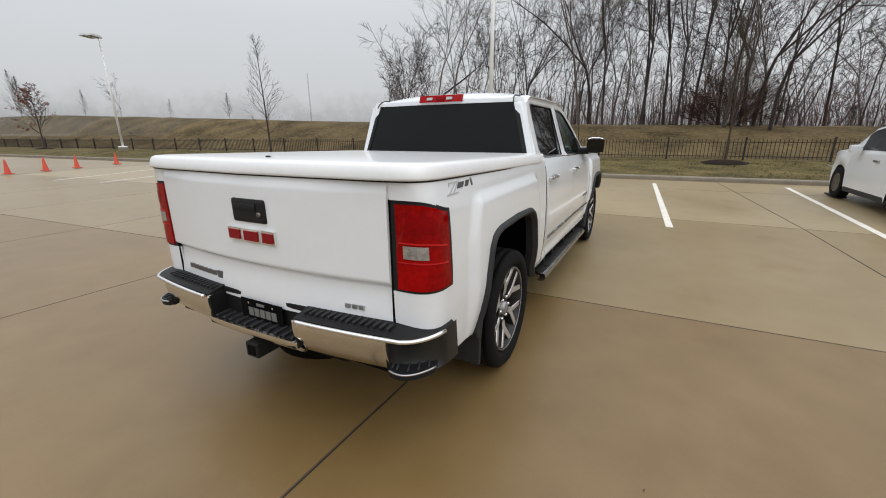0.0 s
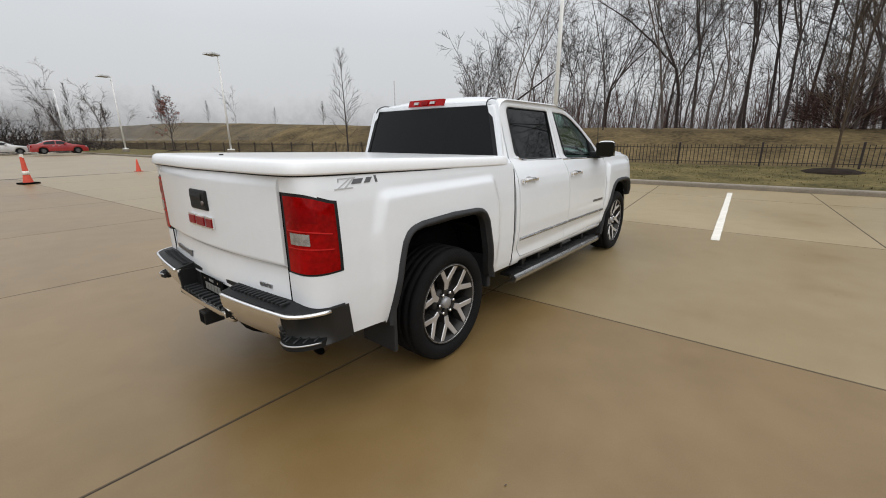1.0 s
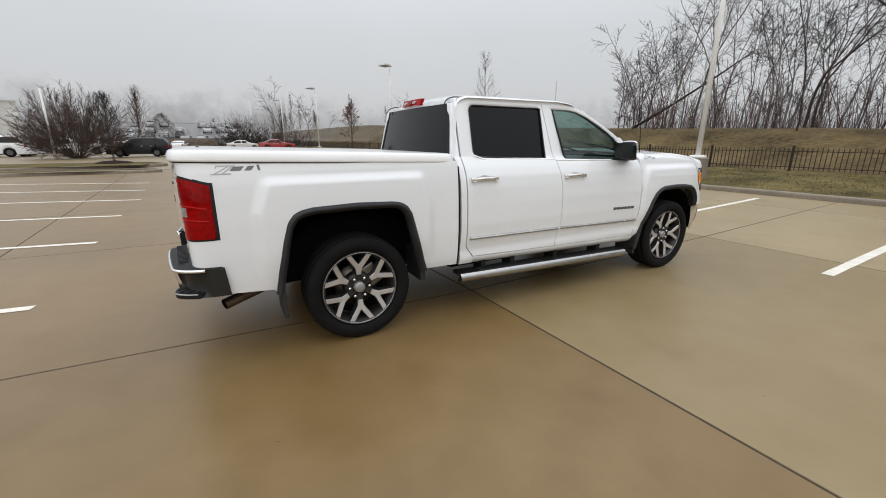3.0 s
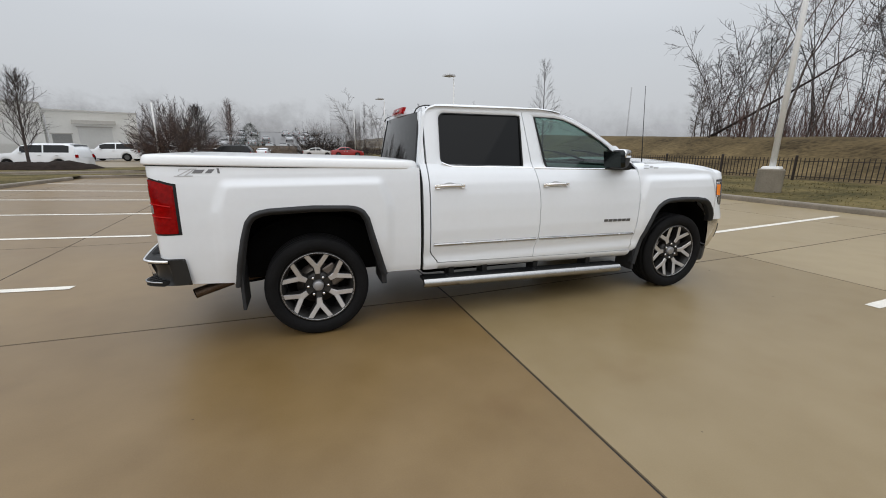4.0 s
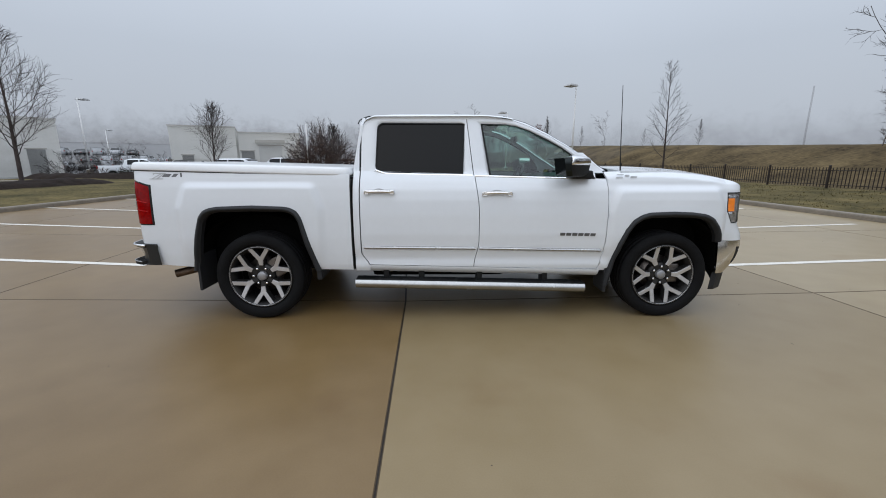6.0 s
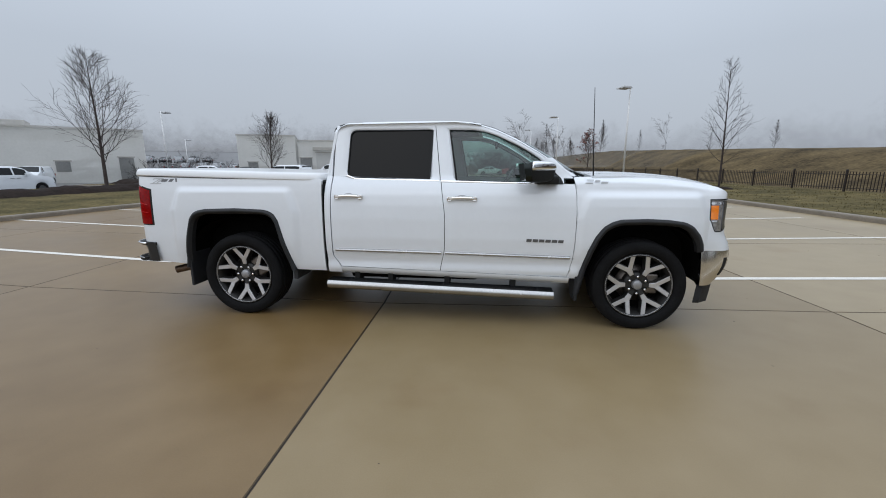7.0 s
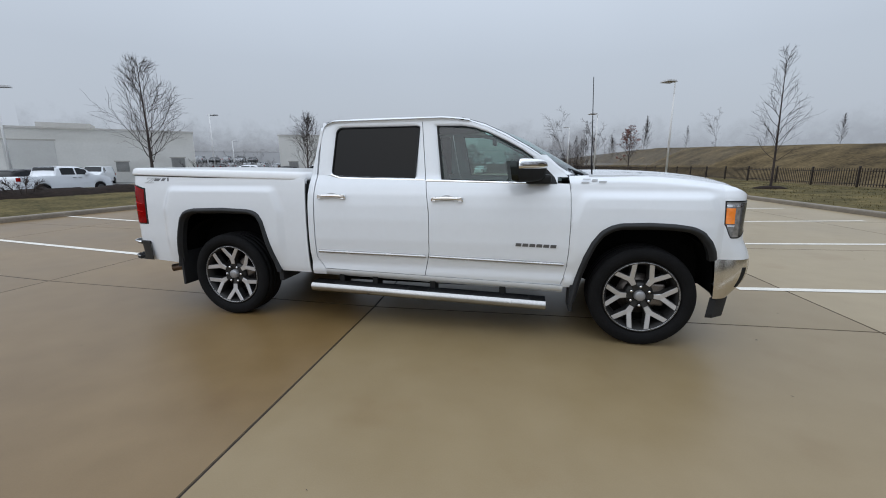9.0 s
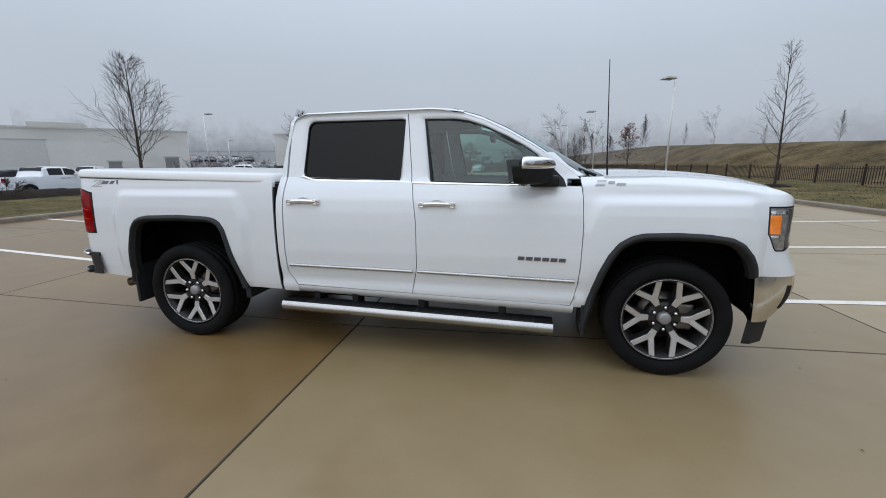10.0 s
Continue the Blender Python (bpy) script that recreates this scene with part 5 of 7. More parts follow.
def mirror(flip):
    s = 1 if flip else -1

    def shell(grow, back, low):
        """A wedge that narrows forwards and inwards; back and low trim it to a cap."""
        bm = bmesh.new()
        bmesh.ops.create_uvsphere(bm, u_segments=32, v_segments=20, radius=1)
        for v in bm.verts:
            c = v.co
            for k in range(3):
                c[k] = math.copysign(abs(c[k]) ** 0.5, c[k])
            cx, cz = max(c.x, back), max(c.z, low)
            k = (cx + 1) / 2
            out = c.y * s
            wide = (0.106 + grow) * (1 - 0.74 * k ** 1.15)
            v.co = Vector((2.768 + (0.122 + grow) * cx + 0.012 * cz, s * (1.084 - 0.092 * k + wide * out), 1.366 + (0.092 + grow) * cz * (1 - 0.16 * k)))
        return bm

    m = part("mirror", bm_mesh("mirror", shell(0.0, -1, -1), M_BLACK, True), truck, "black door mirror with chrome cap")
    part("mirror_cap", bm_mesh("mirror_cap", shell(0.004, -0.70, 0.18), M_CHROME, True), m, "chrome mirror cap")
    part("mirror_arm", box_mesh("mirror_arm", 2.74, 2.93, min(s * 0.86, s * 1.0), max(s * 0.86, s * 1.0), 1.262, 1.335, M_BLACK, 0.02), m)
    part("mirror_glass", grid_mesh("mirror_glass", lambda u, v: (2.606 + 0.034 * u - 0.022 * v, s * (0.992 + 0.178 * u), 1.296 + 0.140 * v), 4, 4, M_MIRROR, (0.05, 0, 0)), m)
    part("mirror_sail", grid_mesh("mirror_sail", lambda u, v: (2.79 + (0.19 - 0.02 * v) * u, s * (side_door(2.9, 1.262 + 0.19 * v * (1 - u * 0.75)) + 0.005), 1.262 + (0.19 - 0.14 * u ** 1.3) * v), 8, 8, M_BLACK, (0, -s * 0.03, 0)), m)


mirror(False)
mirror(True)

# cabin
for y in (-0.42, 0.42):
    seat = part("front_seat", box_mesh("seat_cushion", 1.95, 2.48, y - 0.26, y + 0.26, 0.72, 0.92, M_SEAT, 0.05), truck, "grey leather front seat")
    part("seat_back", grid_mesh("seat_back", lambda u, v: (1.93 - 0.17 * v - 0.03 * math.sin(math.pi * u), y - 0.25 + 0.50 * u + (0.5 - u) * 0.08 * v ** 3, 0.85 + 0.68 * v), 12, 12, M_SEAT, (-0.12, 0, 0)), seat)
    part("headrest", box_mesh("headrest", 1.66, 1.76, y - 0.13, y + 0.13, 1.55, 1.72, M_SEAT, 0.035), seat)
bench = part("rear_bench", box_mesh("rear_bench", 1.05, 1.50, -0.70, 0.70, 0.72, 0.92, M_SEAT, 0.05), truck, "grey leather rear bench")
part("bench_back", grid_mesh("bench_back", lambda u, v: (1.10 - 0.10 * v, -0.70 + 1.40 * u, 0.85 + 0.60 * v), 12, 8, M_SEAT, (-0.10, 0, 0)), bench)
for y in (-0.45, 0.45):
    part("headrest", box_mesh("headrest", 0.97, 1.05, y - 0.12, y + 0.12, 1.46, 1.60, M_SEAT, 0.03), bench)
part("dashboard", grid_mesh("dashboard", lambda u, v: (2.62 + 0.45 * v, -0.80 + 1.60 * u, 1.12 + 0.16 * math.sin(math.pi * 0.5 * min(1, v * 1.6))), 14, 8, M_DASH, (0, 0, -0.30)), truck, "dark dashboard")
bm = bmesh.new()
R_, r_ = 0.185, 0.016
vs_ = [[bm.verts.new(((R_ + r_ * math.cos(b)) * math.cos(a), (R_ + r_ * math.cos(b)) * math.sin(a), r_ * math.sin(b))) for b in np.linspace(0, 2 * math.pi, 8, endpoint=False)] for a in np.linspace(0, 2 * math.pi, 28, endpoint=False)]
for i in range(28):
    for j in range(8):
        bm.faces.new([vs_[i][j], vs_[(i + 1) % 28][j], vs_[(i + 1) % 28][(j + 1) % 8], vs_[i][(j + 1) % 8]])
sw = part("steering_wheel", bm_mesh("steering_wheel", bm, M_DASH, True), truck, "dark steering wheel")
sw.matrix_local = pose(2.52, 0.40, 1.20, 0, -62, 0)
part("wheel_boss", box_mesh("wheel_boss", -0.06, 0.06, -0.18, 0.18, -0.03, 0.01, M_DASH, 0.01), sw)
part("headliner", grid_mesh("headliner", lambda u, v: (0.95 + 1.27 * u, -0.70 + 1.40 * v, 1.79), 6, 6, M_SEAT, (0, 0, -0.02)), truck)
part("rear_view_mirror", box_mesh("rear_view_mirror", 2.40, 2.43, -0.12, 0.12, 1.60, 1.67, M_DASH, 0.012), truck)

# ---- fence, lamps, trees ----
FENCE_D = 6.2


def fence_point(y):
    x = kerb_x(y) + FENCE_D
    return x, hill(x, y)


fence = thing("fence", "low bronze metal picket fence along the turf", "fence")
post_me = box_mesh("post", -0.035, 0.035, -0.035, 0.035, -0.1, 0.92, M_FENCE, 0.006)
cap_me = box_mesh("cap", -0.042, 0.042, -0.042, 0.042, 0.92, 0.955, M_FENCE, 0.008, 0.3)
picket_me = box_mesh("picket", -0.011, 0.011, -0.011, 0.011, 0.06, 0.86, M_FENCE)
joined_v, joined_f, near_count = [], [], 0
y = -42.0
BAY = 2.85
while y < 110:
    x0, z0 = fence_point(y)
    x1, z1 = fence_point(y + BAY)
    po = part("post", post_me, fence)
    po.matrix_local = pose(x0, y, z0)
    part("cap", cap_me, po)
    a, b = Vector((x0, y, z0)), Vector((x1, y + BAY, z1))
    for h in (0.16, 0.74):
        part("rail", tube_mesh("rail", [a + Vector((0, 0, h)), b + Vector((0, 0, h))], 0.018, M_FENCE, 4), fence)
    for k in range(1, 20):
        p = a.lerp(b, k / 20)
        if near_count < 285 and -14 < y < 28:
            part("picket", picket_me, fence).matrix_local = Matrix.Translation(p)
            near_count += 1
        else:
            n = len(joined_v)
            for vv in picket_me.vertices:
                joined_v.append(p + vv.co)
            joined_f += [tuple(n + i for i in pl.vertices) for pl in picket_me.polygons]
    y += BAY
tagged(part("far_picket", mesh_from("far_picket", joined_v, joined_f, M_FENCE), fence), kind="stuff")


M_HEAD = material("grey_lamp_housing", (0.42, 0.42, 0.42), 0.45, vary=0.08, scale=3)


def lamp_post(x, y, z, height, turn, heads=2, pedestal=0.72, group="car park lamps"):
    t = thing("street_lamp", "white car-park lamp post on a concrete pedestal with flat heads", "street lamp", (x, y, z), turn, group)
    part("pedestal", lathe_mesh("pedestal", [(-0.2, 0.0), (-0.2, 0.34), (pedestal - 0.03, 0.34), (pedestal, 0.31), (pedestal, 0.0)], M_PED, 24, "Z", False), t, "stained round concrete pedestal")
    part("base_cover", box_mesh("base_cover", -0.24, 0.24, -0.24, 0.24, pedestal, pedestal + 0.075, M_POLE, 0.02, 0.12), t)
    part("pole", tube_mesh("pole", [(0, 0, pedestal), (0, 0, height)], [0.085, 0.062], M_POLE, 12), t)
    for k in range(heads):
        s = 1 if k else -1
        o = 0.0 if heads == 1 else 0.27 * s
        part("arm", tube_mesh("arm", [(0, 0, height - 0.10), (0.30, o, height - 0.04)], 0.03, M_POLE, 8), t)
        head = part("lamp_head", box_mesh("lamp_head", 0.15, 1.25, o - 0.22, o + 0.22, height - 0.13, height + 0.06, M_HEAD, 0.05, 0.25), t)
        part("lens", box_mesh("lens", 0.32, 1.02, o - 0.14, o + 0.14, height - 0.115, height - 0.098, M_CLEAR, 0.004), head)
    return t


lamp_post(13.72, 4.5, 0.17, 8.4, 200)
lamp_post(15.1, 36.5, 0.26, 8.3, 205, 2, 0.32)
lamp_post(11.6, 55.1, 0.2, 8.0, 190, 2, 0.32)
lamp_post(10.0, 77.0, 0.2, 8.2, 190, 1)
lamp_post(-39.7, 44.5, -0.3, 8.8, 90)
lamp_post(-37.2, 20.2, -0.3, 7.9, 20, 1)
lamp_post(-62.0, 76.0, -0.3, 7.6, 90)


def branch_tubes(V, F, pts, radii, sides):
    n0 = len(V)
    P = np.array(pts)
    d = np.gradient(P, axis=0)
    d /= np.linalg.norm(d, axis=1)[:, None] + 1e-9
    ref = np.array([0.31, 0.87, 0.38])
    a = np.cross(d, ref)
    a /= np.linalg.norm(a, axis=1)[:, None] + 1e-9
    b = np.cross(d, a)
    for i in range(len(P)):
        for k in range(sides):
            t = 2 * math.pi * k / sides
            V.append(P[i] + radii[i] * (math.cos(t) * a[i] + math.sin(t) * b[i]))
    for i in range(len(P) - 1):
        for k in range(sides):
            k2 = (k + 1) % sides
            F.append((n0 + i * sides + k, n0 + i * sides + k2, n0 + (i + 1) * sides + k2, n0 + (i + 1) * sides + k))


def bare_tree(seed, height, base_r, spread=0.55, start=0.3, first=14, second=6, third=5, fourth=2, lift=0.55, twig=0.006, lean=0.0, stems=1, wob=0.012):
    """Trunk mesh and crown mesh of a leafless tree, by forking limbs, branches and twigs; also the twig ends."""
    rg = np.random.RandomState(seed)
    TV, TF, CV, CF, tips = [], [], [], [], []

    def grow(p0, direction, length, r0, r1, segs, wob, up):
        pts, p, d = [np.array(p0)], np.array(p0, float), np.array(direction, float)
        for k in range(segs):
            d = d + rg.normal(0, wob, 3) + np.array([0, 0, up])
            d /= np.linalg.norm(d)
            p = p + d * length / segs
            pts.append(p)
        return pts, np.linspace(r0, r1, segs + 1)

    def side_dir(d, spread_):
        a = rg.normal(0, 1, 3)
        a -= d * (a @ d)
        a /= np.linalg.norm(a) + 1e-9
        v = d * math.cos(spread_) + a * math.sin(spread_)
        return v / np.linalg.norm(v)

    for st in range(stems):
        d0 = np.array([lean + rg.normal(0, 0.6 * wob), rg.normal(0, 0.6 * wob), 1.0])
        if stems > 1:
            an = 2 * math.pi * st / stems + rg.rand()
            d0 = np.array([0.55 * math.cos(an), 0.55 * math.sin(an), 1.0])
        d0 /= np.linalg.norm(d0)
        trunk, tr = grow((0, 0, -0.15), d0, height * 0.96, base_r, base_r * 0.08, 12, wob, 0.03)
        branch_tubes(TV if st == 0 else CV, TF if st == 0 else CF, trunk, tr, 6)
        T = np.array(trunk)
        for i in range(first):
            f = start + (0.97 - start) * (i + rg.rand()) / first
            k = f * 12
            p = T[int(k)] + (T[min(int(k) + 1, 12)] - T[int(k)]) * (k % 1)
            rr = np.interp(f, [0, 1], [base_r, base_r * 0.08])
            L = height * spread * (1.08 - f) * rg.uniform(0.7, 1.15) + 0.25
            d = side_dir(d0, rg.uniform(0.65, 1.05))
            d[2] = abs(d[2]) * 0.8 + 0.25
            limb, lr = grow(p, d / np.linalg.norm(d), L, min(rr * 0.6, 0.02 + L * 0.014), twig * 1.3, 6, 0.10, lift * 0.16)
            branch_tubes(TV if L > 1.2 and stems == 1 else CV, TF if L > 1.2 and stems == 1 else CF, limb, lr, 4)
            Lb = np.array(limb)
            for j in range(second):
                g = 0.2 + 0.8 * (j + rg.rand()) / second
                k = min(g * 6, 5.99)
                q = Lb[int(k)] + (Lb[int(k) + 1] - Lb[int(k)]) * (k % 1)
                dd = Lb[int(k) + 1] - Lb[int(k)]
                dd = side_dir(dd / np.linalg.norm(dd), rg.uniform(0.5, 0.95))
                L2 = L * (0.62 - 0.3 * g) * rg.uniform(0.7, 1.2) + 0.12
                br, r2 = grow(q, dd, L2, max(twig * 1.5, 0.5 * float(np.interp(g, [0, 1], [lr[0], lr[-1]]))), twig, 4, 0.10, lift * 0.14)
                branch_tubes(CV, CF, br, r2, 3)
                B2 = np.array(br)
                for m in range(third):
                    h = 0.15 + 0.85 * (m + rg.rand()) / third
                    k = min(h * 4, 3.99)
                    q2 = B2[int(k)] + (B2[int(k) + 1] - B2[int(k)]) * (k % 1)
                    d2 = B2[int(k) + 1] - B2[int(k)]
                    d2 = side_dir(d2 / np.linalg.norm(d2), rg.uniform(0.4, 0.9))
                    L3 = L2 * rg.uniform(0.35, 0.7) + 0.08
                    tw, r3 = grow(q2, d2, L3, twig, twig * 0.6, 2, 0.12, lift * 0.1)
                    branch_tubes(CV, CF, tw, r3, 3)
                    tips.append(tw[-1])
                    for o in range(fourth):
                        w = tw[1]
                        d3 = side_dir((tw[-1] - tw[0]) / (np.linalg.norm(tw[-1] - tw[0]) + 1e-9), rg.uniform(0.4, 0.9))
                        t4, r4 = grow(w, d3, L3 * rg.uniform(0.4, 0.8), twig * 0.7, twig * 0.5, 1, 0.1, lift * 0.1)
                        branch_tubes(CV, CF, t4, r4, 3)
                        tips.append(t4[-1])
    return (TV, TF), (CV, CF), tips


def _axis(rg, V, F, p, d, length, r0, r1, segs, wob, up, sides):
    """One bending shoot, added to a mesh; returns its points."""
    p, d, pts = np.array(p, float), np.array(d, float), [np.array(p, float)]
    for k in range(segs):
        d = d + rg.normal(0, wob, 3) + np.array([0, 0, up])
        d /= np.linalg.norm(d)
        p = p + d * length / segs
        pts.append(p)
    branch_tubes(V, F, pts, np.linspace(r0, r1, segs + 1), sides)
    return np.array(pts)


def _along(pts, f):
    """Place and heading at the share f of a shoot."""
    k = min(f * (len(pts) - 1), len(pts) - 1.001)
    i = int(k)
    d = pts[i + 1] - pts[i]
    return pts[i] + d * (k - i), d / (np.linalg.norm(d) + 1e-9)


def _aside(rg, d, angle):
    a = rg.normal(0, 1, 3)
    a -= d * (a @ d)
    a /= np.linalg.norm(a) + 1e-9
    return d * math.cos(angle) + a * math.sin(angle)


def _spray(rg, V, F, limb, length, branches, twigs, r, up, spread=0.75):
    """Side branches and twigs along a limb."""
    for j in range(branches):
        g = 0.18 + 0.82 * (j + rg.rand()) / branches
        q, d = _along(limb, g)
        L = length * (0.58 - 0.30 * g) * rg.uniform(0.6, 1.25) + 0.12
        br = _axis(rg, V, F, q, _aside(rg, d, rg.uniform(0.6, 1.2) * spread), L, r * 1.6, r * 0.9, 3, 0.10, up, 3)
        for m in range(twigs):
            q2, d2 = _along(br, 0.15 + 0.85 * (m + rg.rand()) / twigs)
            _axis(rg, V, F, q2, _aside(rg, d2, rg.uniform(0.35, 0.95)), L * rg.uniform(0.25, 0.55) + 0.06, r * 0.9, r * 0.5, 2, 0.10, up, 3)


def forest_tree(seed, height, base_r, lean=0.0, split=0.4, leaders=2, limbs=8, branches=6, twigs=4, r=0.0072):
    """A tall tree grown in a crowd: a bare stem that forks into crooked leaders with rising limbs."""
    rg = np.random.RandomState(seed)
    TV, TF, CV, CF = [], [], [], []
    d0 = np.array([lean, rg.normal(0, 0.05), 1.0])
    stem = _axis(rg, TV, TF, (0, 0, -0.2), d0 / np.linalg.norm(d0), height * split, base_r, base_r * 0.70, 7, 0.05, 0.02, 7)
    axes = [(stem, 0.30, 5, 0.13, base_r)]
    for i in range(leaders):
        rr = base_r * rg.uniform(0.38, 0.62)
        ax = _axis(rg, TV, TF, stem[-1], _aside(rg, _along(stem, 0.99)[1], rg.uniform(0.08, 0.42)), height * (1 - split) * rg.uniform(0.72, 1.05), rr, r * 1.6, 10, 0.075, 0.03, 5)
        axes.append((ax, 0.08, limbs, 0.27, rr))
    for ax, f0, n, reach, rr in axes:
        for i in range(n):
            f = f0 + (0.97 - f0) * (i + rg.rand()) / n
            p, d = _along(ax, f)
            L = height * reach * (1.05 - 0.65 * f) * rg.uniform(0.5, 1.25)
            d2 = _aside(rg, d, rg.uniform(0.55, 1.15))
            limb = _axis(rg, CV, CF, p, d2, L, max(r * 1.5, rr * 0.40 * (1.1 - f)), r, 6, 0.095, 0.05, 4)
            _spray(rg, CV, CF, limb, L, branches, twigs, r, 0.03)
    return (TV, TF), (CV, CF)


def leader_tree(seed, height, base_r, reach, start=0.18, limbs=26, steep=(0.95, 0.45), branches=5, twigs=3, r=0.005, up=0.06, lean=0.0, crook=0.06):
    """A planted tree with one straight leader and rising limbs in an oval crown."""
    rg = np.random.RandomState(seed)
    TV, TF, CV, CF = [], [], [], []
    stem = _axis(rg, TV, TF, (0, 0, -0.15), (lean, 0, 1), height, base_r, r * 1.2, 14, 0.012, 0.02, 7)
    for i in range(limbs):
        f = start + (0.97 - start) * ((i + rg.rand()) / limbs)
        p, d = _along(stem, f)
        L = reach * ((1 - f) / (1 - start)) ** 0.7 * (0.6 + 0.4 * min(1, (f - start) / 0.12)) * rg.uniform(0.7, 1.15) + 0.15
        an, az = steep[0] + (steep[1] - steep[0]) * f + rg.normal(0, 0.08), i * 2.4 + rg.normal(0, 0.4)
        d2 = np.array([math.sin(an) * math.cos(az), math.sin(an) * math.sin(az), math.cos(an)])
        limb = _axis(rg, CV, CF, p, d2, L, max(r * 1.8, base_r * 0.36 * (1 - f)), r, 6, crook, up, 4)
        _spray(rg, CV, CF, limb, L, branches, twigs, r, up * 0.7, 0.62)
    return (TV, TF), (CV, CF)


def vase_tree(seed, height, radius, stems=13, limbs=7, branches=4, twigs=4, r=0.012, base_r=0.09, fill=0.80, fan=0.35):
    """A broad many-stemmed tree whose fine twigs end in a dome."""
    rg = np.random.RandomState(seed)
    TV, TF, CV, CF = [], [], [], []
    for k in range(stems):
        po, az = 1.12 * math.sqrt((k + 0.5) / stems), 2.4 * k + rg.normal(0, 0.15)
        L = fill / math.sqrt((math.sin(po) / radius) ** 2 + (math.cos(po) / height) ** 2)
        d = np.array([math.sin(po) * math.cos(az), math.sin(po) * math.sin(az), math.cos(po)])
        q = (0.18 * math.cos(az), 0.18 * math.sin(az), -0.1)
        ax = _axis(rg, TV if k == 0 else CV, TF if k == 0 else CF, q, d + np.array([0, 0, -0.12 * po]), L, base_r * rg.uniform(0.5, 1.0), r * 1.3, 8, 0.045, 0.012, 5)
        for i in range(limbs):
            f = 0.25 + 0.73 * (i + rg.rand()) / limbs
            p, d2 = _along(ax, f)
            l2 = L * (0.44 - 0.28 * f) * rg.uniform(0.75, 1.2)
            limb = _axis(rg, CV, CF, p, _aside(rg, d2, rg.uniform(0.4, 1.0) * fan * 1.4), l2, r * 1.6, r, 4, 0.08, 0.03, 3)
            _spray(rg, CV, CF, limb, l2, branches, twigs, r, 0.05, 0.6)
    return (TV, TF), (CV, CF)


def plain_tree(name, made, label, mat, group="", at=(0, 0, 0), turn=0, size=1.0, category="tree"):
    t = thing(name, label, category, at, turn, group)
    t.scale = (size, size, size)
    part("trunk", mesh_from("trunk", *made[0], mat, True), t)
    part("crown", mesh_from("crown", *made[1], mat, True), t)
    return t


def mulch_ring(x, y, z, r):
    prof = [(0.0, r), (0.05, r * 0.93), (0.12, r * 0.6), (0.16, r * 0.2), (0.16, 0.0)]
    me = lathe_mesh("mulch_bed", prof, M_MULCH, 36, "Z")
    for v in me.vertices:
        v.co += Vector((0, 0, 0.025 * noise.noise(v.co * 5))) + 0.06 * r * Vector((noise.noise(v.co * 2), noise.noise(v.co * 2 + Vector((9, 0, 0))), 0))
    ob = tagged(part("mulch_bed", me), "dark bark mulch ring round a young tree", "mulch")
    ob.location = (x, y, z - 0.03)


# young trees on the verge
young = leader_tree(11, 6.5, 0.06, 1.75, 0.20, 28, (1.0, 0.40), 5, 2, 0.0042, 0.07)
xA, yA = 14.4, 18.5
plain_tree("young_tree", young, "slender leafless young tree in a mulch ring", M_BARK2, "verge trees", (xA, yA, hill(xA, yA)), 0)
mulch_ring(xA, yA, hill(xA, yA), 0.75)
young2 = leader_tree(12, 5.3, 0.048, 2.0, 0.26, 34, (0.95, 0.40), 7, 4, 0.0036, 0.05)
M_BARKR = material("reddish_bark", (0.095, 0.055, 0.046), 0.9, vary=0.3, scale=3.0, spec=0.15)
xB, yB = 17.3, -4.15
plain_tree("young_tree", young2, "slender leafless young tree in a mulch ring", material("olive_bark", (0.075, 0.055, 0.038), 0.9, vary=0.3, scale=3.0, spec=0.15), "verge trees", (xB, yB, hill(xB, yB)), 140)
mulch_ring(xB, yB, hill(xB, yB), 0.85)
russet = bare_tree(13, 5.6, 0.08, 0.42, 0.25, 16, 5, 3, 0, 0.8, 0.009)
xC, yC = 14.8, 50.0
rt = plain_tree("russet_tree", russet, "small tree holding russet dead leaves in a mulch ring", M_BARK2, "verge trees", (xC, yC, hill(xC, yC)))
rgl = np.random.RandomState(5)
lv, lf = [], []
for p in russet[2]:
    if rgl.rand() < 0.42:
        for _ in range(4):
            c = p + rgl.normal(0, 0.10, 3)
            a, b = rgl.normal(0, 0.075, 3), rgl.normal(0, 0.06, 3)
            n = len(lv)
            lv += [c - a, c + b, c + a, c - b]
            lf.append((n, n + 1, n + 2, n + 3))
# leaves a quarter see-through, as haze put into their material
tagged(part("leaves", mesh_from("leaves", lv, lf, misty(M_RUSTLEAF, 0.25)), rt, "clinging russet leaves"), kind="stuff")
mulch_ring(xC, yC, hill(xC, yC), 0.8)

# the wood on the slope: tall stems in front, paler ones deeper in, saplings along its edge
# see-through copy of the bark: haze put in for the deeper trees
M_BARKHAZE = misty(M_BARK2, 0.46)
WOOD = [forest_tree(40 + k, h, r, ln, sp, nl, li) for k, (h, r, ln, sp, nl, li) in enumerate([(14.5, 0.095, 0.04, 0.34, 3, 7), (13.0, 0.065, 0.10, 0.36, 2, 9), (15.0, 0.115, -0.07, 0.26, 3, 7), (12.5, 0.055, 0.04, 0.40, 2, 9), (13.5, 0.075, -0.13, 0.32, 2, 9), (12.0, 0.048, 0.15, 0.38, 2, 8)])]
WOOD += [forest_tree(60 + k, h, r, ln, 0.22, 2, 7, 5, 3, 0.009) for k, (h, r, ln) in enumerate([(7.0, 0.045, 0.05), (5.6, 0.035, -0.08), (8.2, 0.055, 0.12)])]
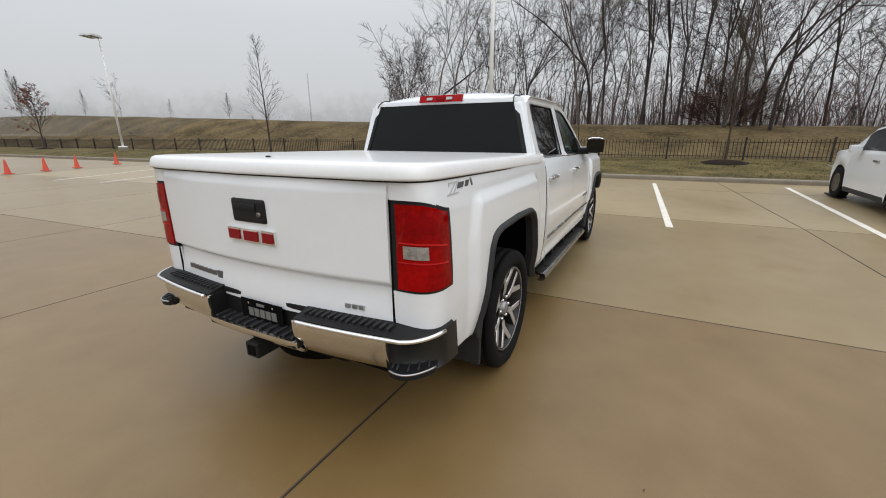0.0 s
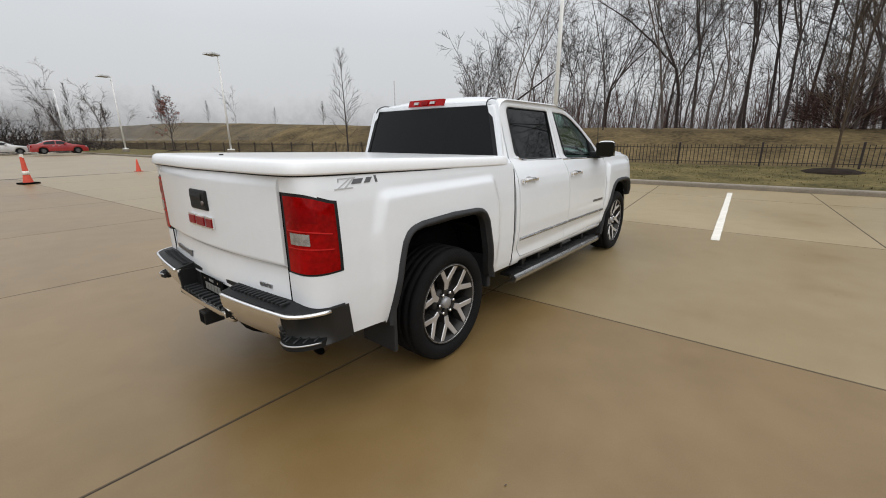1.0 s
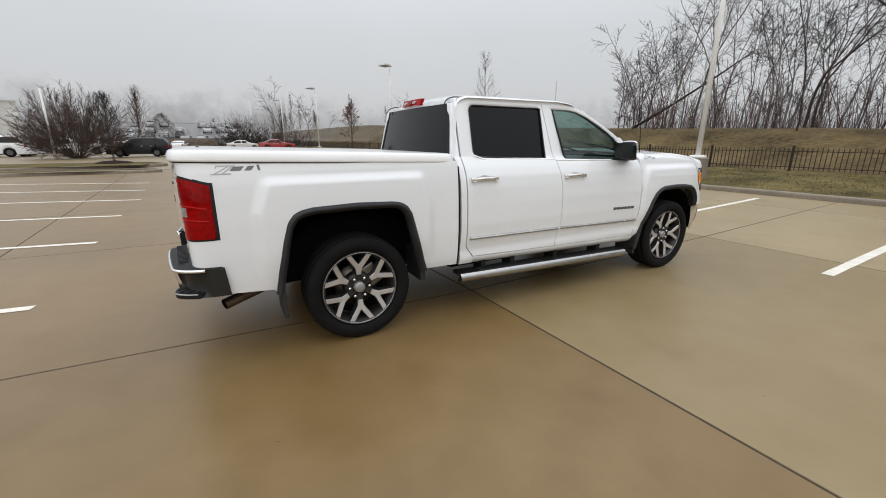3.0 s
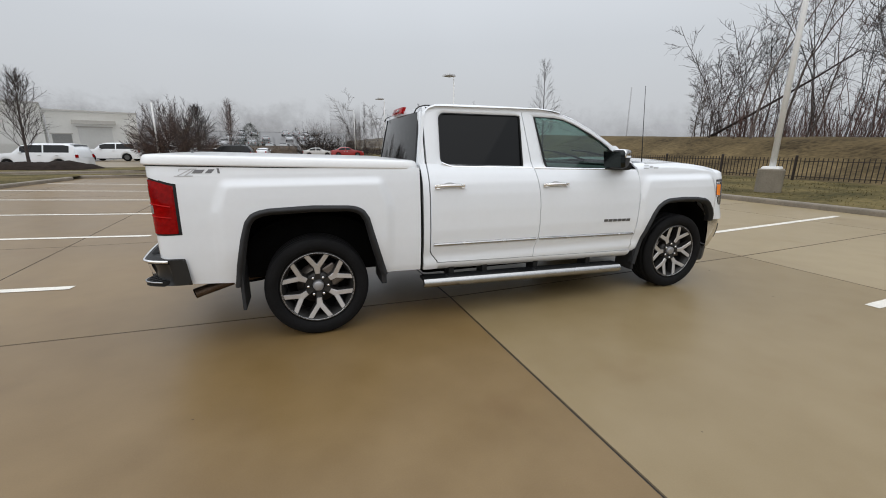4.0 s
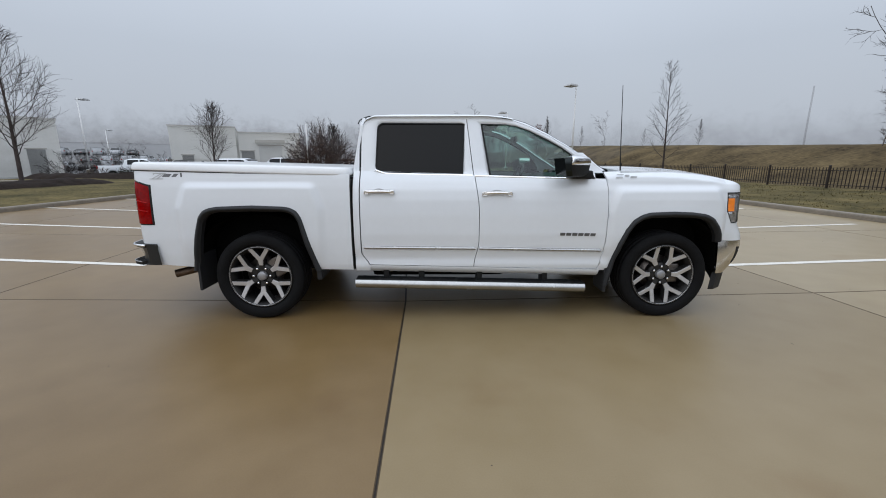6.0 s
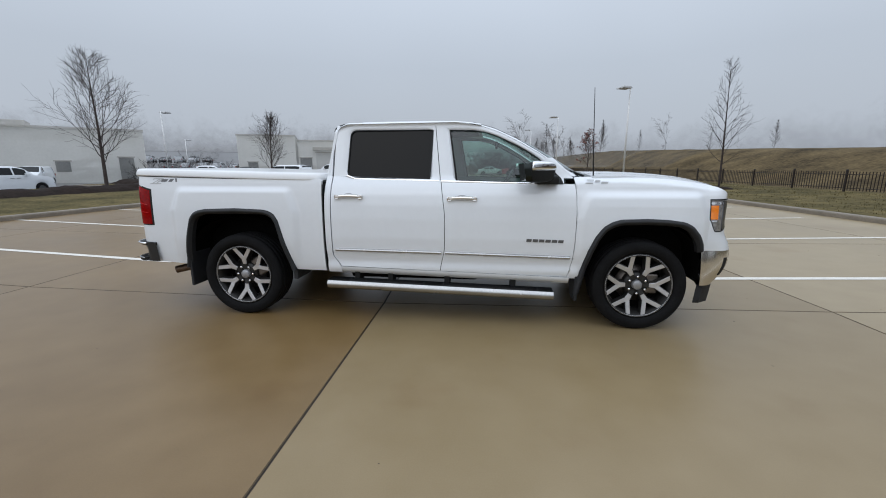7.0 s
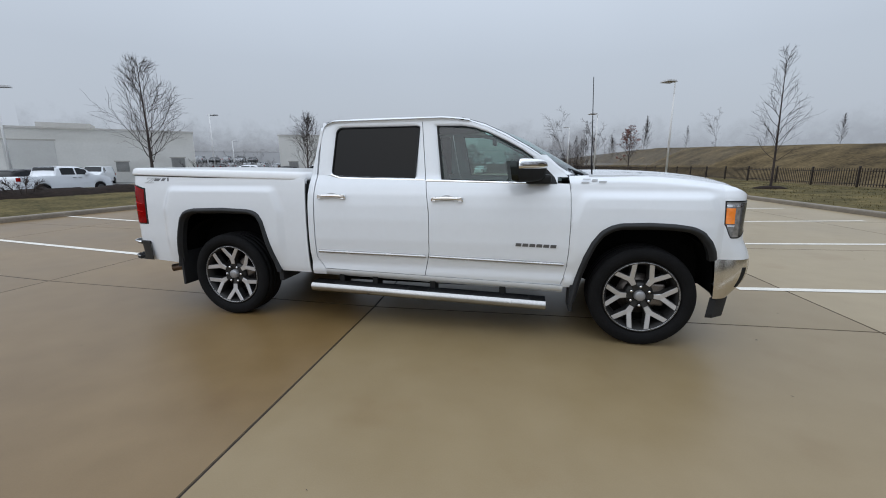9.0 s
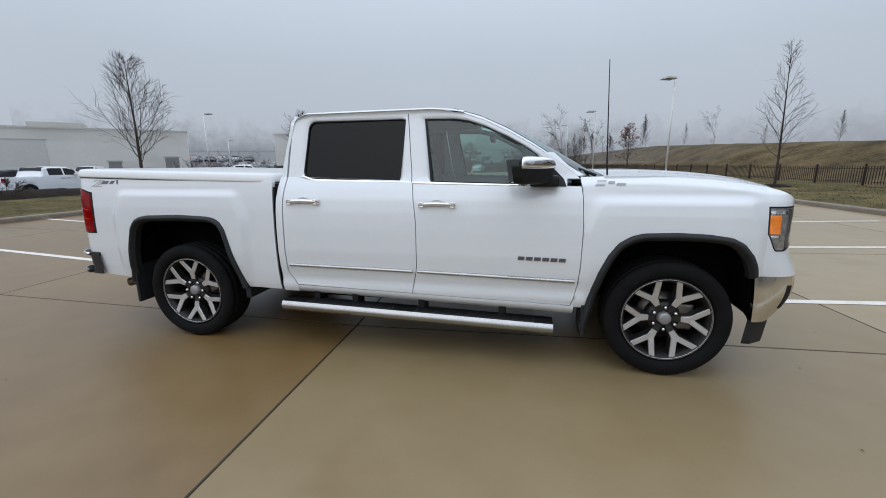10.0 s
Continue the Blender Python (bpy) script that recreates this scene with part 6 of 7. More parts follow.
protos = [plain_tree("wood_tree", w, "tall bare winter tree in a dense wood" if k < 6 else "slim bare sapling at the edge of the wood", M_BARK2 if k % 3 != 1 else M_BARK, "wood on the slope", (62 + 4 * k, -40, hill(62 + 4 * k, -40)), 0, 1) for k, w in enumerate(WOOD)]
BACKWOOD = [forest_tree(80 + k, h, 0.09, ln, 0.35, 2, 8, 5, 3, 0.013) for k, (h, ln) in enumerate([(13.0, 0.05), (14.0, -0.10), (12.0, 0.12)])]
backs = [plain_tree("wood_tree", w, "bare tree deep in the wood, pale with mist", M_BARKHAZE, "wood on the slope", (66 + 4 * k, -46, hill(66 + 4 * k, -46)), 0, 1) for k, w in enumerate(BACKWOOD)]
rg = np.random.RandomState(3)
placed = []


def edge_y(d):
    """Where the wood ends along the slope, d metres behind the kerb."""
    return 17.6 + 0.62 * (d - 13)


def plant(proto, x, y, s):
    copy_thing(proto, pose(x, y, hill(x, y) - 0.05, 0, 0, rg.uniform(0, 360))).scale = (s, s, s)


for i in range(60):
    for _ in range(40):
        yy = 17.0 - 60 * rg.rand() ** 1.25
        dd = 13.0 + 13 * rg.rand() ** 1.2
        xx = kerb_x(yy) + dd
        if yy < edge_y(dd) - 2.0 and all((xx - a) ** 2 + (yy - b) ** 2 > 1.6 + 2.2 * step(6, 14, yy) for a, b in placed):
            break
    placed.append((xx, yy))
    plant(protos[rg.randint(6) if rg.rand() < 0.72 else 6 + rg.randint(3)], xx, yy, rg.uniform(0.85, 1.12))
for i in range(12):
    yy = 4.0 - 20 * rg.rand()
    plant(protos[(0, 2, 4)[rg.randint(3)]], kerb_x(yy) + 15 + 7 * rg.rand(), yy, rg.uniform(0.95, 1.2))
for i in range(9):
    dd = 13.4 + 9 * rg.rand()
    yy = edge_y(dd) - rg.uniform(0.4, 2.4)
    plant(protos[6 + rg.randint(3)], kerb_x(yy) + dd, yy, rg.uniform(0.7, 1.05))
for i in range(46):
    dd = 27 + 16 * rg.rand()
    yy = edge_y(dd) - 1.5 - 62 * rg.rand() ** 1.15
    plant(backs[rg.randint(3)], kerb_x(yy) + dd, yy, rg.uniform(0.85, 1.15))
brush = forest_tree(71, 3.4, 0.018, 0.05, 0.12, 4, 5, 3, 2, 0.0065)
bproto = plain_tree("brush", brush, "tangle of bare brush under the wood", M_BARKR, "brush under the wood", (58, -44, hill(58, -44)), 0, 1, "shrub")
for i in range(44):
    dd = 14.0 + 16 * rg.rand()
    yy = min(edge_y(dd) - 1.0, 20) - 58 * rg.rand()
    plant(bproto, kerb_x(yy) + dd, yy, rg.uniform(0.55, 1.1))
uv_, uf_ = [], []
for i in range(3400):
    dd = 17 + 27 * rg.rand()
    yy = edge_y(min(dd, 34)) - 1.0 - 72 * rg.rand()
    xx, h = kerb_x(yy) + dd, 0.9 + 5.0 * rg.rand() ** 3.2
    ln = rg.normal(0, 0.24, 2)
    z0 = hill(xx, yy) - 0.1
    pts = [(xx, yy, z0), (xx + ln[0] * h * 0.4 + rg.normal(0, 0.08), yy + ln[1] * h * 0.4 + rg.normal(0, 0.08), z0 + h * 0.5), (xx + ln[0] * h, yy + ln[1] * h, z0 + h)]
    r0 = 0.007 + 0.0038 * h
    branch_tubes(uv_, uf_, pts, (r0, r0 * 0.8, 0.006), 3)
    for k in range(4):
        q = np.array(pts[1]) * (1 - k / 4) + np.array(pts[2]) * k / 4
        d = np.array([rg.normal(0, 0.42), rg.normal(0, 0.42), 0.32]) * h * 0.34
        branch_tubes(uv_, uf_, [q, q + d], (0.009, 0.004), 3)
# slight transparency puts haze into the stems
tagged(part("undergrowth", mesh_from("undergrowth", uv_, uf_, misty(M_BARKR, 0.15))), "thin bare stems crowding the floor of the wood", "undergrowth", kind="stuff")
SHRUB = vase_tree(73, 3.9, 2.8, 64, 9, 4, 3, 0.0062, 0.022, 0.88, 0.45)
# transparency mixed in as haze, softening the shrub
plain_tree("shrub", SHRUB, "dense round red-brown bare shrub before the wood", misty(M_BARKR, 0.42), "", (28.4, -5.1, hill(28.4, -5.1) - 0.1), 0, 1.0, "shrub")
# a fallen stem leaning at the wood's edge
fz = hill(27.0, 17.4)
tagged(part("fallen_trunk", tube_mesh("fallen_trunk", [(26.6, 17.0, fz - 0.1), (28.0, 15.2, fz + 1.4), (29.6, 12.9, fz + 3.4), (30.6, 11.6, fz + 4.7)], [0.10, 0.085, 0.06, 0.03], M_BARK2, 7)), "dead trunk leaning into the bare wood", "trunk")

# tussocks of dry grass on the slope and verge
gv, gf = [], []
for i in range(3600):
    yy = rg.uniform(-22, 40)
    dd = rg.uniform(0.4, 6.0)
    xx = kerb_x(yy) + dd
    z = hill(xx, yy)
    h = 0.03 + 0.03 * rg.rand() if dd < 6.2 else 0.04 + 0.06 * rg.rand()
    for b in range(3):
        a = rg.uniform(0, 2 * math.pi)
        w, o = 0.012 + 0.02 * (dd > 6), rg.normal(0, 0.06, 2)
        lx, ly = h * 0.6 * math.cos(a), h * 0.6 * math.sin(a)
        n = len(gv)
        gv += [(xx + o[0] - w * math.sin(a), yy + o[1] + w * math.cos(a), z - 0.01), (xx + o[0] + w * math.sin(a), yy + o[1] - w * math.cos(a), z - 0.01), (xx + o[0] + lx, yy + o[1] + ly, z + h)]
        gf.append((n, n + 1, n + 2))
tagged(part("grass_tussocks", mesh_from("grass_tussocks", gv, gf, M_GRASS)), "short winter grass tufts on the verge", "grass", kind="stuff")


# a few scraps of leaf and grit on the concrete
lv2, lf2 = [], []
for i in range(70):
    c = np.array([rg.uniform(-6, 9), rg.uniform(-6.5, 6), 0.004])
    s, a = rg.uniform(0.003, 0.009), rg.uniform(0, 6.28)
    d1, d2 = np.array([math.cos(a), math.sin(a), 0]) * s * 1.6, np.array([-math.sin(a), math.cos(a), 0]) * s * 0.6
    n = len(lv2)
    lv2 += [c - d1, c + d2 + (0, 0, s * 0.3), c + d1, c - d2 + (0, 0, s * 0.2)]
    lf2.append((n, n + 1, n + 2, n + 3))
tagged(part("leaf_litter", mesh_from("leaf_litter", lv2, lf2, M_BARK2)), "scattered dark leaf scraps on wet concrete", "litter", kind="stuff")


# ---- cones ----
def cone(x, y, turn=0, fallen=False, size=1.0):
    t = thing("traffic_cone", "orange plastic traffic cone lying on its side" if fallen else "orange plastic traffic cone standing on the concrete", "traffic cone", (x, y, 0.0), turn, "cones on the car park")
    t.scale = (size, size, size)
    b = part("base", box_mesh("base", -0.18, 0.18, -0.18, 0.18, 0.0, 0.035, M_ORANGE, 0.012), t)
    c = part("body", lathe_mesh("body", [(0.03, 0.0), (0.03, 0.135), (0.06, 0.125), (0.66, 0.035), (0.70, 0.028), (0.70, 0.0)], M_ORANGE, 24, "Z"), t)
    if fallen:
        t.matrix_world = pose(x, y, 0.16, 0, 84, turn) @ Matrix.Diagonal((size, size, size, 1))
    return t


tall = thing("delineator", "tall orange channeliser post with white band on a black base", "traffic cone", (-0.17, 18.21, 0.0), 20, "cones on the car park")
part("base", box_mesh("base", -0.24, 0.24, -0.24, 0.24, 0.0, 0.06, M_VOID, 0.02), tall, "black rubber base")
part("body", lathe_mesh("body", [(0.05, 0.15), (0.30, 0.10), (0.62, 0.07), (0.95, 0.055)], M_ORANGE, 20, "Z"), tall)
part("band", lathe_mesh("band", [(0.33, 0.099), (0.33, 0.102), (0.46, 0.090), (0.46, 0.087)], M_LINE, 20, "Z"), tall, "white reflective band")
part("sign_panel", box_mesh("sign_panel", -0.012, 0.012, -0.10, 0.10, 0.92, 1.06, M_LINE, 0.006), tall, "small pale sign panel")
for x, y in ((4.1, 21.9), (5.5, 22.5), (6.9, 23.2), (9.1, 24.4)):
    cone(x, y, 10, False, 0.84)
cone(-2.5, 22.0, 60, True, 0.62)

# ---- the median with its turf, hedge strip and trees ----
kerb("kerb_left", [(kerb_left(y), y) for y in np.linspace(18.4, -40, 40)], "low damp grey-tan concrete kerb beside turf")
kerb("kerb_island", [(-11.4, 19.2), (-9.2, 19.3), (-6.0, 19.5), (-3.9, 19.2), (-3.3, 19.7), (-3.5, 20.4), (-5.0, 20.9), (-9.0, 21.05), (-20.0, 21.05)][::-1], "rounded kerb at the end of a planted island")
kerb("kerb_island_far", [(-30.0, 23.5), (-12.0, 23.6), (-6.5, 24.0), (-4.2, 24.6), (-3.6, 25.6), (-4.0, 26.9), (-6.0, 27.8), (-12.0, 28.45), (-30.0, 28.5)][::-1], "rounded kerb at the end of a planted island")


def median_z(x, y):
    d = kerb_left(y) - x
    return 0.13 + 0.035 * min(max(d, 0), 9) + 0.02 * noise.noise((x * 1.1, y * 1.1, 7.0))


sheet("median_turf", lambda y: (kerb_left(y) - 0.14, kerb_left(y) - 9.5), np.linspace(-40, 19.4, 120), median_z, M_GRASS, "olive winter turf on a raised median", "turf", 24)
sheet("island_turf", lambda y: (-3.6 - 0.5 * abs(y - 20.1), -20), np.linspace(19.35, 20.95, 8), lambda x, y: 0.13 + 0.01 * noise.noise((x, y, 3.0)), M_GRASS, "olive turf on the island tip", "turf", 20)
sheet("island_turf_far", lambda y: (-3.9 - 0.35 * abs(y - 25.8) ** 1.5, -30), np.linspace(23.8, 28.2, 12), lambda x, y: 0.14 + 0.02 * noise.noise((x, y, 3.0)), M_GRASS, "olive turf on the far island", "turf", 20)
sheet("side_road", lambda y: (-20.5, -75), np.linspace(-30, 120, 40), lambda x, y: -0.30, M_ASPH, "wet grey asphalt road and car yard", "road", 10)


def low_hedge(pts, h, w, label, mat=None, many=190):
    """A ragged low clipped planting along a line."""
    v, f = [], []
    rgh = np.random.RandomState(9)
    for i in range(len(pts) - 1):
        a, b = Vector(pts[i]), Vector(pts[i + 1])
        L = (b - a).length
        for k in range(int(L * many)):
            p = a.lerp(b, rgh.rand())
            o = rgh.normal(0, w * 0.42, 2)
            zz = abs(rgh.normal(0.35, 0.3)) * h
            s = rgh.normal(0, 0.034, (2, 3))
            c = np.array([p.x + o[0], p.y + o[1], p.z + min(zz, h * 1.15) * math.exp(-(o[0] ** 2 + o[1] ** 2) / (w * w))])
            n = len(v)
            v += [c - s[0], c + s[1], c + s[0]]
            f.append((n, n + 1, n + 2))
    return tagged(part("hedge", mesh_from("hedge", v, f, mat or M_HEDGE)), label, "hedge", kind="stuff")


M_HEDGE = material("dark_low_planting", (0.030, 0.026, 0.018), 0.9, vary=0.4, scale=3.0)
def bank(name, line, half, high, label):
    """A rounded mound of mulch along a line of (x, y, z)."""
    v, f, n = [], [], 11
    pts = [Vector(p) for p in line]
    L = [0.0]
    for a, b in zip(pts, pts[1:]):
        L.append(L[-1] + (b - a).length)
    steps_ = int(L[-1] / 0.25)
    for k in range(steps_ + 1):
        d = L[-1] * k / steps_
        p = Vector([float(np.interp(d, L, [q[c] for q in pts])) for c in range(3)])
        q = Vector([float(np.interp(min(d + 0.3, L[-1]), L, [q[c] for q in pts]) - np.interp(max(d - 0.3, 0), L, [q[c] for q in pts])) for c in range(3)])
        side = Vector((-q.y, q.x, 0)).normalized()
        tip = min(1.0, min(d, L[-1] - d) / 1.2) ** 0.5
        for m in range(n):
            w = -1 + 2 * m / (n - 1)
            c = p + side * half * w * (0.7 + 0.3 * tip) * (1 + 0.18 * noise.noise((d * 0.5, w, 4.0)))
            up = high * tip * (1 - abs(w) ** 2.2) * (1 + 0.25 * noise.noise((d * 0.7, w, 1.0))) + 0.08 * noise.noise((d * 2.6, w * 2, 0.0)) + 0.04 * noise.noise((d * 8, w * 6, 2.0))
            v.append((c.x, c.y, p.z + up - 0.06))
    f = [(k * n + m, (k + 1) * n + m, (k + 1) * n + m + 1, k * n + m + 1) for k in range(steps_) for m in range(n - 1)]
    return tagged(part(name, mesh_from(name, v, f, M_MULCH, True)), label, "mulch", kind="structure")


bank("mulch_bank", [(kerb_left(y) - 6.6, y, 0.30) for y in (-30, -10, 0, 8, 13, 17.5)], 1.5, 0.34, "dark bark mulch bank along the median")
bank("mulch_bank_far", [(-30.0, 27.2, 0.05), (-22.0, 27.0, 0.10), (-16.0, 26.9, 0.12), (-11.8, 26.4, 0.12)], 1.7, 0.50, "dark bark mulch bank on the far island")
low_hedge([(kerb_left(y) - 7.0, y, 0.56) for y in np.linspace(-14, 7.5, 12)], 0.13, 0.7, "ragged dark low planting on the median")
M_SHRUB = material("dark_green_shrub", (0.022, 0.032, 0.016), 0.95, vary=0.4, scale=3.0, spec=0.08)
low_hedge([(-25.4, 30.5, -0.1), (-23.4, 30.6, -0.1), (-21.6, 30.5, -0.1)], 1.0, 0.75, "clipped dark green hedge before a parked pickup", M_SHRUB, 2600)
T1 = leader_tree(21, 6.5, 0.095, 2.9, 0.17, 30, (1.25, 0.40), 8, 4, 0.0062, 0.075, 0.035, 0.11)
plain_tree("median_tree", T1, "bare upright ornamental tree in dark mulch", M_BARK2, "median trees", (-17.7, 14.6, 0.55), 0, 1.0)
T2 = leader_tree(22, 5.1, 0.095, 2.9, 0.15, 30, (0.85, 0.30), 8, 4, 0.0065, 0.07)
plain_tree("median_tree", T2, "bare upright ornamental tree in dark mulch", M_BARK2, "median trees", (-15.6, 27.3, 0.35), 70)
bed = vase_tree(74, 0.75, 0.62, 9, 5, 3, 2, 0.005, 0.012)
bedproto = plain_tree("low_shrub", bed, "small bare grey-brown shrub on the mulch bank", M_BARK2, "shrubs on the banks", (-16.4, 7.7, 0.55), 0, 1.0, "shrub")
for x, y, z in ((-17.0, 5.2, 0.55), (-17.4, 3.4, 0.55), (-22.0, 27.0, 0.5), (-24.5, 27.2, 0.45), (-19.5, 26.9, 0.5)):
    copy_thing(bedproto, pose(x, y, z, 0, 0, x * 50))
T3 = leader_tree(23, 6.8, 0.09, 3.0, 0.2, 28, (0.75, 0.30), 8, 4, 0.012, 0.08)
plain_tree("round_tree", T3, "upright bare tree pale in the mist beyond the bays", misty(M_BARKR, 0.80), "far trees", (-8.0, 50.5, -0.05), 10)
ISLE = leader_tree(27, 3.8, 0.08, 1.9, 0.2, 26, (0.85, 0.30), 8, 4, 0.0085, 0.085)
# twigs over half see-through: haze put into this tree
plain_tree("island_tree", ISLE, "small bare round-headed tree on a mulched island", misty(M_BARK2, 0.55), "median trees", (-6.4, 27.2, 0.14), 10)
mulch_ring(-6.4, 27.2, 0.15, 1.0)
# broad rounded tree beyond the bays
DOME = vase_tree(24, 6.0, 3.9, 84, 9, 4, 3, 0.0120, 0.040, 0.90, 0.42)
# twig colour thinned with transparency as haze
M_BARKM = misty(material("brown_twigs", (0.105, 0.072, 0.060), 0.9, vary=0.3, scale=3.0, spec=0.15), 0.56)
plain_tree("round_tree", DOME, "broad rounded bare tree beyond the bays", M_BARKM, "far trees", (-11.4, 41.6, 0.0), 10, 1.0)
# three strengths of haze put into the bark as transparency
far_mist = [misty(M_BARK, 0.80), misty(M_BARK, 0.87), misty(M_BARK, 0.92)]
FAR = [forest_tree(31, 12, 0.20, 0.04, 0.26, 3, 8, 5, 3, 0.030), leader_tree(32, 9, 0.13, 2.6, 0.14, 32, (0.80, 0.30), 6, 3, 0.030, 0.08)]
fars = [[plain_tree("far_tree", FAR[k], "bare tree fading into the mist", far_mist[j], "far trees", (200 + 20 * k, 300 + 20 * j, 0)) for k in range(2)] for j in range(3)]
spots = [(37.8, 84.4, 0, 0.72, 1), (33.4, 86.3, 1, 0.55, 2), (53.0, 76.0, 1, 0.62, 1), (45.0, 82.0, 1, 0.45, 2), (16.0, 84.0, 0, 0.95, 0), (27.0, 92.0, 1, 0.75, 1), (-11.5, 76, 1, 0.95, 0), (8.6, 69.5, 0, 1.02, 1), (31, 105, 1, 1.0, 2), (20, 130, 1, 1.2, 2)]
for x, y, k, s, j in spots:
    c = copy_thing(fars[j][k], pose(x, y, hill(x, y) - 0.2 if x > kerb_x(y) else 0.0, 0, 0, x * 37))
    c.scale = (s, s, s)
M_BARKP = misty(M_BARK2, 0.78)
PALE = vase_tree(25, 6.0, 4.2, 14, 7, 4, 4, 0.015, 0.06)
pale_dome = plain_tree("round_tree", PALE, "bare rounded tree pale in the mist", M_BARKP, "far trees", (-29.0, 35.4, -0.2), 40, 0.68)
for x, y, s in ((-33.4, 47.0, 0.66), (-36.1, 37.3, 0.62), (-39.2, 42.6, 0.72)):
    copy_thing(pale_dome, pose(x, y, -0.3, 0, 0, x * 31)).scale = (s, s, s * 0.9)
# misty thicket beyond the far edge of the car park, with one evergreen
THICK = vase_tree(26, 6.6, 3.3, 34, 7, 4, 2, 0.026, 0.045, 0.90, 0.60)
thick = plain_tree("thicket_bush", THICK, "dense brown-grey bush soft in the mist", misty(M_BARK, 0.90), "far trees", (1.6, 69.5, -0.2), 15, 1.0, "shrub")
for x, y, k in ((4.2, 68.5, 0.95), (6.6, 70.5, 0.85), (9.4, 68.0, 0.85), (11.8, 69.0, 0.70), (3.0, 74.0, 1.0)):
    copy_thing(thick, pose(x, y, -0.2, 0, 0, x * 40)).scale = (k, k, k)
ev, ef = [], []
for i in range(1900):
    h = rg.rand() ** 1.4
    a, r = rg.uniform(0, 2 * math.pi), (1.9 * (1 - h) ** 0.55 + 0.05) * rg.uniform(0.55, 1.05)
    p = np.array([1.4 * r * math.cos(a), 1.4 * r * math.sin(a), 0.3 + 4.9 * h])
    d = rg.normal(0, 0.16, (2, 3))
    n = len(ev)
    ev += [p - d[0], p + d[1], p + d[0]]
    ef.append((n, n + 1, n + 2))
ever = thing("evergreen_tree", "dark green conical evergreen in the mist", "tree", (-8.1, 74.5, 0.2), 0)
tagged(part("needles", mesh_from("needles", ev, ef, misty(material("evergreen_needles", (0.035, 0.045, 0.028), 0.9, vary=0.3, scale=2, spec=0.1), 0.80)), ever), kind="stuff")
part("trunk", tube_mesh("trunk", [(0, 0, -0.6), (0, 0, 2.5)], [0.16, 0.05], far_mist[0], 8), ever)
for i in range(34):
    an = radians(rg.choice([rg.uniform(76, 110), rg.uniform(124.5, 131)], p=[0.8, 0.2]))
    r = rg.uniform(120, 190)
    x, y = r * math.cos(an), r * math.sin(an)
    c = copy_thing(fars[2][rg.randint(2)], pose(x, y, (hill(x, y) if x > kerb_x(y) else 0.0) - 0.5, 0, 0, rg.uniform(0, 360)))
    s = rg.uniform(0.6, 1.05)
    c.scale = (s * 1.4, s * 1.4, s)

# ---- parked vehicles ----
M_CARGLASS = material("dark_car_glass", (0.012, 0.014, 0.016), 0.12, spec=0.25, vary=0.1, scale=3)
PAINT = {"white": M_WHITE, "black": material("black_car_paint", (0.008, 0.008, 0.010), 0.3, coat=0.12, spec=0.25, vary=0.1, scale=2), "red": material("red_car_paint", (0.30, 0.014, 0.016), 0.25, coat=0.8, vary=0.06, scale=2),
         "silver": material("silver_car_paint", (0.50, 0.50, 0.50), 0.3, metal=0.5, coat=0.6, vary=0.05, scale=2), "grey": material("grey_car_paint", (0.11, 0.115, 0.12), 0.3, metal=0.4, coat=0.6, vary=0.05, scale=2)}
SHAPES = {  # length, width, wheel radius, axles, roofline (x, z), belt z, cabin from..to
    "suv": (4.75, 1.90, 0.36, (0.95, 3.75), [(0, 0.95), (0.06, 1.25), (0.35, 1.62), (0.9, 1.70), (2.3, 1.70), (2.75, 1.62), (3.45, 1.14), (4.2, 1.04), (4.6, 0.92), (4.75, 0.70)], 1.05, (0.25, 3.35)),
    "large_suv": (5.6, 2.04, 0.40, (1.15, 4.45), [(0, 0.95), (0.05, 1.25), (0.22, 1.78), (0.8, 1.90), (3.0, 1.90), (3.45, 1.80), (4.05, 1.24), (5.1, 1.14), (5.5, 1.00), (5.6, 0.75)], 1.16, (0.15, 4.0)),
    "sedan": (4.65, 1.82, 0.33, (0.95, 3.70), [(0, 0.80), (0.05, 0.98), (0.6, 1.04), (1.35, 1.38), (1.9, 1.44), (2.5, 1.42), (3.35, 1.00), (4.2, 0.88), (4.55, 0.78), (4.65, 0.60)], 0.93, (0.75, 3.25)),
    "pickup": (5.8, 1.98, 0.40, (1.15, 4.75), [(0, 1.05), (0.04, 1.24), (1.9, 1.25), (1.98, 1.30), (2.12, 1.80), (2.5, 1.86), (3.5, 1.85), (3.9, 1.74), (4.45, 1.28), (5.3, 1.20), (5.7, 1.06), (5.8, 0.75)], 1.24, (2.02, 4.40)),
    "van": (5.1, 1.98, 0.36, (1.0, 4.0), [(0, 0.95), (0.05, 1.70), (0.2, 1.92), (0.6, 1.97), (3.4, 1.97), (3.8, 1.88), (4.45, 1.28), (4.9, 1.12), (5.1, 0.80)], 1.22, (3.0, 4.40)),
}


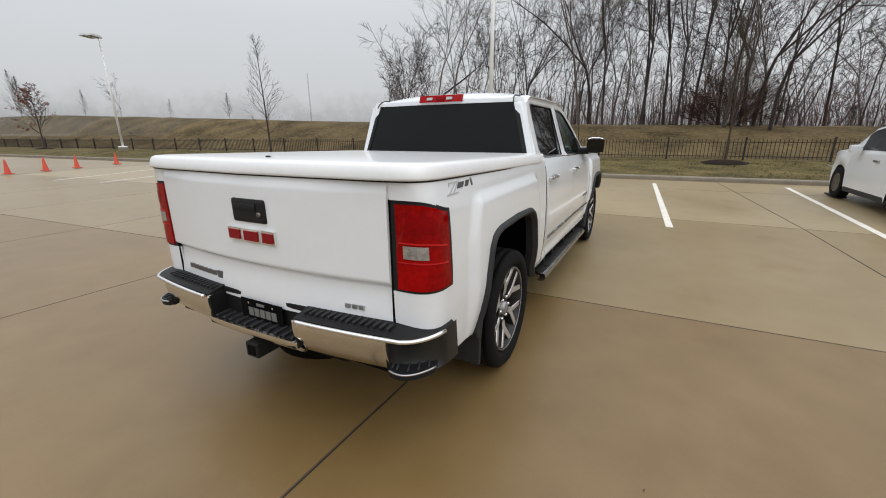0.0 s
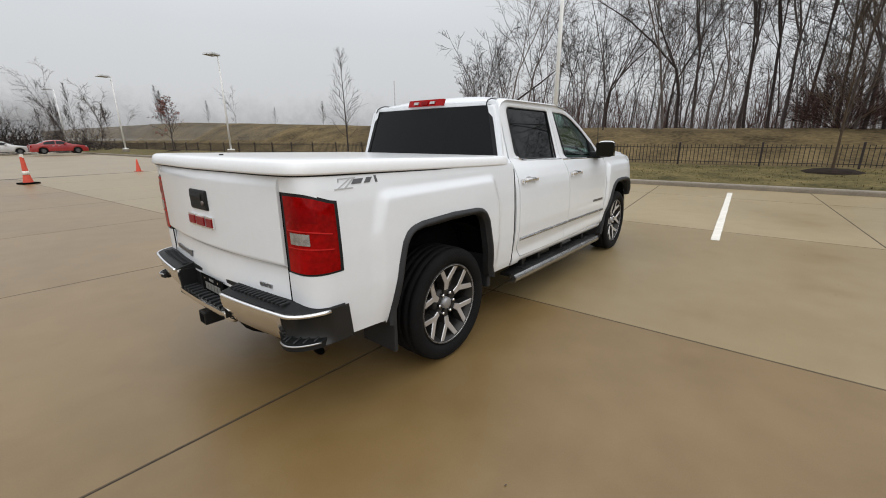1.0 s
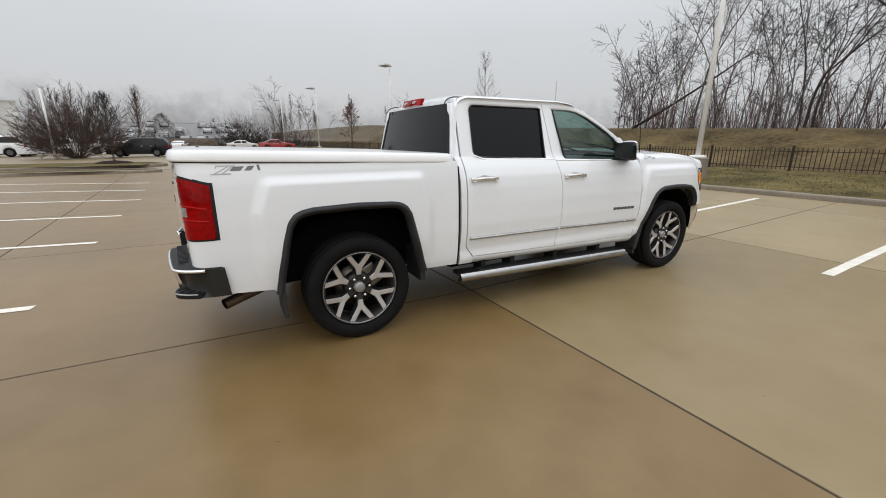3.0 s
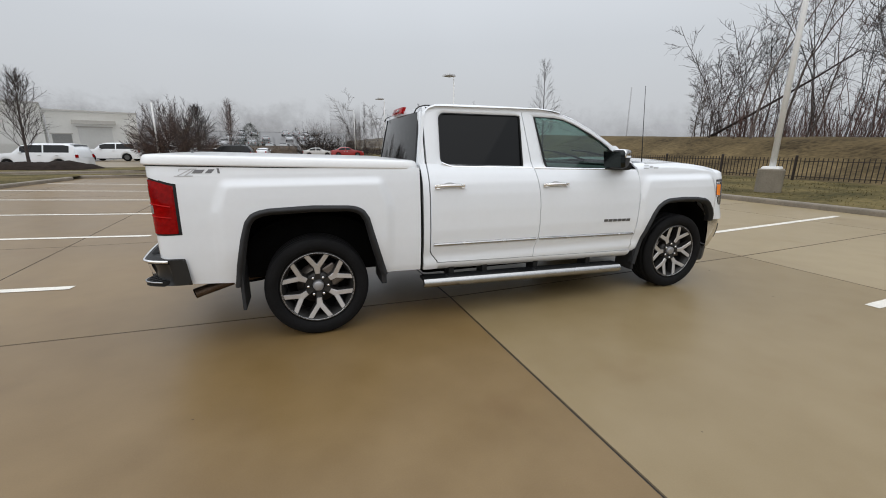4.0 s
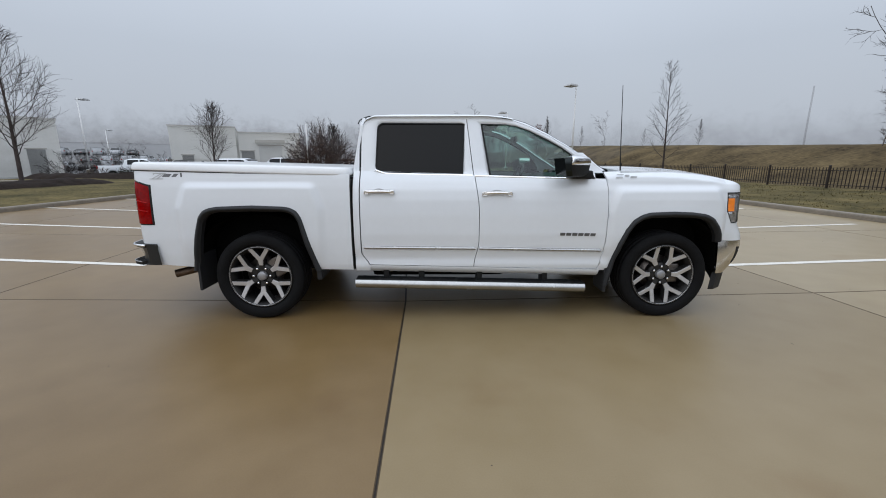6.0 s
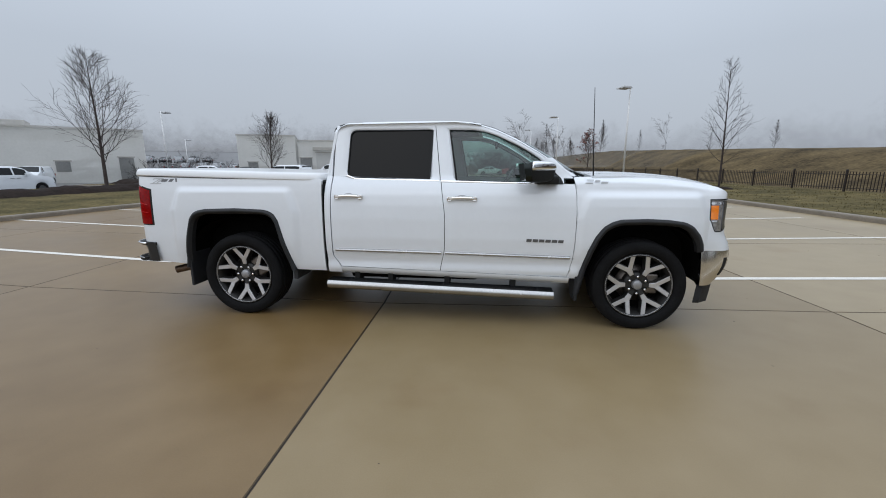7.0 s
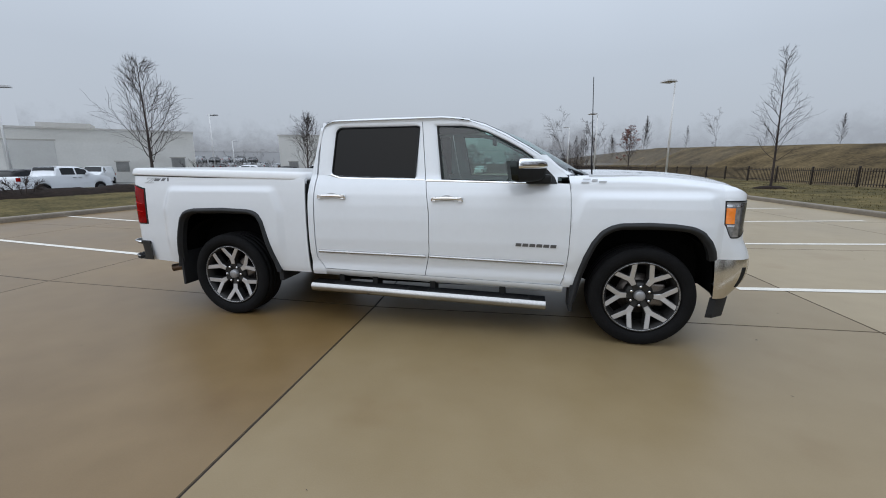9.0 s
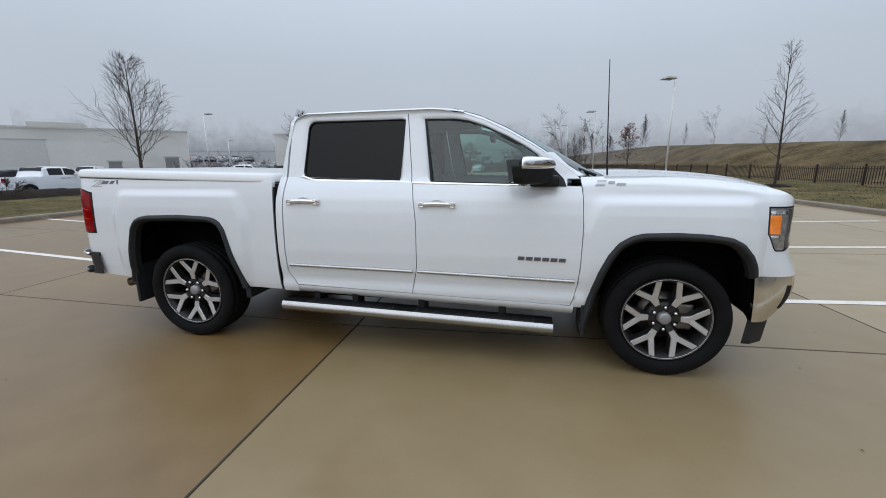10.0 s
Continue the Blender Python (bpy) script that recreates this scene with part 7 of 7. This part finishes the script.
def car_parts(shape, paint, cut_nose=0.0):
    L, W, R, axles, roof_, beltz, cab = SHAPES[shape]
    hw = W / 2
    rx, rz = [p[0] for p in roof_], [p[1] for p in roof_]
    def top_z(x):
        return float(np.interp(x, rx, rz))
    def low(x):
        for a in axles:
            if abs(x - a) < R + 0.07:
                return max(0.24, R * 0.95 + math.sqrt(max(0, (R + 0.07) ** 2 - (x - a) ** 2)) * 0.98)
        return 0.24
    def section(x, v):
        """Flank from sill to roof centre, v 0 to 1."""
        plan = 1 - 0.16 * max(0, abs(x - L / 2) / (L / 2) - 0.55) ** 2 / 0.2
        t, lo = top_z(x), low(x)
        b = min(beltz, t - 0.02)
        if v < 0.55:
            k = v / 0.55
            z = lo + (b - lo) * k
            return (x, -hw * plan * (0.955 + 0.045 * math.sin(math.pi * min(1, k * 0.9 + 0.1))), z)
        k = (v - 0.55) / 0.45
        tumble = 0.24 * max(0, t - b)
        if k < 0.6:
            kk = k / 0.6
            return (x, -(hw * plan * 0.968 - tumble * kk), b + (t - 0.05 * min(1, (t - b) * 4) - b) * kk)
        kk = (k - 0.6) / 0.4
        return (x, -(hw * plan * 0.968 - tumble) * (1 - kk), t - 0.05 * min(1, (t - b) * 4) * (1 - kk) ** 2)
    xs_ = np.unique(np.concatenate([np.linspace(0, L - cut_nose, 60 if cut_nose else 26)] + [np.linspace(a - R - 0.09, a + R + 0.09, 24 if cut_nose else 13) for a in axles] + [np.array(rx)]))
    xs_ = xs_[(xs_ >= 0) & (xs_ <= L - cut_nose)]
    vs2 = list(np.linspace(0, 0.55, 9 if cut_nose else 6)) + list(np.linspace(0.56, 1.0, 10 if cut_nose else 8))
    V, F, n = [], [], len(vs2) * 2 - 1
    for x in xs_:
        near = [section(x, v) for v in vs2]
        V += near + [(p[0], -p[1], p[2]) for p in near[-2::-1]]
    for i in range(len(xs_) - 1):
        for k in range(n - 1):
            F.append((i * n + k, i * n + k + 1, (i + 1) * n + k + 1, (i + 1) * n + k))
    F.append(tuple(range(n))[::-1])
    F.append(tuple((len(xs_) - 1) * n + k for k in range(n)))
    out = [("body", mesh_from("body", V, F, PAINT[paint], True), "")]
    def strip(x0, x1, name):
        for s in (1, -1):
            vv, ff = [], []
            xx = np.linspace(x0, x1, 14)
            for x in xx:
                for v in (0.585, 0.65, 0.72, 0.785):
                    p = section(x, v)
                    vv.append((p[0], (p[1] - 0.006) * s, p[2]))
            for i in range(13):
                for k in range(3):
                    f = (i * 4 + k, (i + 1) * 4 + k, (i + 1) * 4 + k + 1, i * 4 + k + 1)
                    ff.append(f if s > 0 else f[::-1])
            out.append((name, mesh_from(name, vv, ff, M_CARGLASS, True), ""))
    a, b = cab
    m = a + (b - a) * 0.50
    strip(a + 0.30, m - 0.05, "side_window")
    strip(m + 0.05, b - 0.45, "side_window")
    def cross(x0, x1, name):
        vv, ff = [], []
        for i in range(7):
            x = x0 + (x1 - x0) * i / 6
            e = abs(section(x, 0.80)[1]) * 0.90
            for k in range(9):
                y = -e + 2 * e * k / 8
                vv.append((x + (0.012 if x1 > x0 else -0.012), y, top_z(x) - 0.03 * (y / e) ** 2 + 0.010))
        for i in range(6):
            for k in range(8):
                ff.append((i * 9 + k, (i + 1) * 9 + k, (i + 1) * 9 + k + 1, i * 9 + k + 1))
        out.append((name, mesh_from(name, vv, ff, M_CARGLASS, True), ""))
    cross(b - 0.62, b - 0.05, "windscreen")
    cross(a + 0.30 if shape != "van" else a, a + 0.04, "rear_window")
    for s in (-1, 1):
        out.append(("tail_light", box_mesh("tail_light", -0.015, 0.10, s * (hw * 0.78) - 0.10, s * (hw * 0.78) + 0.10, beltz - 0.28, beltz - 0.05, M_RED, 0.02), "red tail light"))
        if not cut_nose:
            out.append(("headlight", box_mesh("headlight", L - 0.32, L - 0.10, s * (hw * 0.72) - 0.14, s * (hw * 0.72) + 0.14, 0.68, 0.82, M_CLEAR, 0.02), "clear headlight"))
        out.append(("mirror", box_mesh("mirror", b - 0.62, b - 0.44, s * (hw + 0.08) - 0.09, s * (hw + 0.08) + 0.09, beltz + 0.02, beltz + 0.17, PAINT[paint], 0.03), ""))
        out.append(("sill_trim", box_mesh("sill_trim", axles[0] + R + 0.1, axles[1] - R - 0.1, s * hw * 0.955 - 0.02, s * hw * 0.955 + 0.02 + (0.004 if cut_nose else 0), 0.22, 0.44 if cut_nose else 0.36, M_FLARE, 0.01), "dark sill trim"))
        for x in (a + 0.95, m + 0.12):
            y = s * (hw * 0.99)
            out.append(("door_handle", box_mesh("door_handle", x, x + 0.2, y - 0.02, y + 0.02, beltz - 0.13, beltz - 0.09, M_SATIN, 0.008), ""))
    return out, axles, R, hw, L


M_RIM = material("road_grimed_rim", (0.10, 0.10, 0.10), 0.45, metal=0.5, vary=0.15, scale=8)
CARS = {}


def car(shape, paint, x, y, z, turn, label, name="parked_car", group="parked cars", cut_nose=0.0):
    """A parked car; turn is its heading, its tail at its own origin's back end, placed by the middle."""
    key = (shape, paint, cut_nose)
    if key in CARS:
        m = pose(x, y, z, 0, 0, turn) @ pose(-CARS[key][1] / 2, 0, 0)
        c = copy_thing(CARS[key][0], m)
        c.name = name
        return tagged(c, label, "car", group)
    made, axles, R, hw, L = car_parts(shape, paint, cut_nose)
    t = thing(name, label, "car", (0, 0, 0), 0, group)
    t.matrix_world = pose(x, y, z, 0, 0, turn) @ pose(-L / 2, 0, 0)
    for nm, me, lab in made:
        part(nm, me, t, lab)
    tyre = lathe_mesh("tyre", [(-0.10, R * 0.62), (-0.11, R * 0.8), (-0.095, R * 0.97), (-0.07, R), (0.07, R), (0.095, R * 0.97), (0.11, R * 0.8), (0.10, R * 0.62)], M_TYRE, 32 if cut_nose else 18)
    rim = lathe_mesh("rim", [(-0.085, 0.0), (-0.09, R * 0.12), (-0.07, R * 0.2), (-0.075, R * 0.50), (-0.10, R * 0.60), (0.09, R * 0.60)], M_STEEL if cut_nose else M_RIM, 24 if cut_nose else 14)
    for a in axles:
        for s in (-1, 1):
            w = part("wheel", tyre, t, "dark tyre on alloy rim")
            w.matrix_local = pose(a, s * (hw - 0.12), R, 0, 0, 0 if s < 0 else 180)
            part("rim", rim, w)
    part("underbody", box_mesh("underbody", 0.15, L - cut_nose - 0.15, -hw * 0.8, hw * 0.8, 0.22, 0.60, M_VOID, 0.03), t)
    CARS[key] = (t, L)
    return t


# white car with its front bumper missing, on the bay beside the fence
wreck = car("suv", "white", 8.75, -6.40, 0.0, 0, "white hatchback with its front bumper missing and wheel exposed", "damaged_car", "", 0.42)
part("torn_liner", tube_mesh("torn_liner", [(4.15, 0.86, 0.75), (4.35, 0.90, 0.66), (4.55, 0.93, 0.70)], [0.02, 0.02, 0.01], M_CLEAR, 6), wreck, "torn plastic hanging at the wing")
part("liner_scrap", box_mesh("liner_scrap", 3.55, 4.30, 0.72, 0.92, 0.015, 0.05, M_BLACK, 0.01), wreck, "black liner scrap on the ground")
part("front_beam", box_mesh("front_beam", 4.20, 4.34, -0.70, 0.70, 0.45, 0.62, M_BLACK, 0.02), wreck)

car("suv", "black", -7.2, 43.1, 0.0, 175, "black sport utility parked beyond the islands")
car("sedan", "red", 6.4, 58.0, 0.15, 2, "red coupe parked at the far edge")
car("sedan", "silver", 2.6, 64.5, 0.05, -6, "silver sedan parked at the far edge")
car("large_suv", "white", -17.8, 33.6, -0.22, 168, "white sport utility parked beyond the median")
car("pickup", "white", -26.9, 16.3, -0.28, 95, "white crew-cab pickup parked on the side road")
car("van", "white", -45.4, 33.2, -0.30, 305, "white cargo van parked by the building")
car("pickup", "white", -25.8, 33.4, -0.20, 18, "white crew-cab pickup parked on the yard")
car("sedan", "white", -26.2, 40.3, -0.30, 10, "white sedan parked behind a pickup")
car("large_suv", "white", -18.8, 48.4, -0.02, 172, "white sport utility parked in the yard row")
car("suv", "white", -15.5, 50.5, -0.02, 185, "white sport utility parked in the yard row")
car("sedan", "silver", -11.0, 53.5, -0.02, 182, "silver sedan parked in the yard row")
car("pickup", "black", -30.4, 47.5, -0.30, 100, "dark pickup standing by the building")
car("suv", "black", -30.0, 17.4, -0.30, 95, "black sport utility parked on the side road")
car("sedan", "silver", -26.0, 6.0, -0.30, 56, "silver sedan parked by the hedge")
for i, (x, y, c) in enumerate([(-26, 66, "white"), (-21, 68, "grey"), (-16, 70, "white"), (-11, 71, "silver"), (-6, 72, "white"), (-31, 64, "white"), (-48, 66, "white"), (-54, 72, "silver"), (-44, 78, "white")]):
    car("suv" if i % 2 else "sedan", c, x, y, -0.30 if x < -20.6 else -0.03, 75 + 8 * (i % 3), f"{c} car in a distant yard row")

# the dealer's far lot on the rising ground, pale in the mist
def rise(d):
    return -0.33 + 7.4 * step(72, 165, d)


# asphalt with haze put in by transparency
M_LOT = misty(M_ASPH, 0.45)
v, f = [], []
for i, az in enumerate(np.linspace(84, 150, 24)):
    for d in np.linspace(74, 175, 12):
        v.append((d * math.cos(radians(az)), d * math.sin(radians(az)), rise(d)))
f = [(a * 12 + b, a * 12 + b + 1, (a + 1) * 12 + b + 1, (a + 1) * 12 + b) for a in range(23) for b in range(11)]
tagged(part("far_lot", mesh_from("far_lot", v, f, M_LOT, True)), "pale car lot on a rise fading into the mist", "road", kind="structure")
low_wall = mesh_from("retaining_wall", [(r * math.cos(radians(az)), r * math.sin(radians(az)), z) for az in np.linspace(90.5, 124, 40) for r, z in ((72.6, -0.4), (72.6, 1.75), (73.1, 1.75), (73.1, -0.4))], [(a * 4 + b, a * 4 + b + 1, (a + 1) * 4 + b + 1, (a + 1) * 4 + b) for a in range(39) for b in range(3)], misty(material("brown_block_wall", (0.15, 0.115, 0.085), 0.85, vary=0.25, scale=0.8), 0.35))
tagged(part("retaining_wall", low_wall), "long low brown wall before the far lot", "wall", kind="structure")
# see-through white and grey paints that carry the haze
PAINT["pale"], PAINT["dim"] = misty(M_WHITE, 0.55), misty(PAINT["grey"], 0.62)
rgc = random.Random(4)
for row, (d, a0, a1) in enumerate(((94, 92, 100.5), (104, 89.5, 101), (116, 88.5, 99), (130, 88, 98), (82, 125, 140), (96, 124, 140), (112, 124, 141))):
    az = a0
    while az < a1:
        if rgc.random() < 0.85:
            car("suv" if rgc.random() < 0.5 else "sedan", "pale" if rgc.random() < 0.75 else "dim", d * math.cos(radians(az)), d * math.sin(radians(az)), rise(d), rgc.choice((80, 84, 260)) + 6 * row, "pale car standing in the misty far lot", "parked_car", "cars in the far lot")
        az += math.degrees(2.9 / d)


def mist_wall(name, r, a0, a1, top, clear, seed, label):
    """A sheet for a far wooded line; haze painted in, clearer with height."""
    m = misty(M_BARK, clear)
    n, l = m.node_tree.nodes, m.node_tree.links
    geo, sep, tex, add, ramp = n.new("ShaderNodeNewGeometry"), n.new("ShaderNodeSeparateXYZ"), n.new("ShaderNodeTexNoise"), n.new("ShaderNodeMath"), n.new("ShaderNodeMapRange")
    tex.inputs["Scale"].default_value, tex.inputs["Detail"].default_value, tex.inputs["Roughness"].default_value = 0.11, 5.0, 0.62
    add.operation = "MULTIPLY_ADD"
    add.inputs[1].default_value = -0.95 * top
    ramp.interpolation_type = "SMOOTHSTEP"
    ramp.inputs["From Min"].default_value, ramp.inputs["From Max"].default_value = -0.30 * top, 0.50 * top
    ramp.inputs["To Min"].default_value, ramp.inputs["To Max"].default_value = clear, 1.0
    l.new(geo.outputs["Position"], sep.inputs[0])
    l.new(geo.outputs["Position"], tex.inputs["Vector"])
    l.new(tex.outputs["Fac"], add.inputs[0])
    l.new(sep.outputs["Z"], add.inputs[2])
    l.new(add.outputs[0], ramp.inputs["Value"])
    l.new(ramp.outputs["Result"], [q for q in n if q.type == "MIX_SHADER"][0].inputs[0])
    v, steps_ = [], int(abs(a1 - a0) * 3)
    for i in range(steps_ + 1):
        az = radians(a0 + (a1 - a0) * i / steps_)
        rr = r + 9 * noise.noise((i * 0.05, 0.0, seed))
        for z in (-1.0, top * 1.15):
            v.append((rr * math.cos(az), rr * math.sin(az), z))
    f = [(2 * i, 2 * i + 1, 2 * i + 3, 2 * i + 2) for i in range(steps_)]
    tagged(part(name, mesh_from(name, v, f, m, True)), label, "backdrop", kind="structure")


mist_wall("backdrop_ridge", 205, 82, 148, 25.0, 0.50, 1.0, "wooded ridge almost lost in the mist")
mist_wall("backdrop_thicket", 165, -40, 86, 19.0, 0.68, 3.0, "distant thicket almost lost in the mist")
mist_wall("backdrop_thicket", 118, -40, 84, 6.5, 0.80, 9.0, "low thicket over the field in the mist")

# a plain pole far over the field, and a white one beside the round tree
# mostly transparent pole material stands in for haze
M_POLEM = misty(material("weathered_pole", (0.16, 0.15, 0.145), 0.8, vary=0.2, scale=2), 0.80)
far_pole = thing("utility_pole", "tall grey utility pole fading in the mist", "pole", (61.4, 62.0, 2.5), 0)
part("pole", tube_mesh("pole", [(0, 0, -1.0), (0, 0, 10.6)], [0.15, 0.11], M_POLEM, 8), far_pole)
white_pole = thing("flagpole", "thin bare white pole beside the round tree", "pole", (-12.4, 40.0, -0.1), 0)
part("pole", tube_mesh("pole", [(0, 0, 0), (0.05, 0, 5.4)], [0.085, 0.065], M_POLE, 8), white_pole)
part("foot", box_mesh("foot", -0.14, 0.14, -0.14, 0.14, 0.0, 0.12, M_PED, 0.02), white_pole)

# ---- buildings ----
# hall materials with haze put in by transparency
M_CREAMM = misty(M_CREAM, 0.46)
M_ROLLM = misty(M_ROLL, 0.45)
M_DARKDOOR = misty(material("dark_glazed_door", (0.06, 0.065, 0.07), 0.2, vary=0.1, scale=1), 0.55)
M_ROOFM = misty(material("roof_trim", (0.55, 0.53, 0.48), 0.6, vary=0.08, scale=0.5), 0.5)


def building(name, a, b, depth, top, doors, label):
    """A flat-roofed hall: its near wall runs from a to b; doors are (along, width, height, kind)."""
    a, b = Vector(a), Vector(b)
    d = (b - a)
    L = d.length
    t = thing(name, label, "building", (a.x, a.y, -0.6), math.degrees(math.atan2(d.y, d.x)))
    H = top + 0.6
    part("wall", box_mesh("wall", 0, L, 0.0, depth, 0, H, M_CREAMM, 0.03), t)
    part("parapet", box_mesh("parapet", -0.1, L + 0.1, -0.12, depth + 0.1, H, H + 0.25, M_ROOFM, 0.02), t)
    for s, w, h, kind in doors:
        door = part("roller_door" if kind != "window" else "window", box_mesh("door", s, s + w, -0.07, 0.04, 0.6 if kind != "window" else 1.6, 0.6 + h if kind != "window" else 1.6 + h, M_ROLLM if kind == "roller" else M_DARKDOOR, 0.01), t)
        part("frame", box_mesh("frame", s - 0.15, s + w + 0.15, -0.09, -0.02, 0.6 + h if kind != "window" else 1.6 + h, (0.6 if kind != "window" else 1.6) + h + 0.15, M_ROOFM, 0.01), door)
        if kind == "roller":
            for k in range(1, 7):
                part("slat", box_mesh("slat", s + 0.02, s + w - 0.02, -0.085, -0.07, 0.6 + h * k / 7 - 0.02, 0.6 + h * k / 7 + 0.02, M_ROLLM), door)
    return t


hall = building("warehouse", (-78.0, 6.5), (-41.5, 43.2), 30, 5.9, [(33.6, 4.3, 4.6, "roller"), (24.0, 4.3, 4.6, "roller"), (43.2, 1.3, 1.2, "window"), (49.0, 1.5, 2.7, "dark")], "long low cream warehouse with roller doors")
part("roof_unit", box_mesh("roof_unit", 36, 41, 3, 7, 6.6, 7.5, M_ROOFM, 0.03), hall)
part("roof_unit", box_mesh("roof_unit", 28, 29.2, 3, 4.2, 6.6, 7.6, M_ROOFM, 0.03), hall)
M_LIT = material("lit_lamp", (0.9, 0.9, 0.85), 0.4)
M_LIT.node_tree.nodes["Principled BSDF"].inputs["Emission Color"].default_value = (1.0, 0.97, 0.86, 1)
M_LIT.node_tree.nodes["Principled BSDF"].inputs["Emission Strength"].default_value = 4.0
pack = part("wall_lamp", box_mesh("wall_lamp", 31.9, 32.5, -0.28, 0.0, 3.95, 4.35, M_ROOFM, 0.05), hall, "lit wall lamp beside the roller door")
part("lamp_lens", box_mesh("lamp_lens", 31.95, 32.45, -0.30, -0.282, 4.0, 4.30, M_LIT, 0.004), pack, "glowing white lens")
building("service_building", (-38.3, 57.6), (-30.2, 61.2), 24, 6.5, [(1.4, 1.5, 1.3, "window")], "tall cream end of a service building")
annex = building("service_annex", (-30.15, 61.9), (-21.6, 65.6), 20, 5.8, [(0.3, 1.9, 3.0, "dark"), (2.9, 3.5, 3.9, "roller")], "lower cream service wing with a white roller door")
part("canopy", box_mesh("canopy", 2.4, 6.9, -0.9, 0.0, 4.9, 5.4, M_ROOFM, 0.03), annex)
